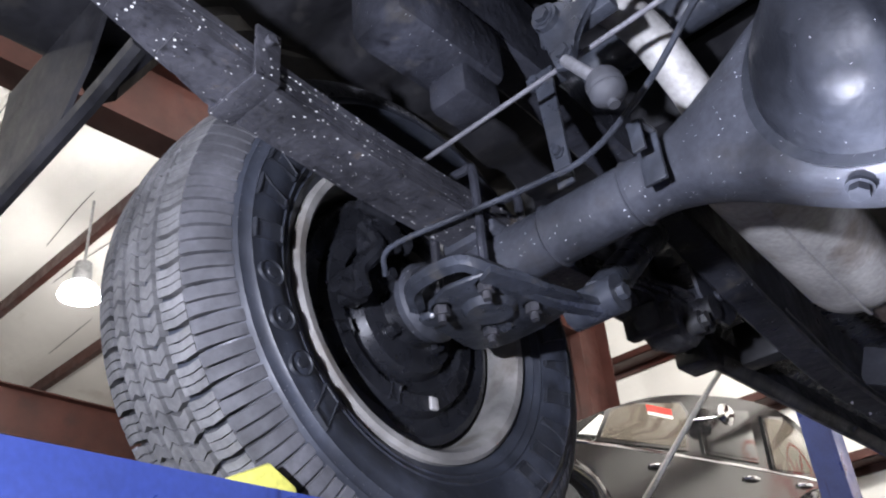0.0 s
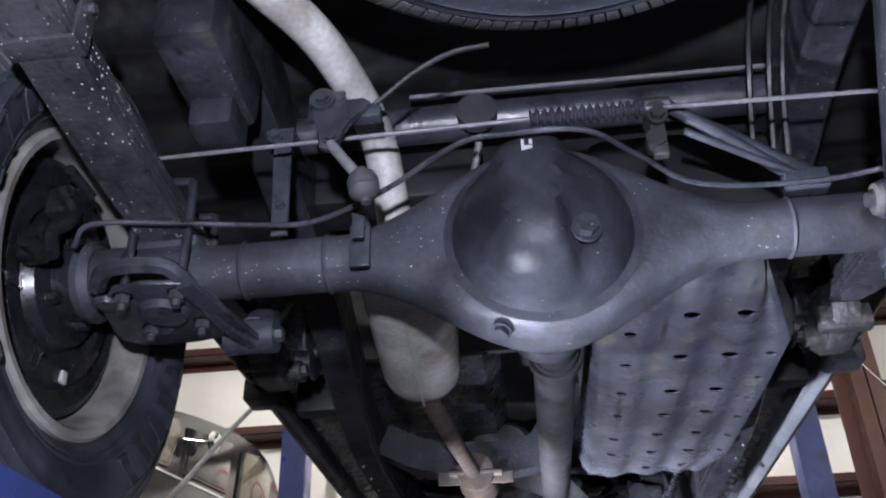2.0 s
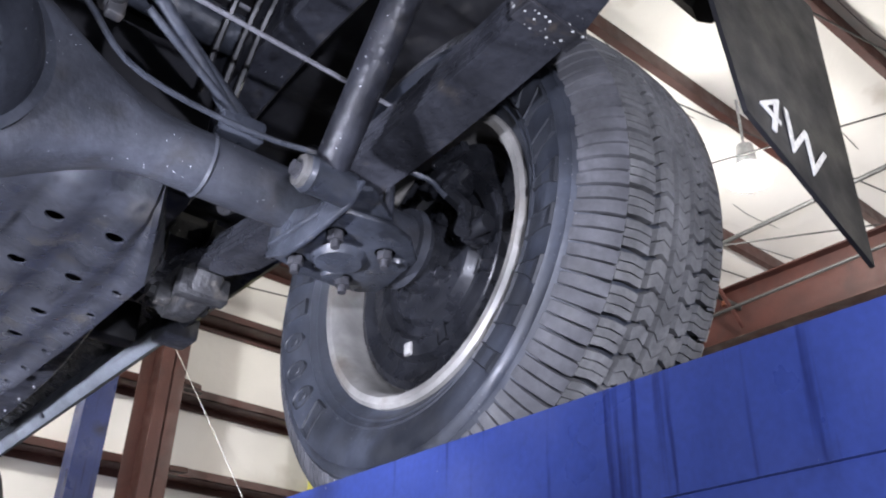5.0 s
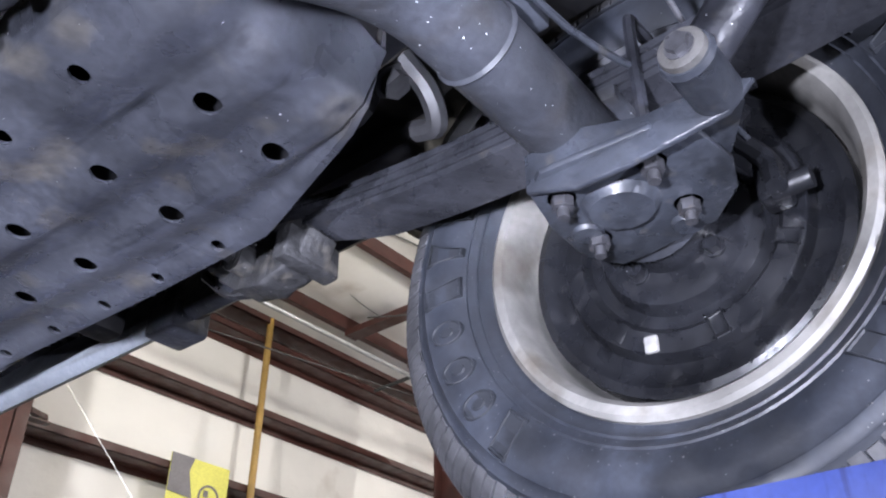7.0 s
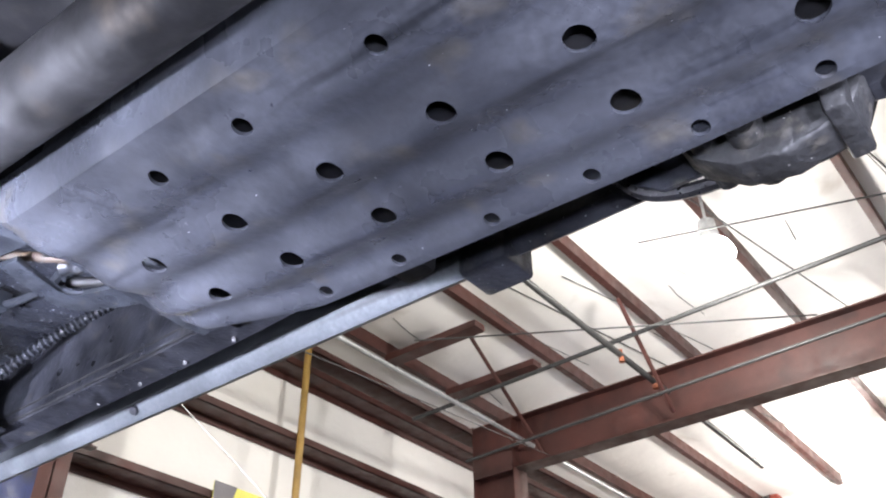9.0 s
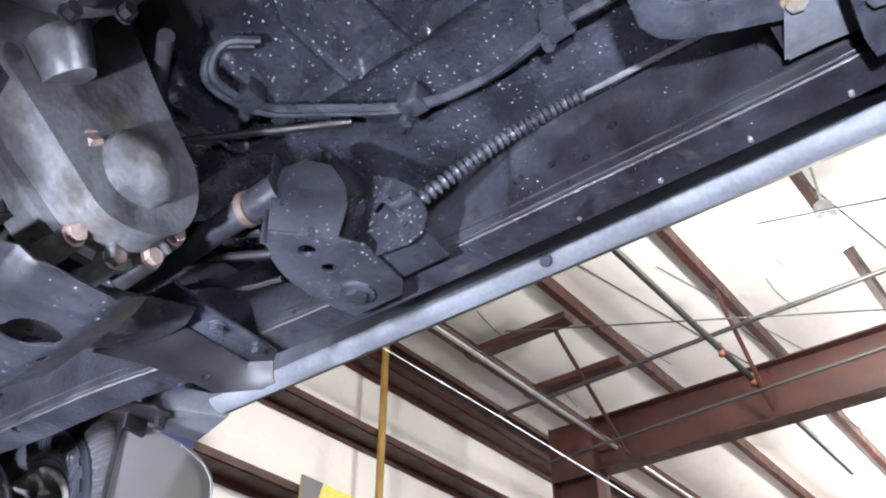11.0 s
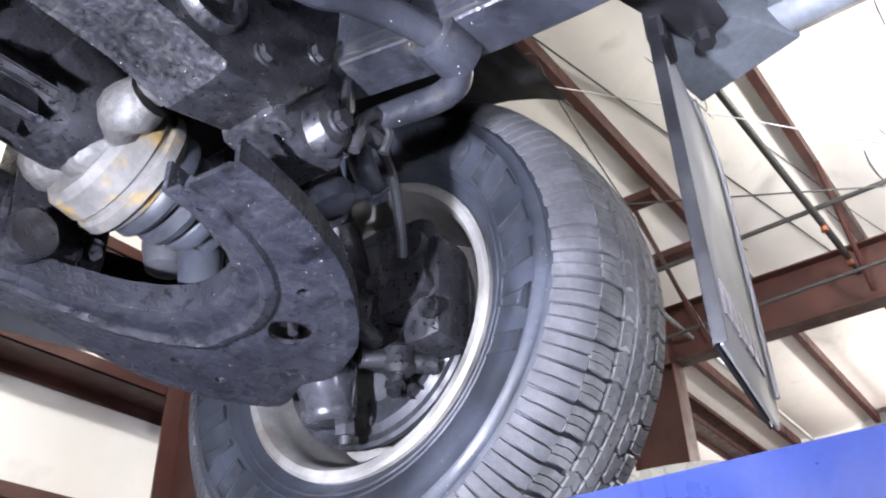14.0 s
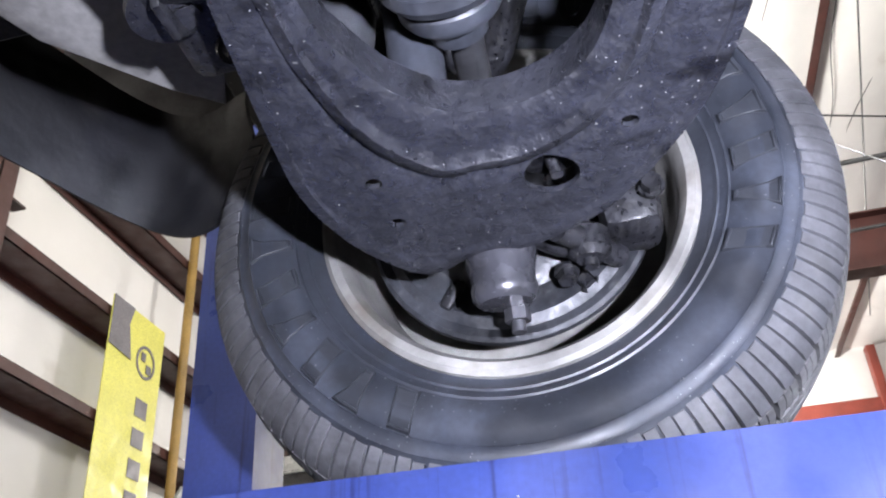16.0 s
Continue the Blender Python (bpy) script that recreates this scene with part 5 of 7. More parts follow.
for k, (length, turn) in enumerate(((0.085, 168), (0.10, 138), (0.085, 110), (0.060, 60), (0.055, 20), (0.055, -30), (0.055, -80))):
    on_truck("case_rib", M_ALU, box(0.045, 0.045 + length, 2.030 - 0.01 * (k < 3), 2.072, -0.004, 0.004, 0.002, pose(0.096, 0, 2.222) @ Matrix.Rotation(radians(-turn), 4, "Y")), parent=tc)
for q in ((0.062, 2.030, 2.285), (0.033, 2.004, 2.225), (0.163, 2.072, 2.255)):
    on_truck("case_plug", M_PINK, bolt(q, (0.5, -0.6, -0.5), 0.013, 0.012), label="corroded flange bolt", parent=tc)
gb = cast("gearbox", [lathe([(2.0, 0.12), (2.1, 0.14), (2.3, 0.15), (2.34, 0.17), (2.37, 0.17), (2.39, 0.155), (2.5, 0.19), (2.62, 0.21), (2.64, 0.225), (2.67, 0.225)], 32, pose(-0.05, 0, 2.36, 0, 0, 90))], 12, 0.003, "cast alloy gearbox, dirty and dark", None, M_GREASE)
for k in range(8):
    on_truck("casting_rib", M_GREASE, box(-0.005, 0.005, 2.12, 2.60, 0.13, 0.20, 0.003, pose(-0.05, 0, 2.36) @ Matrix.Rotation(radians(120 + 20 * k), 4, "Y")), parent=gb)
cast("engine_sump", [box(-0.30, 0.02, 2.7, 3.6, 2.14, 2.5, 0.05)], 9, 0.004, "oily black engine sump", None, M_GREASE)
on_truck("rear_output", M_SHAFT, rod((0.01, 1.40, 2.20), (-0.11, 1.74, 2.35), 0.046, 0.055), label="driveshaft flange")
on_truck("front_driveshaft", M_GOLD, rod((0.092, 2.13, 2.215), (0.094, 2.613, 2.19), 0.039, n=28), label="rusty front propeller shaft")
on_truck("front_shaft_tube", M_FRAME, lathe([(2.595, 0.0405), (2.617, 0.0405), (2.622, 0.035), (2.66, 0.0345), (2.74, 0.033), (2.743, 0.038), (2.757, 0.038), (2.761, 0.031), (2.82, 0.032), (2.84, 0.040), (2.86, 0.040), (2.865, 0.032), (3.05, 0.032)], 28, pose(0.094, 0, 2.188, 0, 0, 90)), label="dark front shaft tube")

# gearbox cross member: dished plate with bolted ends
def cross_plate(bm):
    """Dished plate with straight edges, bends along y, a raised lip at its end and a hem along both long sides."""
    def across(x):
        lip = 0.030 * min(1, max(0, (x - 0.112) / 0.040))
        step = 0.012 * min(1, max(0, (0.020 - x) / 0.016)) + 0.008 * min(1, max(0, (-0.034 - x) / 0.004))
        return 2.044 + lip + step
    xs = sorted({-0.30 + 0.02 * k for k in range(13)} | {-0.040, -0.036, -0.032, -0.018, 0.0, 0.004, 0.012, 0.020, 0.028, 0.05, 0.07, 0.09, 0.105, 0.112, 0.120, 0.132, 0.144, 0.152})
    rows = []
    for i in range(15):
        v = i / 14
        row = []
        for x in xs:
            if x > -0.035:
                y0 = 2.000 + 0.030 * max(0, (0.03 - x) / 0.07) + 0.013 * max(0, (x - 0.128) / 0.024)
            else:
                y0 = 2.10 + 0.05 * min(1, (-0.035 - x) / 0.2)
            y1 = 2.288 - 0.032 * max(0, (x - 0.125) / 0.027)
            hem = max(0, 0.07 - min(v, 1 - v)) / 0.07
            row.append((x + 0.023 * v * max(0, (x - 0.05) / 0.102), y0 + (y1 - y0) * v, across(x) + 0.012 * hem))
        rows.append(row)
    sheet(rows, -0.004)(bm)


xm = on_truck("gearbox_cross_member", M_SPOT, cross_plate, label="speckled grey gearbox cross member with large holes")
slot = [(0.086 + 0.031 * math.cos(a) - (0.006 if math.sin(a) > 0.3 else 0), 2.108 + (0.036 if math.sin(a) > 0 else 0.029) * math.sin(a)) for a in (2 * math.pi * k / 28 for k in range(28))]
drill(xm, slab(slot, 0.2, pose(0, 0, 1.98)), rod((0.029, 2.166, 1.98), (0.029, 2.166, 2.2), 0.007), rod((0.128, 2.16, 1.98), (0.128, 2.16, 2.2), 0.007), rod((-0.05, 2.242, 1.98), (-0.05, 2.242, 2.2), 0.024, n=24), rod((-0.15, 2.20, 1.98), (-0.15, 2.20, 2.2), 0.018, n=24))
for p in ((0.104, 2.235, 2.052), (0.004, 2.258, 2.054), (-0.075, 2.225, 2.062)):
    on_truck("member_bolt", M_SPOT, bolt(p, (0, 0, -1), 0.011, 0.008), parent=xm)
def member_end(bm):
    """Pressed channel rising from under the plate to the rail."""
    rows = []
    for j in range(25):
        u = j / 24
        x = 0.06 + 0.24 * u
        z = 2.075 + 0.105 * u ** 1.1
        y0, y1 = 2.12 + 0.02 * u, 2.275 - 0.01 * u
        if u > 0.9:
            y1 -= 0.01 * (u - 0.9) / 0.1
        row = []
        for i in range(13):
            v = i / 12
            e = max(0, 0.12 - min(v, 1 - v)) / 0.12
            row.append((x, y0 + (y1 - y0) * v, z + (0.05 * (1 - 0.6 * u)) * e - 0.012 * math.exp(-((v - 0.75) / 0.12) ** 2) * (1 - u)))
        rows.append(row)
    sheet(rows, 0.006)(bm)


end = on_truck("cross_member_end", M_PLATE, member_end, label="bolted end of the cross member", parent=xm)
on_truck("end_flange", M_PLATE, slab([(0.25, 2.12), (0.33, 2.133), (0.46, 2.145), (0.478, 2.172), (0.455, 2.205), (0.38, 2.198), (0.25, 2.195)], 0.005, pose(0, 0, 2.203), 0.001), parent=xm)
lip = [((0.25, 2.195, 2.204), (0.24, 2.272, 2.150)), ((0.32, 2.196, 2.204), (0.316, 2.262, 2.162)), ((0.38, 2.198, 2.204), (0.388, 2.263, 2.167)), ((0.425, 2.202, 2.204), (0.447, 2.258, 2.168)), ((0.455, 2.205, 2.204), (0.470, 2.225, 2.169)), ((0.468, 2.188, 2.204), (0.484, 2.203, 2.170)), ((0.478, 2.172, 2.204), (0.492, 2.178, 2.176))]
lip_part = on_truck("end_lip", M_DARK, sheet([[Vector(p).lerp(Vector(q), k / 4) - Vector((0, 0, 0.006 * math.sin(math.pi * k / 4))) for k in range(5)] for p, q in lip], 0.005), parent=xm)
drill(lip_part, rod((0.406, 2.237, 2.1), (0.406, 2.237, 2.26), 0.007, n=12))
drill(end, slab(rounded(0.27, 0.32, 2.235, 2.25, 0.007), 0.2, pose(0, 0, 2.06)))
for p in ((0.357, 2.158, 2.203), (0.437, 2.160, 2.203)):
    on_truck("end_bolt", M_PLATE, bolt(p, (0, 0, -1), 0.0095, 0.010), parent=xm)

# torsion bar anchor bracket on the right rail, with bar and handbrake cable
anchor = on_truck("anchor_bracket", M_SPOT, slab([(0.253, 1.941), (0.270, 1.962), (0.296, 1.980), (0.320, 1.990), (0.347, 1.997), (0.385, 1.998), (0.425, 1.994), (0.462, 1.985), (0.462, 1.90), (0.435, 1.877), (0.349, 1.865), (0.311, 1.884)], 0.006, pose(0, 0, 2.203), 0.0015),
                  label="speckled steel anchor bracket on the rail")
drill(anchor, rod((0.310, 1.930, 2.15), (0.310, 1.930, 2.23), 0.012), rod((0.356, 1.934, 2.15), (0.356, 1.934, 2.23), 0.011))
on_truck("anchor_web", M_SPOT, slab([(0.0, 0.0), (0.088, 0.0), (0.096, 0.05), (0.090, 0.085), (0.070, 0.118), (0.035, 0.128), (0.006, 0.112), (-0.004, 0.06)], 0.006, Matrix(((0.64, 0, 0.77, 0.256), (-0.77, 0, 0.64, 1.944), (0, 1, 0, 2.204), (0, 0, 0, 1))), 0.0015),
         slab([(0.0, 0.0), (0.075, 0.0), (0.062, 0.10), (0.0, 0.15)], 0.006, Matrix(((1, 0, 0, 0.262), (0, 0, 1, 1.962), (0, 1, 0, 2.206), (0, 0, 0, 1))), 0.0015), parent=anchor)
side_plate = on_truck("anchor_side_plate", M_SPOT, slab([(1.985, 2.345), (1.955, 2.362), (1.93, 2.365), (1.885, 2.350), (1.845, 2.325), (1.805, 2.285), (1.790, 2.255), (1.784, 2.228), (1.792, 2.206), (1.815, 2.198), (1.850, 2.203), (1.985, 2.215)], 0.005, Matrix(((0, 0, 1, 0.372), (1, 0, 0, 0), (0, 1, 0, 0), (0, 0, 0, 1))), 0.0015),
                      slab([(0.374, 1.79), (0.440, 1.80), (0.440, 1.90), (0.374, 1.87)], 0.005, pose(0, 0, 2.212), 0.001), parent=anchor)
drill(side_plate, slab(rounded(1.893, 1.917, 2.285, 2.325, 0.010), 0.1, Matrix(((0, 0, 1, 0.33), (1, 0, 0, 0), (0, 1, 0, 0), (0, 0, 0, 1)))), rod((0.33, 1.868, 2.285), (0.42, 1.868, 2.285), 0.010), rod((0.33, 1.82, 2.232), (0.42, 1.82, 2.232), 0.005))
on_truck("anchor_bolt", M_PLATE, bolt((0.418, 1.944, 2.203), (0, 0, -1), 0.014, 0.010), lathe([(-0.003, 0.010), (-0.003, 0.025), (0.003, 0.025), (0.003, 0.010)], 20, pose(0.418, 1.944, 2.201, 0, 90, 0), closed=True), parent=anchor)
on_truck("anchor_bush", M_FRAME, lathe([(0.300, 0.004), (0.302, 0.017), (0.312, 0.019), (0.314, 0.026), (0.350, 0.029), (0.385, 0.029), (0.386, 0.004)], 24, pose(0, 1.932, 2.352)), label="black round boss", parent=anchor)
on_truck("rust_band", M_RUST, lathe([(-0.006, 0.016), (-0.006, 0.0245), (0.006, 0.0245), (0.006, 0.016)], 20, pose(0.258, 1.995, 2.272, 0, 0, 97), closed=True), label="rusty band", parent=anchor)
on_truck("torsion_bar", M_FRAME, rod((0.266, 1.945, 2.285), (0.256, 2.02, 2.268), 0.024, 0.020, 20), rod((0.257, 2.01, 2.270), (0.246, 2.20, 2.236), 0.019, n=20), rod((0.246, 2.20, 2.236), (0.235, 2.42, 2.205), 0.015, n=16), label="black torsion bar ahead of the bracket")
on_truck("cable_clevis", M_PLATE, box(0.354, 0.368, 1.795, 1.835, 2.256, 2.267, 0.003), rod((0.345, 1.832, 2.262), (0.375, 1.832, 2.262), 0.005, n=10), label="dark cable clevis", parent=anchor)
on_truck("rail_hose", M_DARK, hose([(0.365, 2.04, 2.238), (0.345, 2.09, 2.234), (0.312, 2.13, 2.238), (0.285, 2.19, 2.236), (0.27, 2.26, 2.24)], 0.0045, 8), label="thin black hose along the rail")
on_truck("cable_boot", M_BOOT, hose([(0.362 + (0.47 - 0.362) * k / 120, 1.79 + (1.60 - 1.79) * k / 120, 2.246 + (2.405 - 2.246) * k / 120 + 0.012 * math.sin(math.pi * k / 120)) for k in range(121)], 0.01, 10, 0,
                                    radii=lambda t: 0.0085 + 0.0028 * math.cos(2 * math.pi * 27 * t)), label="ribbed rubber boot on the handbrake cable")
on_truck("front_handbrake_cable", M_CABLE, hose([(0.47, 1.60, 2.405), (0.47, 1.45, 2.40), (0.44, 1.25, 2.36), (0.42, 1.1, 2.33)], 0.004, 6), label="thin brake cable")
# fuel and brake pipes under the floor
for k, dz in enumerate((0.0, 0.013)):
    on_truck("fuel_pipe", M_PLATE, hose([(0.285 + dz, 1.10, 2.40), (0.36, 1.40 + dz, 2.415), (0.36, 1.557 + dz, 2.415), (0.385, 1.68 + dz, 2.43), (0.365, 1.795 + dz, 2.43), (0.30, 1.90 + dz, 2.435), (0.235, 1.975 + dz, 2.435), (0.16, 1.99 + dz, 2.44), (0.14, 1.95 + dz, 2.46), (0.17, 1.91 + dz, 2.465)], 0.0068, 8, 6),
             label="black steel fuel pipe under the floor")
for p in ((0.361, 1.795, 2.424), (0.359, 1.557, 2.409), (0.215, 1.97, 2.43)):
    on_truck("pipe_clip", M_PLATE, box(p[0] - 0.016, p[0] + 0.016, p[1] - 0.01, p[1] + 0.026, p[2] - 0.004, p[2] + 0.03, 0.003), bolt((p[0] + 0.012, p[1] + 0.03, p[2]), (0, 0, -1), 0.007, 0.008), label="pipe clip on the floor")
on_truck("vent_hose", M_RUBBER, hose([(0.06, 1.95, 2.40), (0.12, 2.05, 2.42), (0.20, 2.13, 2.43), (0.24, 2.20, 2.42), (0.20, 2.28, 2.40)], 0.011, 10), label="black breather hose")
on_truck("gear_rod", M_DARK, rod((0.12, 2.25, 2.42), (0.34, 1.90, 2.44), 0.006), rod((0.18, 2.30, 2.33), (0.32, 2.04, 2.30), 0.013), rod((0.2, 2.4, 2.31), (0.34, 2.02, 2.26), 0.007), label="thin black rods")
# handbrake intermediate lever in front of the tank
lev = on_truck("handbrake_lever", M_PLATE, slab([(0.196, 1.414), (0.203, 1.381), (0.255, 1.398), (0.285, 1.407), (0.298, 1.403), (0.309, 1.390), (0.334, 1.305), (0.345, 1.290), (0.366, 1.285), (0.382, 1.297), (0.385, 1.316), (0.362, 1.370), (0.342, 1.415), (0.325, 1.434), (0.299, 1.443), (0.258, 1.435)], 0.008, pose(0, 0, 2.258), 0.0015), label="L-shaped dark steel lever with rusty edges")
on_truck("lever_bracket", M_PLATE, slab([(0.135, 1.39), (0.142, 1.418), (0.165, 1.428), (0.192, 1.419), (0.205, 1.33), (0.225, 1.235), (0.155, 1.235)], 0.006, pose(0, 0, 2.272), 0.001), parent=lev)
on_truck("lever_bolt", M_STEEL, bolt((0.168, 1.405, 2.272), (0, 0, -1), 0.010, 0.010), parent=lev)
on_truck("lever_pin", M_STAIN, bolt((0.363, 1.303, 2.258), (0, 0, -1), 0.010, 0.008), parent=lev)
on_truck("pull_rod", M_RUST, rod((0.17, 1.455, 2.285), (0.28, 1.345, 2.285), 0.007), parent=lev)
on_truck("equaliser_spring", M_SHAFT, rod((0.236, 1.378, 2.30), (0.290, 1.26, 2.30), 0.019), parent=lev)
on_truck("equaliser_sleeve", M_BOOT, hose([(0.275 + 0.08 * k / 40, 1.40 - 0.145 * k / 40, 2.295) for k in range(41)], 0.012, 12, 0, radii=lambda t: 0.013 + 0.002 * math.cos(2 * math.pi * 7 * t)), parent=lev)
on_truck("equaliser_bar", M_SHAFT, rod((0.300, 1.425, 2.29), (0.365, 1.33, 2.29), 0.008), parent=lev)
on_truck("rail_gusset", M_ROCK, slab([(0.366, 1.316), (0.356, 1.262), (0.405, 1.245), (0.440, 1.262), (0.432, 1.341)], 0.004, pose(0, 0, 2.255), 0.001), slab([(0.0, 0.0), (0.075, 0.0), (0.075, 0.055), (0.01, 0.06)], 0.004, Matrix(((0, 0, 1, 0.432), (1, 0, 0, 1.262), (0, 1, 0, 2.256), (0, 0, 0, 1)))), label="pale bent gusset on the rail")

# ---- front suspension, right side ----
FZ = ZC + 0.01


def arm_shape(bm):
    """Pressed A-arm: outline lofted between an inner and an outer edge, rim turned up."""
    outer = [(0.195, 3.352), (0.235, 3.358), (0.30, 3.366), (0.37, 3.373), (0.43, 3.376), (0.50, 3.362), (0.550, 3.338), (0.592, 3.300), (0.572, 3.248), (0.570, 3.185), (0.540, 3.122), (0.505, 3.085), (0.46, 3.050), (0.40, 3.014), (0.34, 2.992), (0.28, 2.978), (0.222, 2.972)]
    inner = [(0.18, 3.308), (0.215, 3.306), (0.255, 3.302), (0.285, 3.290), (0.315, 3.276), (0.338, 3.260), (0.358, 3.240), (0.370, 3.22), (0.376, 3.195), (0.376, 3.170), (0.370, 3.145), (0.358, 3.120), (0.340, 3.100), (0.318, 3.085), (0.285, 3.072), (0.25, 3.062), (0.214, 3.056)]
    rows = []
    so, si = smooth_line([(x, y, 0) for x, y in outer], 3), smooth_line([(x, y, 0) for x, y in inner], 3)
    for o, i in zip(so, si):
        row = []
        for k in range(35):
            t = min(1, max(0, (k - 1) / 32))
            p = i.lerp(o, t)
            z = 2.042 - 0.022 * max(0, (p.x - 0.25)) / 0.37
            z += (0.034 if k == 0 else 0.026 if k == 34 else 0) - 0.008 * math.exp(-((t - 0.26) / 0.035) ** 2) + 0.004 * math.exp(-((t - 0.36) / 0.04) ** 2) - 0.005 * max(0, (t - 0.93) / 0.07)
            z += 0.0015 * noise.noise(Vector((p.x * 25, p.y * 25, 3))) + 0.0005 * noise.noise(Vector((p.x * 90, p.y * 90, 3)))
            row.append((p.x, p.y, z))
        rows.append(row)
    sheet(rows, 0.006)(bm)


arm = on_truck("lower_control_arm", M_ARM, arm_shape, label="dirty black pressed lower control arm")
drill(arm, rod((0.413, 3.075, 1.95), (0.413, 3.075, 2.15), 0.008), rod((0.432, 3.31, 1.95), (0.432, 3.31, 2.15), 0.008), rod((0.498, 3.306, 1.95), (0.498, 3.306, 2.15), 0.008), rod((0.467, 3.150, 1.95), (0.467, 3.150, 2.15), 0.026, n=28),
      rod((0.251, 3.045, 1.95), (0.251, 3.045, 2.15), 0.008))
on_truck("arm_cup", M_GREASE, lathe([(0.0, 0.024), (0.004, 0.024), (0.012, 0.028), (0.014, 0.033), (0.018, 0.026), (0.018, 0.001), (0.014, 0.001)], 28, pose(0.467, 3.150, 2.062, 0, 90, 0)), rod((0.467, 3.150, 2.05), (0.467, 3.145, 2.022), 0.006), parent=arm)
for p in ((0.50, 3.235, 2.027), (0.545, 3.175, 2.025), (0.56, 3.27, 2.023)):
    on_truck("arm_rivet", M_ARM, rod(p, (p[0], p[1], p[2] - 0.004), 0.012, 0.010), parent=arm)
on_truck("arm_bush", M_GREASE, rod((0.205, 3.27, 2.08), (0.195, 3.40, 2.085), 0.028, n=20), parent=arm)
bj = on_truck("ball_joint", M_CUP, lathe([(-0.03, 0.045), (0.0, 0.044), (0.020, 0.042), (0.024, 0.040), (0.060, 0.034), (0.066, 0.036), (0.076, 0.035), (0.083, 0.029), (0.085, 0.004)], 28, pose(0.600, 3.224, 2.056, 0, 80, 0)), label="dark polished ball joint cup")
on_truck("ball_joint_nut", M_BOLT, rod((0.634, 3.216, 1.985), (0.636, 3.216, 1.962), 0.014, n=6), rod((0.634, 3.216, 1.985), (0.637, 3.216, 1.950), 0.008, n=10), rod((0.630, 3.218, 2.03), (0.634, 3.216, 1.985), 0.019, 0.017), parent=bj)
kn = cast("steering_knuckle", [hose([(0.605, 3.225, 2.08), (0.635, 3.225, 2.12), (0.650, 3.222, 2.17), (0.630, 3.22, 2.23), (0.605, 3.22, 2.27)], 0.03, 12, 4), hose([(0.640, 3.20, 2.08), (0.645, 3.16, 2.055), (0.640, 3.125, 2.045)], 0.016, 10, 4), lathe([(0.60, 0.04), (0.62, 0.065), (0.68, 0.07)], 24, pose(0, WB, FZ))], 18, 0.002, "greasy cast steering knuckle", None, M_GREASE)
on_truck("dust_shield", M_BRAKE, lathe([(0.706, 0.173), (0.697, 0.173), (0.693, 0.168), (0.696, 0.157), (0.690, 0.146), (0.694, 0.136), (0.698, 0.11), (0.685, 0.09), (0.680, 0.02)], 56, pose(0, WB, FZ)), label="black brake dust shield", parent=kn)
for k in range(5):
    a = radians(200 + 35 * k)
    on_truck("shield_rib", M_GREASE, box(0.685, 0.698, -0.02, 0.02, -0.008, 0.008, 0.004, pose(0, WB + 0.128 * math.cos(a), FZ + 0.128 * math.sin(a)) @ Matrix.Rotation(a, 4, "X")), parent=kn)
cal = cast("brake_caliper", [box(0.62, 0.70, 3.045, 3.115, 2.05, 2.21, 0.02), box(0.61, 0.66, 3.06, 3.15, 2.10, 2.24, 0.02), box(0.60, 0.64, 3.08, 3.12, 2.16, 2.20, 0.01), rod((0.605, 3.085, 2.13), (0.66, 3.085, 2.13), 0.028, n=18), rod((0.605, 3.085, 2.19), (0.66, 3.085, 2.19), 0.024, n=18)], 22, 0.003, "greasy cast brake caliper", None, M_GREASE)
for p in ((0.612, 3.055, 2.085), (0.612, 3.125, 2.215), (0.620, 3.15, 2.155)):
    on_truck("caliper_bolt", M_GREASE, bolt(p, (-1, 0, 0), 0.010, 0.012), parent=cal)
on_truck("brake_hose", M_RUBBER, hose([(0.60, 3.09, 2.17), (0.57, 3.07, 2.20), (0.52, 3.05, 2.26), (0.45, 3.06, 2.32)], 0.007, 8), parent=cal)
on_truck("tie_rod_end", M_GREASE, rod((0.40, 3.12, 2.10), (0.60, 3.135, 2.06), 0.012), lathe([(-0.02, 0.014), (-0.012, 0.024), (0.012, 0.024), (0.02, 0.016)], 18, pose(0.641, 3.131, 2.045, 0, 90, 0)), rod((0.641, 3.131, 2.07), (0.641, 3.131, 2.015), 0.008), rod((0.60, 3.16, 2.045), (0.68, 3.10, 2.045), 0.014), bolt((0.67, 3.16, 2.03), (-0.3, 0, -1), 0.010, 0.012), label="steering tie rod end")
# drive shaft with bellows
cv = on_truck("cv_boot", M_BOOT, lathe([(0.285, 0.030), (0.288, 0.064), (0.297, 0.069), (0.308, 0.069), (0.315, 0.062), (0.318, 0.050), (0.325, 0.059), (0.336, 0.061), (0.345, 0.056), (0.348, 0.042), (0.355, 0.049), (0.366, 0.050), (0.374, 0.045), (0.378, 0.032), (0.400, 0.028), (0.402, 0.018)], 32,
                                        pose(0, 3.212, 2.222) @ Matrix.Rotation(radians(10), 4, "Y")), label="grey ribbed rubber drive shaft boot")
on_truck("half_shaft", M_SHAFT, rod((0.39, 3.207, 2.155), (0.62, WB, 2.135), 0.017, n=16), label="dark half shaft", parent=cv)
fd = cast("front_differential", [lathe([(-0.16, 0.09), (-0.15, 0.125), (-0.02, 0.135), (-0.005, 0.150), (0.010, 0.150), (0.02, 0.125), (0.10, 0.085), (0.13, 0.07)], 32, pose(0, 3.19, 2.25))], 13, 0.004, "greasy black front differential casting", None, M_GREASE)
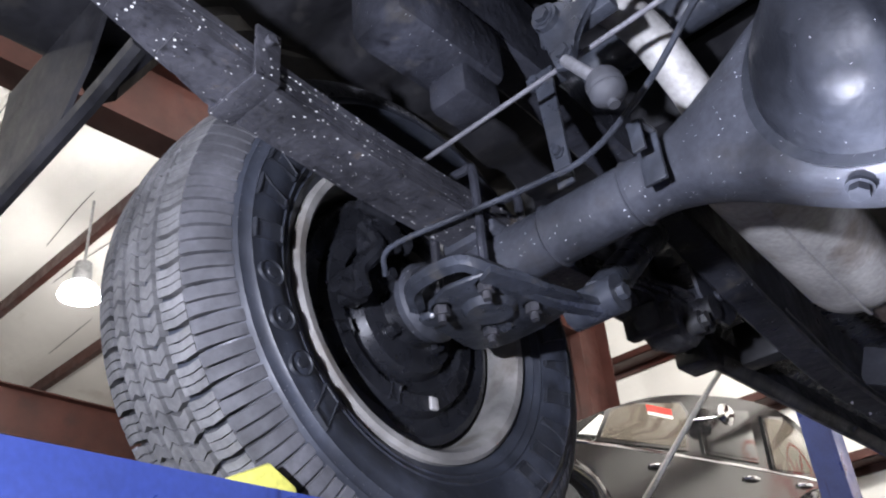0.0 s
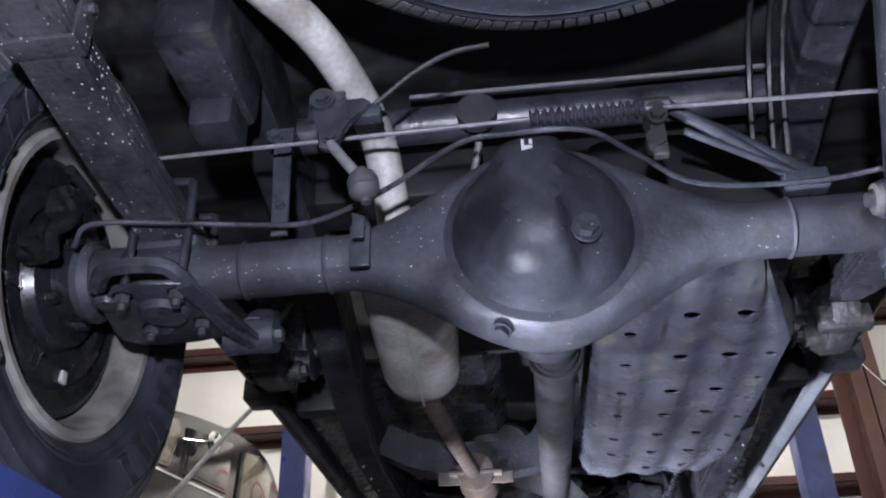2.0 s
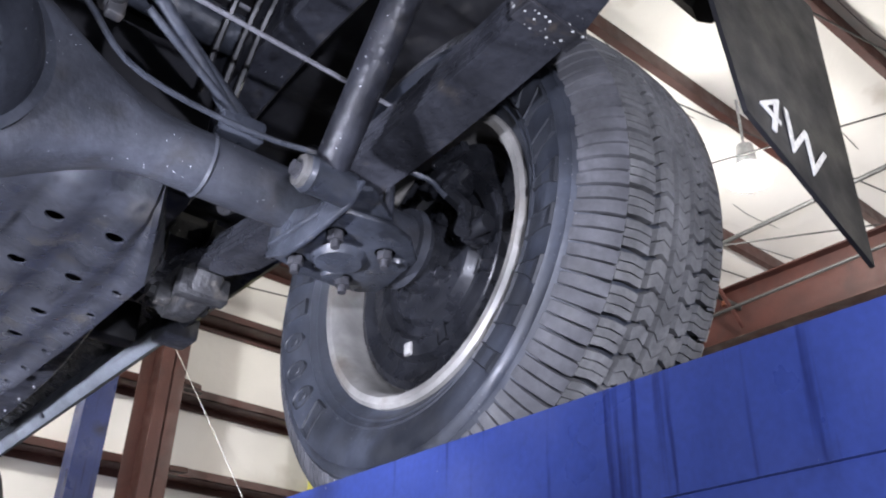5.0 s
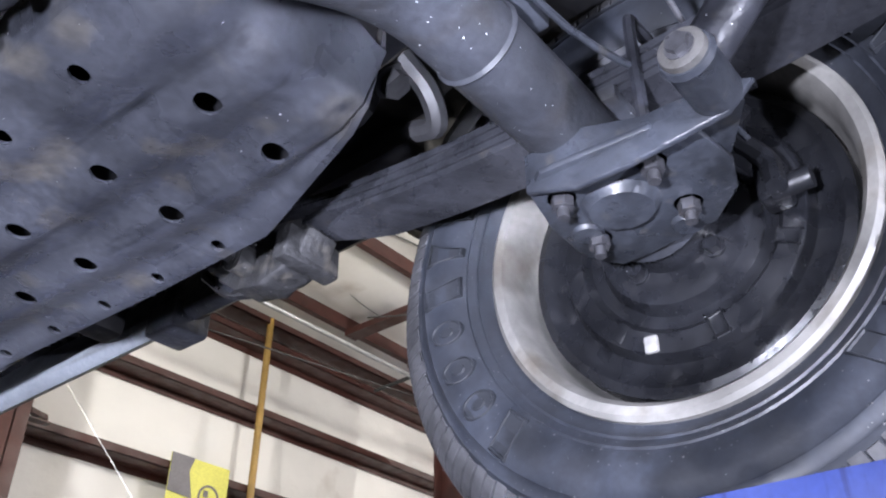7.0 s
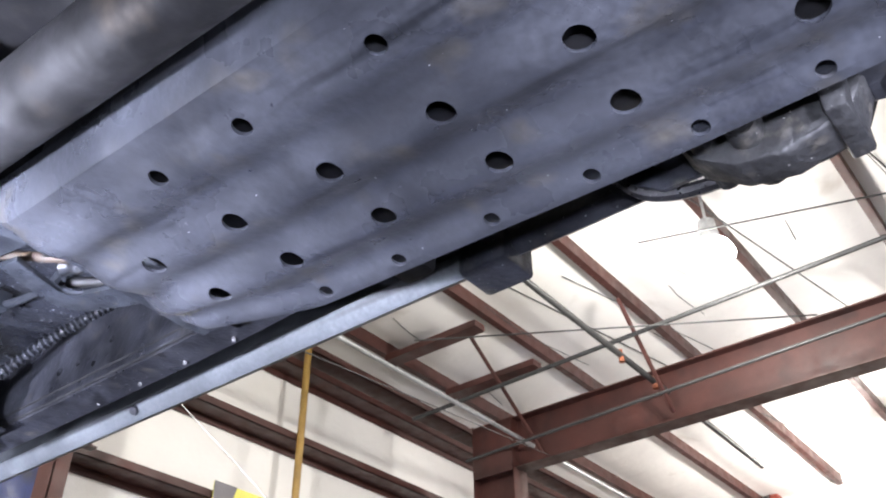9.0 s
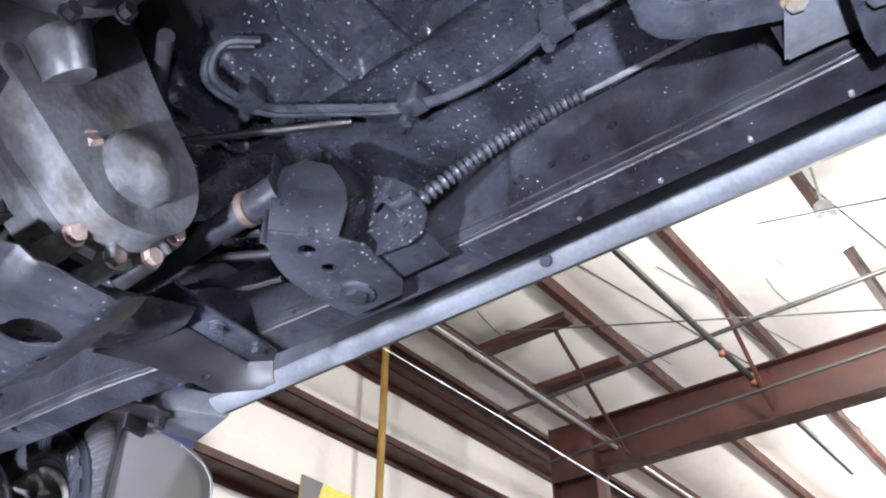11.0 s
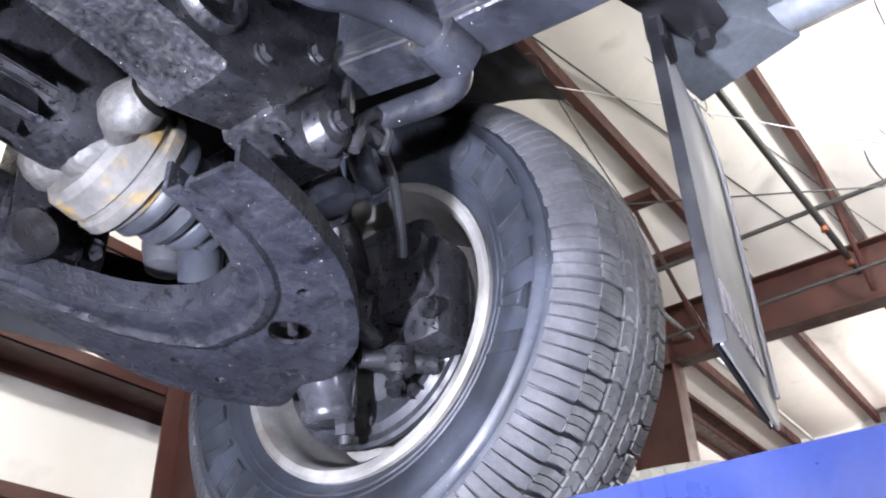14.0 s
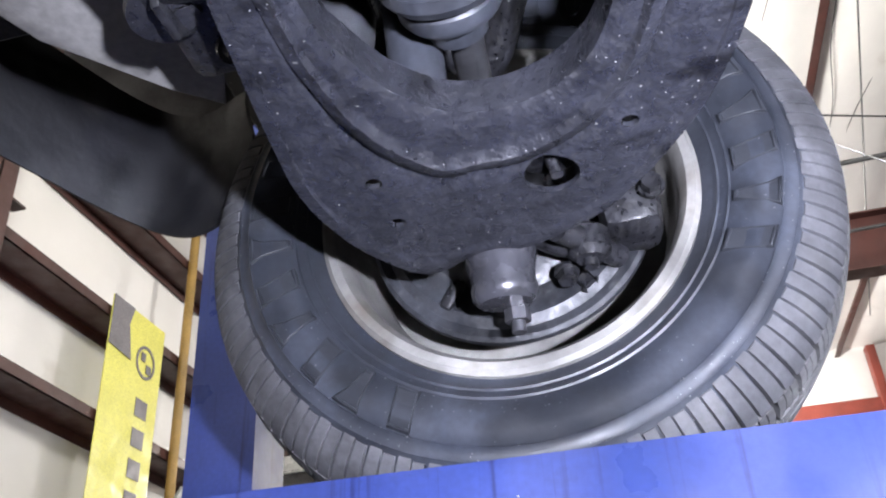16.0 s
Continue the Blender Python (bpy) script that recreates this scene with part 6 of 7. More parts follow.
cast("output_tube", [lathe([(0.10, 0.05), (0.13, 0.075), (0.20, 0.070), (0.24, 0.050)], 28, pose(0, 3.205, 2.235) @ Matrix.Rotation(radians(10), 4, "Y"))], 13, 0.004, "", fd, M_GREASE)
cast("differential_housing", [box(-0.15, 0.10, 3.08, 3.32, 2.18, 2.38, 0.05)], 13, 0.004, "", fd, M_GREASE)
for k in range(6):
    on_truck("casting_rib", M_GREASE, box(-0.14, 0.12, -0.004, 0.004, 0.10, 0.135, 0.002, pose(0, 3.19, 2.25) @ Matrix.Rotation(radians(150 + 15 * k), 4, "X")), parent=fd)
for k in range(8):
    a = radians(150 + 26 * k)
    on_truck("case_bolt", M_BOLT, bolt((0.012, 3.19 + 0.142 * math.cos(a), 2.25 + 0.142 * math.sin(a)), (1, 0, 0), 0.008, 0.010), parent=fd)
cast("joint_clamp", [hose([(0.205, 3.10, 2.175), (0.20, 3.135, 2.165), (0.215, 3.165, 2.158), (0.205, 3.20, 2.155), (0.22, 3.235, 2.158), (0.205, 3.265, 2.168), (0.20, 3.30, 2.19)], 0.02, 12, 4, radii=lambda u: 0.026 + 0.007 * math.sin(16 * u)),
                     box(0.185, 0.225, 3.08, 3.13, 2.17, 2.235, 0.012), lathe([(0.17, 0.03), (0.175, 0.045), (0.205, 0.050), (0.222, 0.048), (0.225, 0.03)], 24, pose(0, 3.205, 2.232) @ Matrix.Rotation(radians(10), 4, "Y"))], 24, 0.005, "corroded grey three-lobed joint casting", fd, M_CAST)
on_truck("joint_collar", M_STAIN, lathe([(0.215, 0.040), (0.217, 0.072), (0.226, 0.081), (0.254, 0.082), (0.257, 0.078), (0.263, 0.078), (0.266, 0.083), (0.279, 0.083), (0.283, 0.075), (0.290, 0.072), (0.293, 0.040)], 32, pose(0, 3.218, 2.222) @ Matrix.Rotation(radians(10), 4, "Y"), closed=True), label="yellow-stained alloy joint collar", parent=fd)
on_truck("front_cross_member", M_GREASE, box(-0.30, 0.235, 3.32, 3.44, 2.07, 2.18, 0.02), box(0.20, 0.33, 3.33, 3.42, 2.10, 2.34, 0.02), label="greasy black front cross member")
fx = on_truck("rear_suspension_beam", M_GREASE, slab([(-0.30, 2.13), (0.12, 2.13), (0.18, 2.10), (0.26, 2.12), (0.31, 2.18), (0.325, 2.30), (0.25, 2.30), (0.18, 2.22), (-0.30, 2.24)], 0.085, Matrix(((1, 0, 0, 0), (0, 0, 1, 2.945), (0, 1, 0, 0), (0, 0, 0, 1))), 0.010), label="streaked black pressed suspension beam under the rails")
for x, z in ((0.22, 2.150), (0.285, 2.20), (0.10, 2.16), (-0.02, 2.19)):
    on_truck("beam_bolt", M_GREASE, bolt((x, 2.944, z), (0, -1, 0), 0.009, 0.007), parent=fx)
on_truck("pivot_bush", M_GREASE, lathe([(2.928, 0.004), (2.929, 0.011), (2.932, 0.012), (2.933, 0.020), (2.930, 0.024), (2.930, 0.034), (2.936, 0.037), (2.945, 0.036), (2.95, 0.01)], 28, pose(0.150, 0, 2.165, 0, 0, 90)), label="round rubber pivot bush", parent=fx)
on_truck("steering_rod", M_GREASE, rod((-0.30, 2.925, 2.265), (0.10, 2.925, 2.265), 0.022, n=18), rod((0.10, 2.925, 2.265), (0.26, 2.96, 2.235), 0.012, n=14), lathe([(-0.02, 0.012), (-0.015, 0.024), (0.015, 0.026), (0.022, 0.012)], 18, pose(0.10, 2.925, 2.265)), label="greasy steering relay rod")
on_truck("line_bracket", M_PLATE, slab([(0.0, 0.0), (0.05, 0.005), (0.06, 0.05), (0.035, 0.085), (0.008, 0.05)], 0.005, pose(0.225, 2.80, 2.235, 90, 0, 0), 0.001), hose([(0.28, 2.78, 2.25), (0.295, 2.74, 2.275), (0.30, 2.66, 2.30), (0.305, 2.55, 2.305), (0.33, 2.35, 2.315)], 0.005, 8), label="small bracket and brake pipe on the rail")
fs = on_truck("front_shock_absorber", M_BOOT, rod((0.415, 3.255, 2.06), (0.385, 3.27, 2.40), 0.027, n=22), rod((0.385, 3.27, 2.40), (0.38, 3.27, 2.55), 0.036, n=22), label="dark front shock absorber")
on_truck("rubber_bump_stop", M_RUBBER, lathe([(0, 0.03), (0.02, 0.036), (0.05, 0.034), (0.08, 0.026), (0.085, 0.01)], 24, pose(0.41, 3.335, 2.235, 0, 90, 0)), label="round rubber bump stop")
on_truck("front_rail_bracket", M_GREASE, box(0.36, 0.45, 3.30, 3.40, 2.235, 2.36, 0.015), label="greasy rail bracket")
on_truck("front_rail_bracket", M_GREASE, box(0.34, 0.44, 3.05, 3.15, 2.25, 2.40, 0.015), label="greasy rail bracket")
on_truck("upper_arm", M_GREASE, hose([(0.42, 3.12, 2.33), (0.52, 3.17, 2.32), (0.60, 3.22, 2.29), (0.52, 3.29, 2.32), (0.42, 3.33, 2.33)], 0.022, 10), label="black upper control arm")
# anti-roll bar
on_truck("anti_roll_bar", M_FRAME, hose([(-0.35, 2.87, 2.16), (-0.10, 2.862, 2.152), (0.035, 2.861, 2.15), (0.118, 2.861, 2.150), (0.19, 2.862, 2.157), (0.235, 2.848, 2.172), (0.30, 2.834, 2.186), (0.346, 2.826, 2.188), (0.374, 2.832, 2.176), (0.388, 2.860, 2.172), (0.385, 2.92, 2.178), (0.383, 2.962, 2.181),
                                        (0.405, 2.995, 2.180), (0.445, 3.016, 2.176), (0.470, 3.026, 2.172)], 0.0155, 14, 5), label="thick black anti-roll bar with bends")
on_truck("bar_clamp", M_FRAME, rod((0.325, 2.829, 2.189), (0.372, 2.826, 2.189), 0.027, n=20), box(0.325, 0.372, 2.80, 2.855, 2.195, 2.29, 0.010), bolt((0.348, 2.865, 2.215), (0, 0, -1), 0.010, 0.010), bolt((0.348, 2.792, 2.215), (0, 0, -1), 0.010, 0.010), label="clamp of the anti-roll bar")
on_truck("drop_link", M_PLATE, lathe([(-0.018, 0.010), (-0.018, 0.026), (-0.006, 0.031), (0.010, 0.029), (0.018, 0.018), (0.019, 0.003)], 24, pose(0.414, 3.044, 2.137, 0, 65, -30)), rod((0.425, 3.035, 2.145), (0.468, 3.026, 2.176), 0.011), bolt((0.470, 3.026, 2.172), (0.6, 0.2, -0.4), 0.013, 0.010), label="dark link joint of the anti-roll bar")
foot = on_truck("rail_foot", M_GREASE, slab([(-0.085, 0.13), (0.075, 0.13), (0.070, 0.02), (0.055, -0.045), (0.010, -0.060), (-0.045, -0.045), (-0.075, 0.03)], 0.075, pose(0.295, 3.035, 2.155, 90, 0, 0), 0.010), label="streaked black suspension foot below the rail")
on_truck("foot_boss", M_GREASE, lathe([(2.936, 0.004), (2.938, 0.012), (2.942, 0.024), (2.948, 0.027), (2.962, 0.030)], 24, pose(0.315, 0, 2.128, 0, 0, 90)), bolt((0.315, 2.937, 2.128), (0, -1, 0), 0.010, 0.008), parent=foot)
for x in (0.235, 0.258, 0.345):
    on_truck("foot_rib", M_GREASE, hose([(x, 2.960, 2.115), (x - 0.003, 2.955, 2.17), (x, 2.958, 2.26)], 0.006, 8, 3), parent=foot)
on_truck("hook_pipe", M_DARK, hose([(0.345, 2.945, 2.115), (0.350, 2.938, 2.150), (0.368, 2.935, 2.172), (0.392, 2.940, 2.165), (0.395, 2.95, 2.145)], 0.007, 8), hose([(0.352, 2.955, 2.13), (0.362, 2.945, 2.148), (0.38, 2.945, 2.150)], 0.010, 8), parent=foot)
# front right sill end, mud flaps and wheel-arch liner
on_truck("sill_bracket", M_DARK, slab([(0.40, 2.735), (0.50, 2.70), (0.595, 2.668), (0.618, 2.645), (0.605, 2.615), (0.565, 2.615), (0.40, 2.705)], 0.006, pose(0, 0, 2.30), 0.001), bolt((0.605, 2.645, 2.30), (0, 0, -1), 0.010, 0.018), label="bent bracket with a long bolt")


def flap(name, mat, x0, x1, z0, z1, y, lean, label, r=0.09):
    """Mud flap with one rounded upper corner, a turned rim, hanging from z1."""
    out = [(x0, z0)] + [(x1 - 0.02, z0), (x1, z0 + 0.03)]
    for i in range(7):
        a = radians(90 * i / 6)
        out.append((x1 - r + r * math.cos(a), z1 - r + r * math.sin(a)))
    out += [(x0, z1)]
    m = Matrix.Translation((0, y, 0)) @ Matrix.Rotation(radians(lean), 4, "X")
    mm = Matrix.Translation((0, 0, z1)) @ Matrix(((1, 0, 0, 0), (0, 0, 1, 0), (0, 1, 0, -z1), (0, 0, 0, 1)))
    return on_truck(name, mat, slab(out, 0.0035, m @ mm, 0.001), label=label)


fl = flap("front_mud_flap", M_FLAP, 0.547, 0.812, 1.89, 2.30, 2.70, 0, "stiff grey mud flap with embossed plain bars")
on_truck("flap_rim", M_FLAP, hose([(0.804, 2.697, 1.93), (0.806, 2.697, 2.20), (0.78, 2.697, 2.272), (0.70, 2.697, 2.294)], 0.003, 8, 5), parent=fl)
for k in range(6):
    on_truck("embossed_bar", M_GREY, slab([(-0.011, -0.019), (0.011, -0.019), (0.013, 0.019), (-0.009, 0.019), (-0.009, -0.012), (-0.004, -0.012), (-0.003, 0.013), (0.007, 0.013), (0.005, -0.013), (-0.011, -0.013)][:4], 0.004, pose(0.597 + 0.030 * k, 2.701, 1.958, 90, 0, 0), 0.001), parent=fl)
on_truck("flap_stay", M_DARK, box(0.545, 0.60, 2.690, 2.712, 2.27, 2.33, 0.004), parent=fl)
# Thin black sheet over the front face of the grey flap.
on_truck("flap_back", M_DARK, slab([(0.549, 1.892), (0.79, 1.892), (0.81, 1.92), (0.81, 2.21), (0.785, 2.27), (0.72, 2.298), (0.549, 2.298)], 0.003, Matrix(((1, 0, 0, 0), (0, 0, 1, 2.7075), (0, 1, 0, 0), (0, 0, 0, 1)))), label="black front face of the flap", parent=fl)
# Dark strip standing in for shade on the flap's side edge.
on_truck("flap_edge", M_DARK, box(0.5450, 0.5472, 2.6955, 2.7095, 1.892, 2.30, 0.0008), label="dark strip put on as shade along the flap edge", parent=fl)
turn = Matrix.Translation((0.68, 2.70, 0)) @ Matrix.Rotation(radians(8), 4, "Z") @ Matrix.Translation((-0.68, -2.70, 0))
for piece in [fl, *fl.children]:
    piece.data.transform(turn)
rf = on_truck("rear_mud_flap", M_DARK, slab([(0.66, 2.42), (0.692, 2.258), (0.723, 2.12), (0.95, 2.01), (0.95, 2.42)], 0.006, Matrix(((1, 0, 0, 0), (0, 0, 1, -0.506), (0, 1, 0, 0), (0, 0, 0, 1)))), label="black rubber mud flap with white print")
txt = bpy.data.curves.new("print", "FONT")
txt.body, txt.size, txt.extrude = "4W", 0.085, 0.0008
tob = new("print", txt)
bpy.context.view_layer.update()
print_mesh = bpy.data.meshes.new_from_object(tob.evaluated_get(bpy.context.evaluated_depsgraph_get()))
bpy.data.objects.remove(tob)
print_mesh.materials.append(M_WEIGHT)
pr = child("white_print", print_mesh, truck, "white printed characters on the flap")
pr.matrix_parent_inverse = Matrix.Translation(truck.location).inverted()
pr.matrix_basis = pose(0.742, -0.508, 2.125, 90, 20, 0)
on_truck("rear_mud_flap", M_DARK, slab([(-0.95, 2.22), (-0.76, 2.225), (-0.70, 2.30), (-0.66, 2.42), (-0.95, 2.42)], 0.006, Matrix(((1, 0, 0, 0), (0, 0, 1, -0.506), (0, 1, 0, 0), (0, 0, 0, 1)))), hose([(-0.58, -0.50, 2.25), (-0.72, -0.50, 2.23), (-0.93, -0.505, 2.20)], 0.012, 8), label="black rubber mud flap with a stay")


def liner(bm):
    rows = []
    for i in range(13):
        a = radians(32 + 95 * i / 12)
        rows.append([(0.46 + 0.40 * j / 8, WB + 0.455 * math.cos(a), FZ + 0.05 + 0.455 * math.sin(a)) for j in range(9)])
    sheet(rows, 0.005)(bm)


on_truck("wheel_arch_liner", M_DARK, liner, label="black plastic wheel arch liner")


def valance(bm):
    """Dished plastic shield under the bumper, its free end rounded."""
    low = smooth_line([(-0.6, 4.00, 2.290), (0.10, 3.95, 2.285), (0.40, 3.90, 2.275), (0.626, 3.816, 2.262), (0.725, 3.745, 2.240), (0.722, 3.66, 2.204), (0.690, 3.575, 2.205)], 6)
    rows = []
    for p in low:
        row = []
        for k in range(11):
            u = k / 10
            bulge = 0.018 * math.sin(math.pi * min(1, u * 1.15)) + 0.006 * math.exp(-((u - 0.55) / 0.06) ** 2)
            row.append(p + Vector((-0.35 * bulge, -bulge, 0.21 * u - 0.004 * math.sin(math.pi * u))))
        rows.append(row)
    sheet(rows, -0.006)(bm)


on_truck("front_valance", M_DARK, valance, label="black plastic front valance under the bumper")
on_truck("splash_shield", M_SHIELD, slab([(-0.35, 3.40), (0.29, 3.42), (0.40, 3.455), (0.447, 3.475), (0.41, 3.515), (0.31, 3.60), (0.20, 3.64), (-0.35, 3.66)], 0.006, pose(0, 0, 2.172), 0.002), label="dirty grey splash shield")
on_truck("pivot_bracket", M_GREASE, slab([(-0.05, 0.12), (0.05, 0.12), (0.04, 0.01), (0.015, -0.02), (-0.02, -0.02), (-0.04, 0.01)], 0.008, pose(0.235, 3.318, 2.075, 90, 0, 0), 0.002), bolt((0.215, 3.305, 2.085), (0, -1, 0), 0.015, 0.014), label="greasy pivot bracket of the lower arm")
on_truck("pivot_bracket", M_GREASE, slab([(-0.05, 0.12), (0.05, 0.12), (0.04, 0.01), (0.015, -0.02), (-0.02, -0.02), (-0.04, 0.01)], 0.008, pose(0.225, 3.41, 2.075, 90, 0, 0), 0.002), label="greasy pivot bracket of the lower arm")
on_truck("cam_bolt", M_GREASE, lathe([(-0.004, 0.004), (-0.004, 0.034), (0.0, 0.038), (0.008, 0.038), (0.010, 0.004)], 28, pose(0.231, 3.409, 2.088, 0, 70, -60)), bolt((0.233, 3.405, 2.082), (0.2, -0.45, -0.85), 0.013, 0.012), label="greasy cam bolt with a round washer")
lug = cast("member_lug", [box(0.14, 0.32, 3.33, 3.43, 2.08, 2.15, 0.015)], 20, 0.003, "greasy lug of the front cross member", None, M_GREASE)
for q in ((0.17, 3.328, 2.12), (0.25, 3.328, 2.11), (0.30, 3.328, 2.13), (0.21, 3.40, 2.078), (0.28, 3.38, 2.078)):
    on_truck("member_bolt", M_GREASE, bolt(q, (0, -0.6, -0.8), 0.011, 0.010), parent=lug)
for k in range(5):
    on_truck("member_rib", M_GREASE, hose([(0.16 + 0.03 * k, 3.322, 2.085), (0.158 + 0.03 * k, 3.318, 2.12), (0.16 + 0.03 * k, 3.325, 2.155)], 0.007, 8, 3), parent=lug)
on_truck("inner_wing", M_DARK, box(0.44, 0.46, 2.68, 3.7, 2.44, 2.75))
on_truck("inner_wing", M_DARK, box(-0.46, -0.44, 2.68, 3.7, 2.44, 2.75))
on_truck("engine_bay_panel", M_DARK, box(-0.435, 0.435, 2.9, 3.8, 2.6, 2.65))

on_truck("sill_end", M_ROCK, slab([(0.700, 2.56), (0.625, 2.60), (0.578, 2.655), (0.585, 2.705), (0.66, 2.712), (0.735, 2.70)], 0.05, pose(0, 0, 2.312), 0.006), label="grey end of the sill")
# cab, bonnet and wings above the chassis
side = Matrix(((0, 0, 1, -0.80), (1, 0, 0, 0), (0, 1, 0, 0), (0, 0, 0, 1)))
cab = on_truck("cab", M_DARK, slab([(0.97, 2.52), (2.66, 2.52), (2.68, 2.98), (2.60, 3.02), (2.22, 3.48), (2.05, 3.52), (1.25, 3.52), (1.10, 3.46), (0.97, 3.02)], 1.60, side, 0.03), label="dark painted cab")
for s in (1, -1):
    x = s * 0.80
    door = on_truck("cab_door", M_DARK, slab([(1.15, 2.54), (2.50, 2.54), (2.52, 2.98), (1.12, 2.98)], 0.02, Matrix(((0, 0, s, x), (1, 0, 0, 0), (0, 1, 0, 0), (0, 0, 0, 1))), 0.006), parent=cab)
    on_truck("door_glass", M_GLASS, slab([(1.18, 3.03), (2.46, 3.03), (2.15, 3.43), (1.26, 3.43)], 0.006, Matrix(((0, 0, s, x), (1, 0, 0, 0), (0, 1, 0, 0), (0, 0, 0, 1)))), parent=cab)
    on_truck("front_wing", M_DARK, slab([(2.72, 2.76), *[(WB - 0.50 * math.cos(radians(25 + 13 * k)), 2.16 + 0.52 * math.sin(radians(25 + 13 * k))) for k in range(4, 11)], (3.98, 2.62), (4.0, 2.80), (2.72, 2.86)], 0.03, Matrix(((0, 0, s, s * 0.78), (1, 0, 0, 0), (0, 1, 0, 0), (0, 0, 0, 1))), 0.006), label="dark front wing")
on_truck("windscreen", M_GLASS, slab([(-0.68, 0.03), (0.68, 0.03), (0.60, 0.50), (-0.60, 0.50)], 0.006, pose(0, 2.615, 3.02, 129, 0, 0)), parent=cab)
on_truck("bonnet", M_DARK, slab([(2.68, 2.80), (3.95, 2.80), (4.0, 2.88), (3.85, 2.95), (2.68, 3.02)], 1.56, Matrix(((0, 0, 1, -0.78), (1, 0, 0, 0), (0, 1, 0, 0), (0, 0, 0, 1))), 0.03), label="dark bonnet")

# ---- black car on the next lift, sign, ropes ----
car = thing("black_car", "glossy black vintage rounded car raised on the next lift", "car", (-3.2, 4.5, 2.42))
CAR = Matrix(((0.2298, 0, 0.9732, -2.59), (0.9732, 0, -0.2298, 3.31), (0, 1, 0, 0), (0, 0, 0, 1)))


def car_shell(outline, widths, name, label):
    """Side outline carried across the width; widths: (inset of the outline, depth) from the near side to the middle."""
    cx = sum(p[0] for p in outline) / len(outline)
    cz = min(p[1] for p in outline)

    def make(bm):
        rows = []
        for k, d in widths:
            rows.append([bm.verts.new(CAR @ Vector((cx + (x - cx) * k, cz + (z - cz) * k, d))) for x, z in outline])
        for p, q in zip(rows, rows[1:]):
            bridge(bm, p, q)
        bm.faces.new(rows[0])
        bm.faces.new(rows[-1][::-1])
    return part(name, mesh(make), M_BODY, car, label)


def curve_2d(pts, k=5):
    return [(p.x, p.y) for p in smooth_line([(x, z, 0) for x, z in pts], k)]


lower = curve_2d([(-0.95, 2.62), (-1.0, 2.9), (-0.75, 3.1), (-0.3, 3.17), (0.6, 3.20), (1.6, 3.19), (2.3, 3.16), (2.75, 3.05), (3.0, 2.85), (3.05, 2.62)]) + [(2.6, 2.5), (-0.5, 2.5)]
car_shell(lower, ((0.98, 0.02), (1.0, -0.03), (1.0, -0.7), (0.98, -1.35), (0.94, -1.42)), "body", "glossy black rounded body")
roof = curve_2d([(-0.32, 3.14), (-0.12, 3.25), (0.03, 3.31), (0.3, 3.43), (0.69, 3.57), (1.13, 3.66), (1.72, 3.71), (2.13, 3.65), (2.36, 3.45), (2.42, 3.2), (2.42, 3.12)])
car_shell(roof, ((0.99, -0.02), (1.0, -0.05), (1.02, -0.7), (1.0, -1.32), (0.97, -1.38)), "cabin", "rounded black roof")


def car_window(name, pts, mat, label):
    """Glass with a thin dark frame, set on the side of the cabin."""
    cx, cz = sum(p[0] for p in pts) / len(pts), sum(p[1] for p in pts) / len(pts)
    part("window_frame", mesh(slab([(cx + (x - cx) * 1.10, cz + (z - cz) * 1.12) for x, z in pts], 0.020, CAR @ pose(0, 0, -0.022), 0.004)), M_BODY, car)
    part(name, mesh(slab(pts, 0.004, CAR @ pose(0, 0, 0.0005), 0.001)), mat, car, label)


car_window("side_window", [(0.19, 3.23), (0.32, 3.42), (0.57, 3.50), (0.95, 3.56), (0.99, 3.50), (0.92, 3.26)], M_GLASS, "side window glass showing the tan cabin")
car_window("quarter_window", [(0.02, 3.23), (0.16, 3.24), (0.25, 3.37), (0.22, 3.375)], M_WEIGHT, "small bright quarter light")
car_window("door_window", [(1.12, 3.26), (1.13, 3.54), (1.62, 3.59), (1.60, 3.26)], M_BODY, "dark door window")
car_window("rear_window", [(1.77, 3.22), (1.80, 3.58), (2.01, 3.60), (2.20, 3.50), (2.16, 3.23)], M_GLASS, "rear side window glass")
part("sticker", mesh(box(0.63, 0.85, 3.455, 3.50, 0.006, 0.008, 0, CAR)), M_REDINK, car, "small red sticker on the glass")
part("sticker_strip", mesh(box(0.63, 0.85, 3.435, 3.455, 0.006, 0.008, 0, CAR)), M_WEIGHT, car, "white strip of the sticker")
part("mirror", mesh(lathe([(0, 0.02), (0.01, 0.070), (0.025, 0.075), (0.05, 0.05), (0.055, 0.01)], 24, CAR @ pose(1.23, 3.48, 0.10, 0, -90, 0)), rod(CAR @ Vector((1.23, 3.48, 0.08)), CAR @ Vector((1.08, 3.47, -0.02)), 0.010)), M_CHROME, car, "round chrome mirror")
part("waist_trim", mesh(hose([CAR @ Vector(p) for p in ((-0.7, 3.09, 0.0), (-0.2, 3.165, 0.02), (0.83, 3.19, 0.02), (1.6, 3.185, 0.02), (2.25, 3.165, 0.02), (2.7, 3.05, 0.0))], 0.011, 8)), M_CHROME, car, "chrome waist strip")
for u in (0.60, 1.45, 2.0):
    part("door_handle", mesh(hose([CAR @ Vector((u + du, 3.08 + 0.02 * u, w)) for du, w in ((-0.06, 0.02), (-0.03, 0.05), (0.04, 0.05), (0.07, 0.02))], 0.013, 8)), M_CHROME, car, "chrome door fitting")
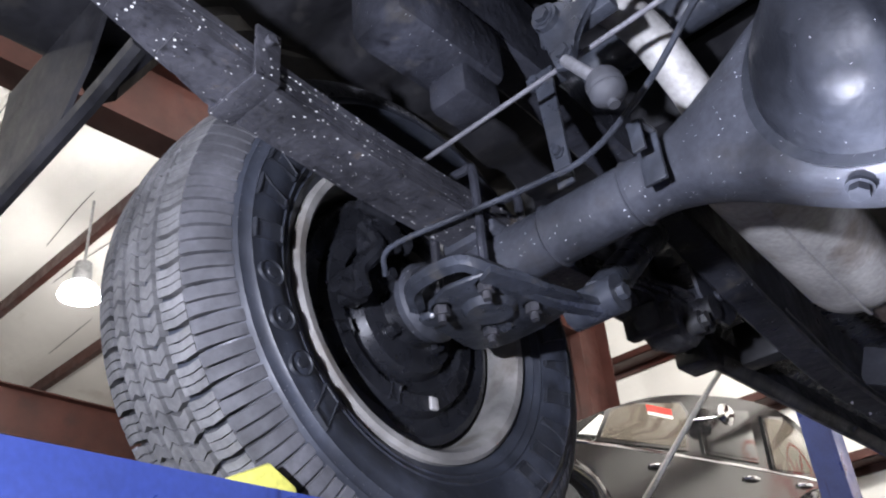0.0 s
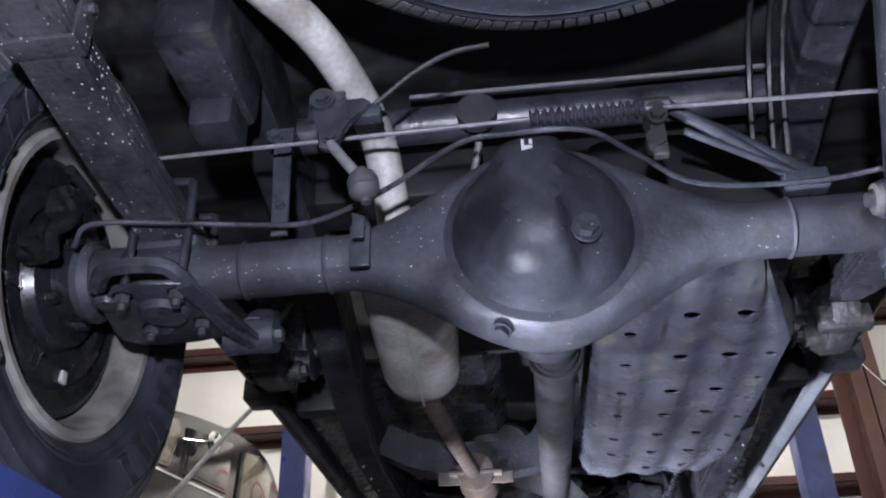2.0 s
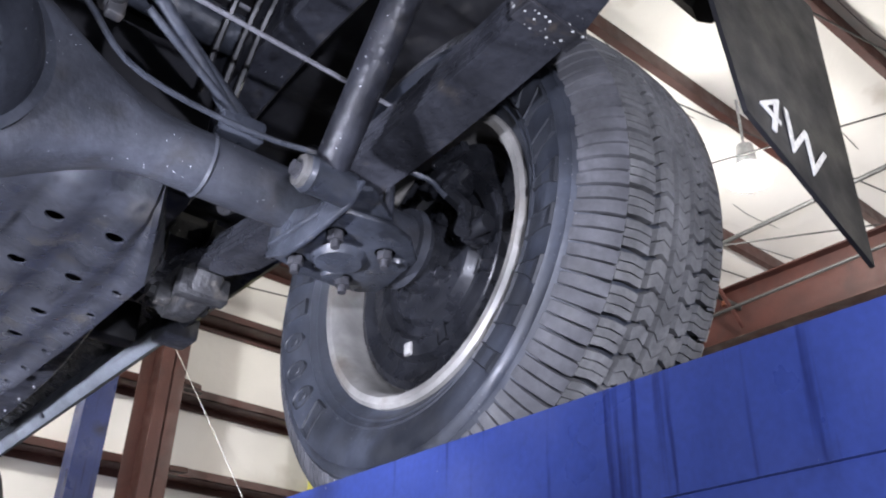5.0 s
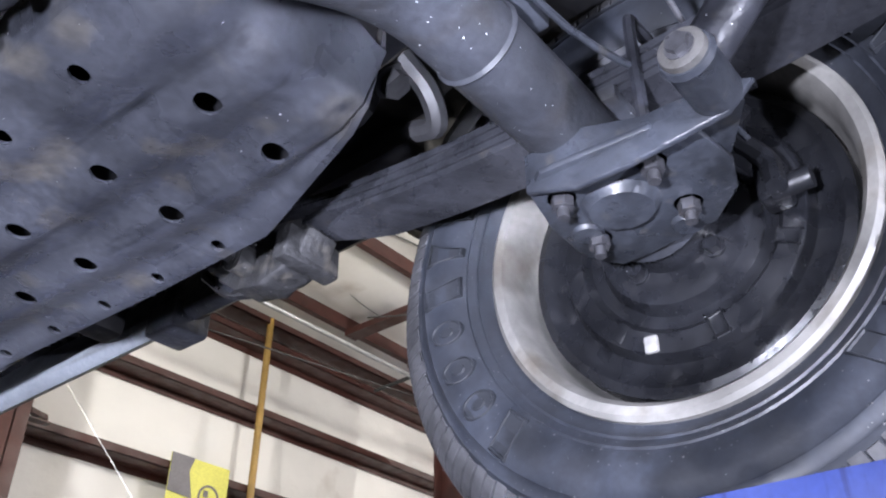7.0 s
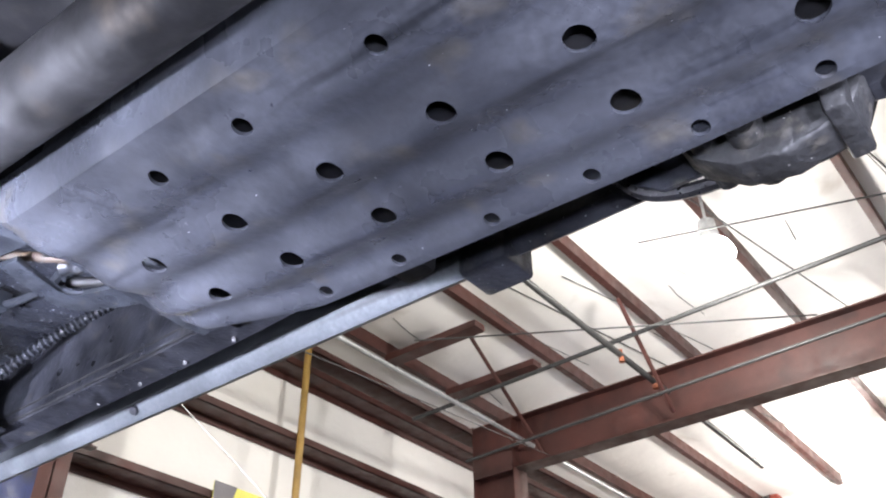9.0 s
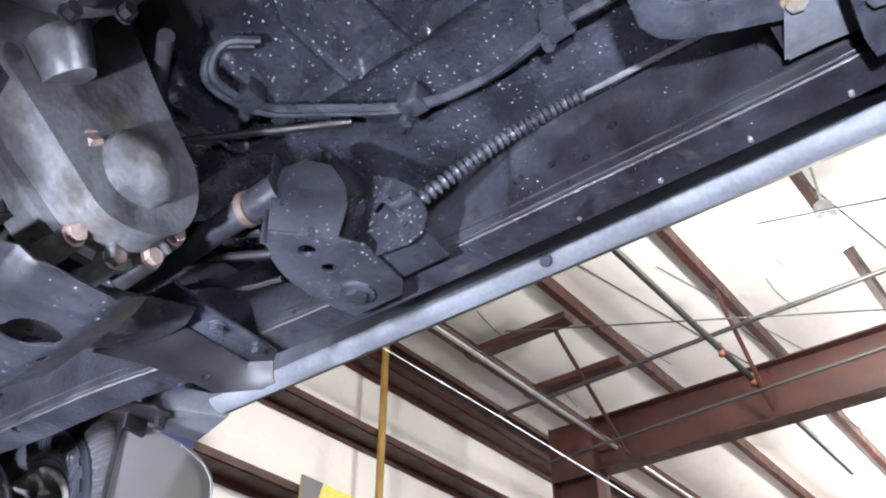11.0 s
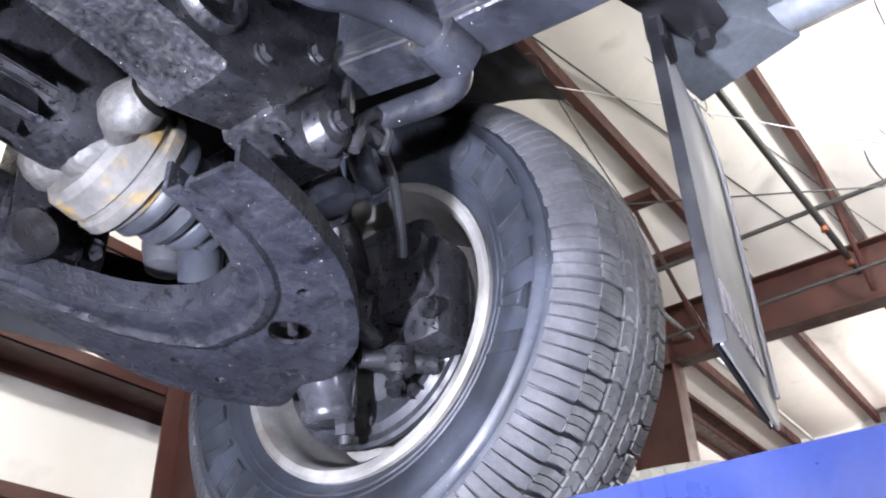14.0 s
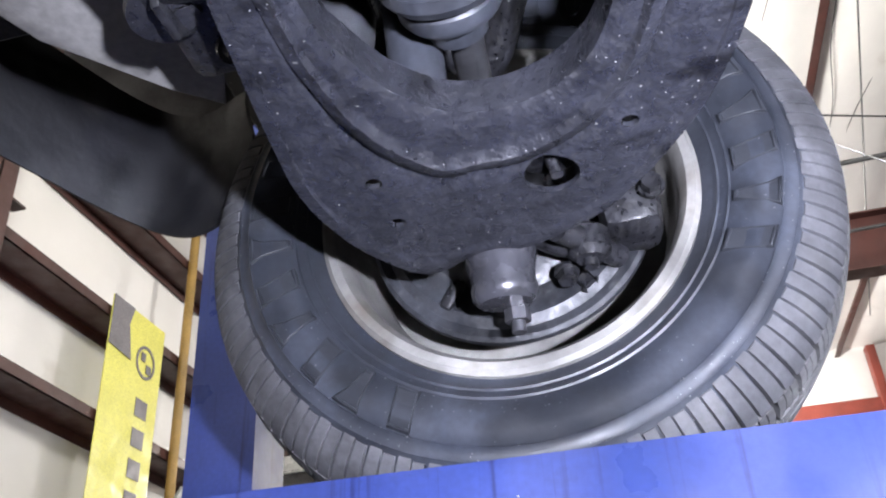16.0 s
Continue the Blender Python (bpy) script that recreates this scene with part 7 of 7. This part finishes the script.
for u in (-0.3, 2.25):
    w = part("car_wheel", mesh(rod(CAR @ Vector((u, 2.70, 0.03)), CAR @ Vector((u, 2.70, -0.15)), 0.28, n=32)), M_RUBBER, car, "black tyre")
    part("hub_cap", mesh(lathe([(0, 0.16), (0.02, 0.15), (0.05, 0.1), (0.06, 0.02)], 24, CAR @ pose(u, 2.70, 0.025, 0, -90, 0))), M_CHROME, w)
    part("wing", mesh(hose([CAR @ Vector((u + du, z, -0.02)) for du, z in ((-0.42, 2.70), (-0.32, 2.93), (0, 3.04), (0.32, 2.93), (0.42, 2.70))], 0.10, 12)), M_BODY, car)
lift_b = thing("neighbour_lift", "blue lift runways holding up the black car", "vehicle lift", (-3.2, 4.2, 0))
for d in (-0.08, -1.30):
    part("runway", mesh(box(-1.3, 2.75, 2.30, 2.42, d - 0.18, d + 0.18, 0.006, CAR)), M_BLUE, lift_b)
for u in (-1.36, 2.7):
    for d in (0.22, -1.62):
        part("post", mesh(box(u - 0.05, u + 0.05, 0.0, 2.45, d - 0.05, d + 0.05, 0.006, CAR)), M_BLUE, lift_b)
    part("cross_beam", mesh(box(u - 0.05, u + 0.05, 2.18, 2.30, -1.62, 0.22, 0.004, CAR)), M_BLUE, lift_b)
# pale car on a further lift, its roof just above the blue runway
pale = thing("pale_car", "pale silver car raised on a further lift, roof showing", "car", (4.85, 4.2, 1.62))


def across(x0):
    return Matrix(((0, 0, 1, x0), (1, 0, 0, 0), (0, 1, 0, 0), (0, 0, 0, 1)))


pale_body = curve_2d([(2.10, 1.95), (2.12, 2.25), (2.35, 2.42), (3.20, 2.52), (5.60, 2.55), (6.00, 2.45), (6.08, 2.15), (6.05, 1.90)], 4) + [(5.6, 1.80), (2.5, 1.80)]
part("body", mesh(slab(pale_body, 1.70, across(4.0), 0.05)), M_SILVER, pale)
part("roof", mesh(slab(curve_2d([(3.86, 2.99), (4.00, 3.045), (4.30, 3.075), (4.80, 3.08), (5.35, 3.05), (5.62, 2.97)], 4) + [(5.58, 2.93), (4.70, 3.02), (3.92, 2.955)], 1.30, across(4.20), 0.03)), M_SILVER, pale)
for x in (4.205, 5.46):
    for a, b in (((3.24, 2.53), (3.88, 2.98)), ((4.62, 2.54), (4.66, 3.04)), ((5.80, 2.53), (5.60, 2.97))):
        part("pillar", mesh(rod((x + (0.05 if x > 5 else -0.05), *a), (x, *b), 0.03, n=8)), M_SILVER, pale)
    part("side_glass", mesh(slab([(3.34, 2.55), (5.72, 2.55), (5.56, 2.95), (4.70, 3.01), (3.94, 2.95)], 0.006, across(x))), M_BODY, pale, "dark side window glass")
part("windscreen", mesh(slab([(-0.66, 0.0), (0.66, 0.0), (0.60, 0.78), (-0.60, 0.78)], 0.006, pose(4.85, 3.25, 2.53, 35, 0, 0))), M_BODY, pale, "dark windscreen")
for x in (4.02, 5.50):
    for y in (2.85, 5.35):
        part("car_wheel", mesh(lathe([(0, 0.10), (0, 0.27), (0.02, 0.31), (0.16, 0.31), (0.18, 0.27), (0.18, 0.10)], 28, pose(x, y, 1.93))), M_RUBBER, pale, "black tyre")
lift_c = thing("further_lift", "blue lift runways holding up the pale car", "vehicle lift", (4.85, 4.2, 0))
for x in (4.10, 5.60):
    part("runway", mesh(box(x - 0.22, x + 0.22, 1.7, 6.1, 1.48, 1.62, 0.006)), M_BLUE, lift_c)
    for y in (1.75, 6.05):
        part("post", mesh(box(x - 0.06 + (0.32 if x > 5 else -0.32), x + 0.06 + (0.32 if x > 5 else -0.32), y - 0.06, y + 0.06, 0, 1.75, 0.006)), M_BLUE, lift_c)
for y in (1.75, 6.05):
    part("cross_beam", mesh(box(3.72, 5.98, y - 0.05, y + 0.05, 1.38, 1.48, 0.004)), M_BLUE, lift_c)
sign = thing("wall_sign", "white sign with a red ring mark on the end wall", "sign", (-0.95, 6.2, 3.4))
part("board", mesh(box(-1.75, -0.2, 6.23, 6.245, 2.7, 3.95)), M_WEIGHT, sign)
part("ring_mark", mesh(lathe([(0, 0.40), (0.004, 0.40), (0.004, 0.46), (0, 0.46)], 40, pose(-1.15, 6.224, 3.4, 0, 0, 90), closed=True), slab([(-0.3, 0.2), (-0.22, 0.2), (-0.1, -0.1), (0, 0.12), (0.1, -0.1), (0.22, 0.2), (0.3, 0.2), (0.12, -0.3), (0, -0.05), (-0.12, -0.3)], 0.004, pose(-1.15, 6.23, 3.42, 90, 0, 0))), M_REDINK, sign, "red ring mark")


def rope(name, pts, r, label, mat=M_ROPE):
    tagged(link_mesh(name, mesh(hose(pts, r, 6, 4)), mat), label, "rope", "hanging ropes")


rope("rope", [(-0.94, 2.15, 2.95), (-1.0, 1.70, 2.58), (-1.0, 1.13, 2.12), (-1.02, 0.68, 1.744)], 0.008, "white rope tied from the truck to the runway")
rope("rope", [(1.30, -0.53, 0.0), (1.46, 1.49, 1.75), (1.57, 3.0, 3.06), (1.81, 6.27, 5.80)], 0.0018, "thin white rope stretched from the floor to the end wall")
rope("cable", [(1.46, 4.04, 3.395), (1.9, 3.62, 3.88), (2.6, 3.74, 4.05), (7.32, 4.83, 5.15)], 0.0045, "grey cable sloping from the lift post to the rafter", M_SHAFT)
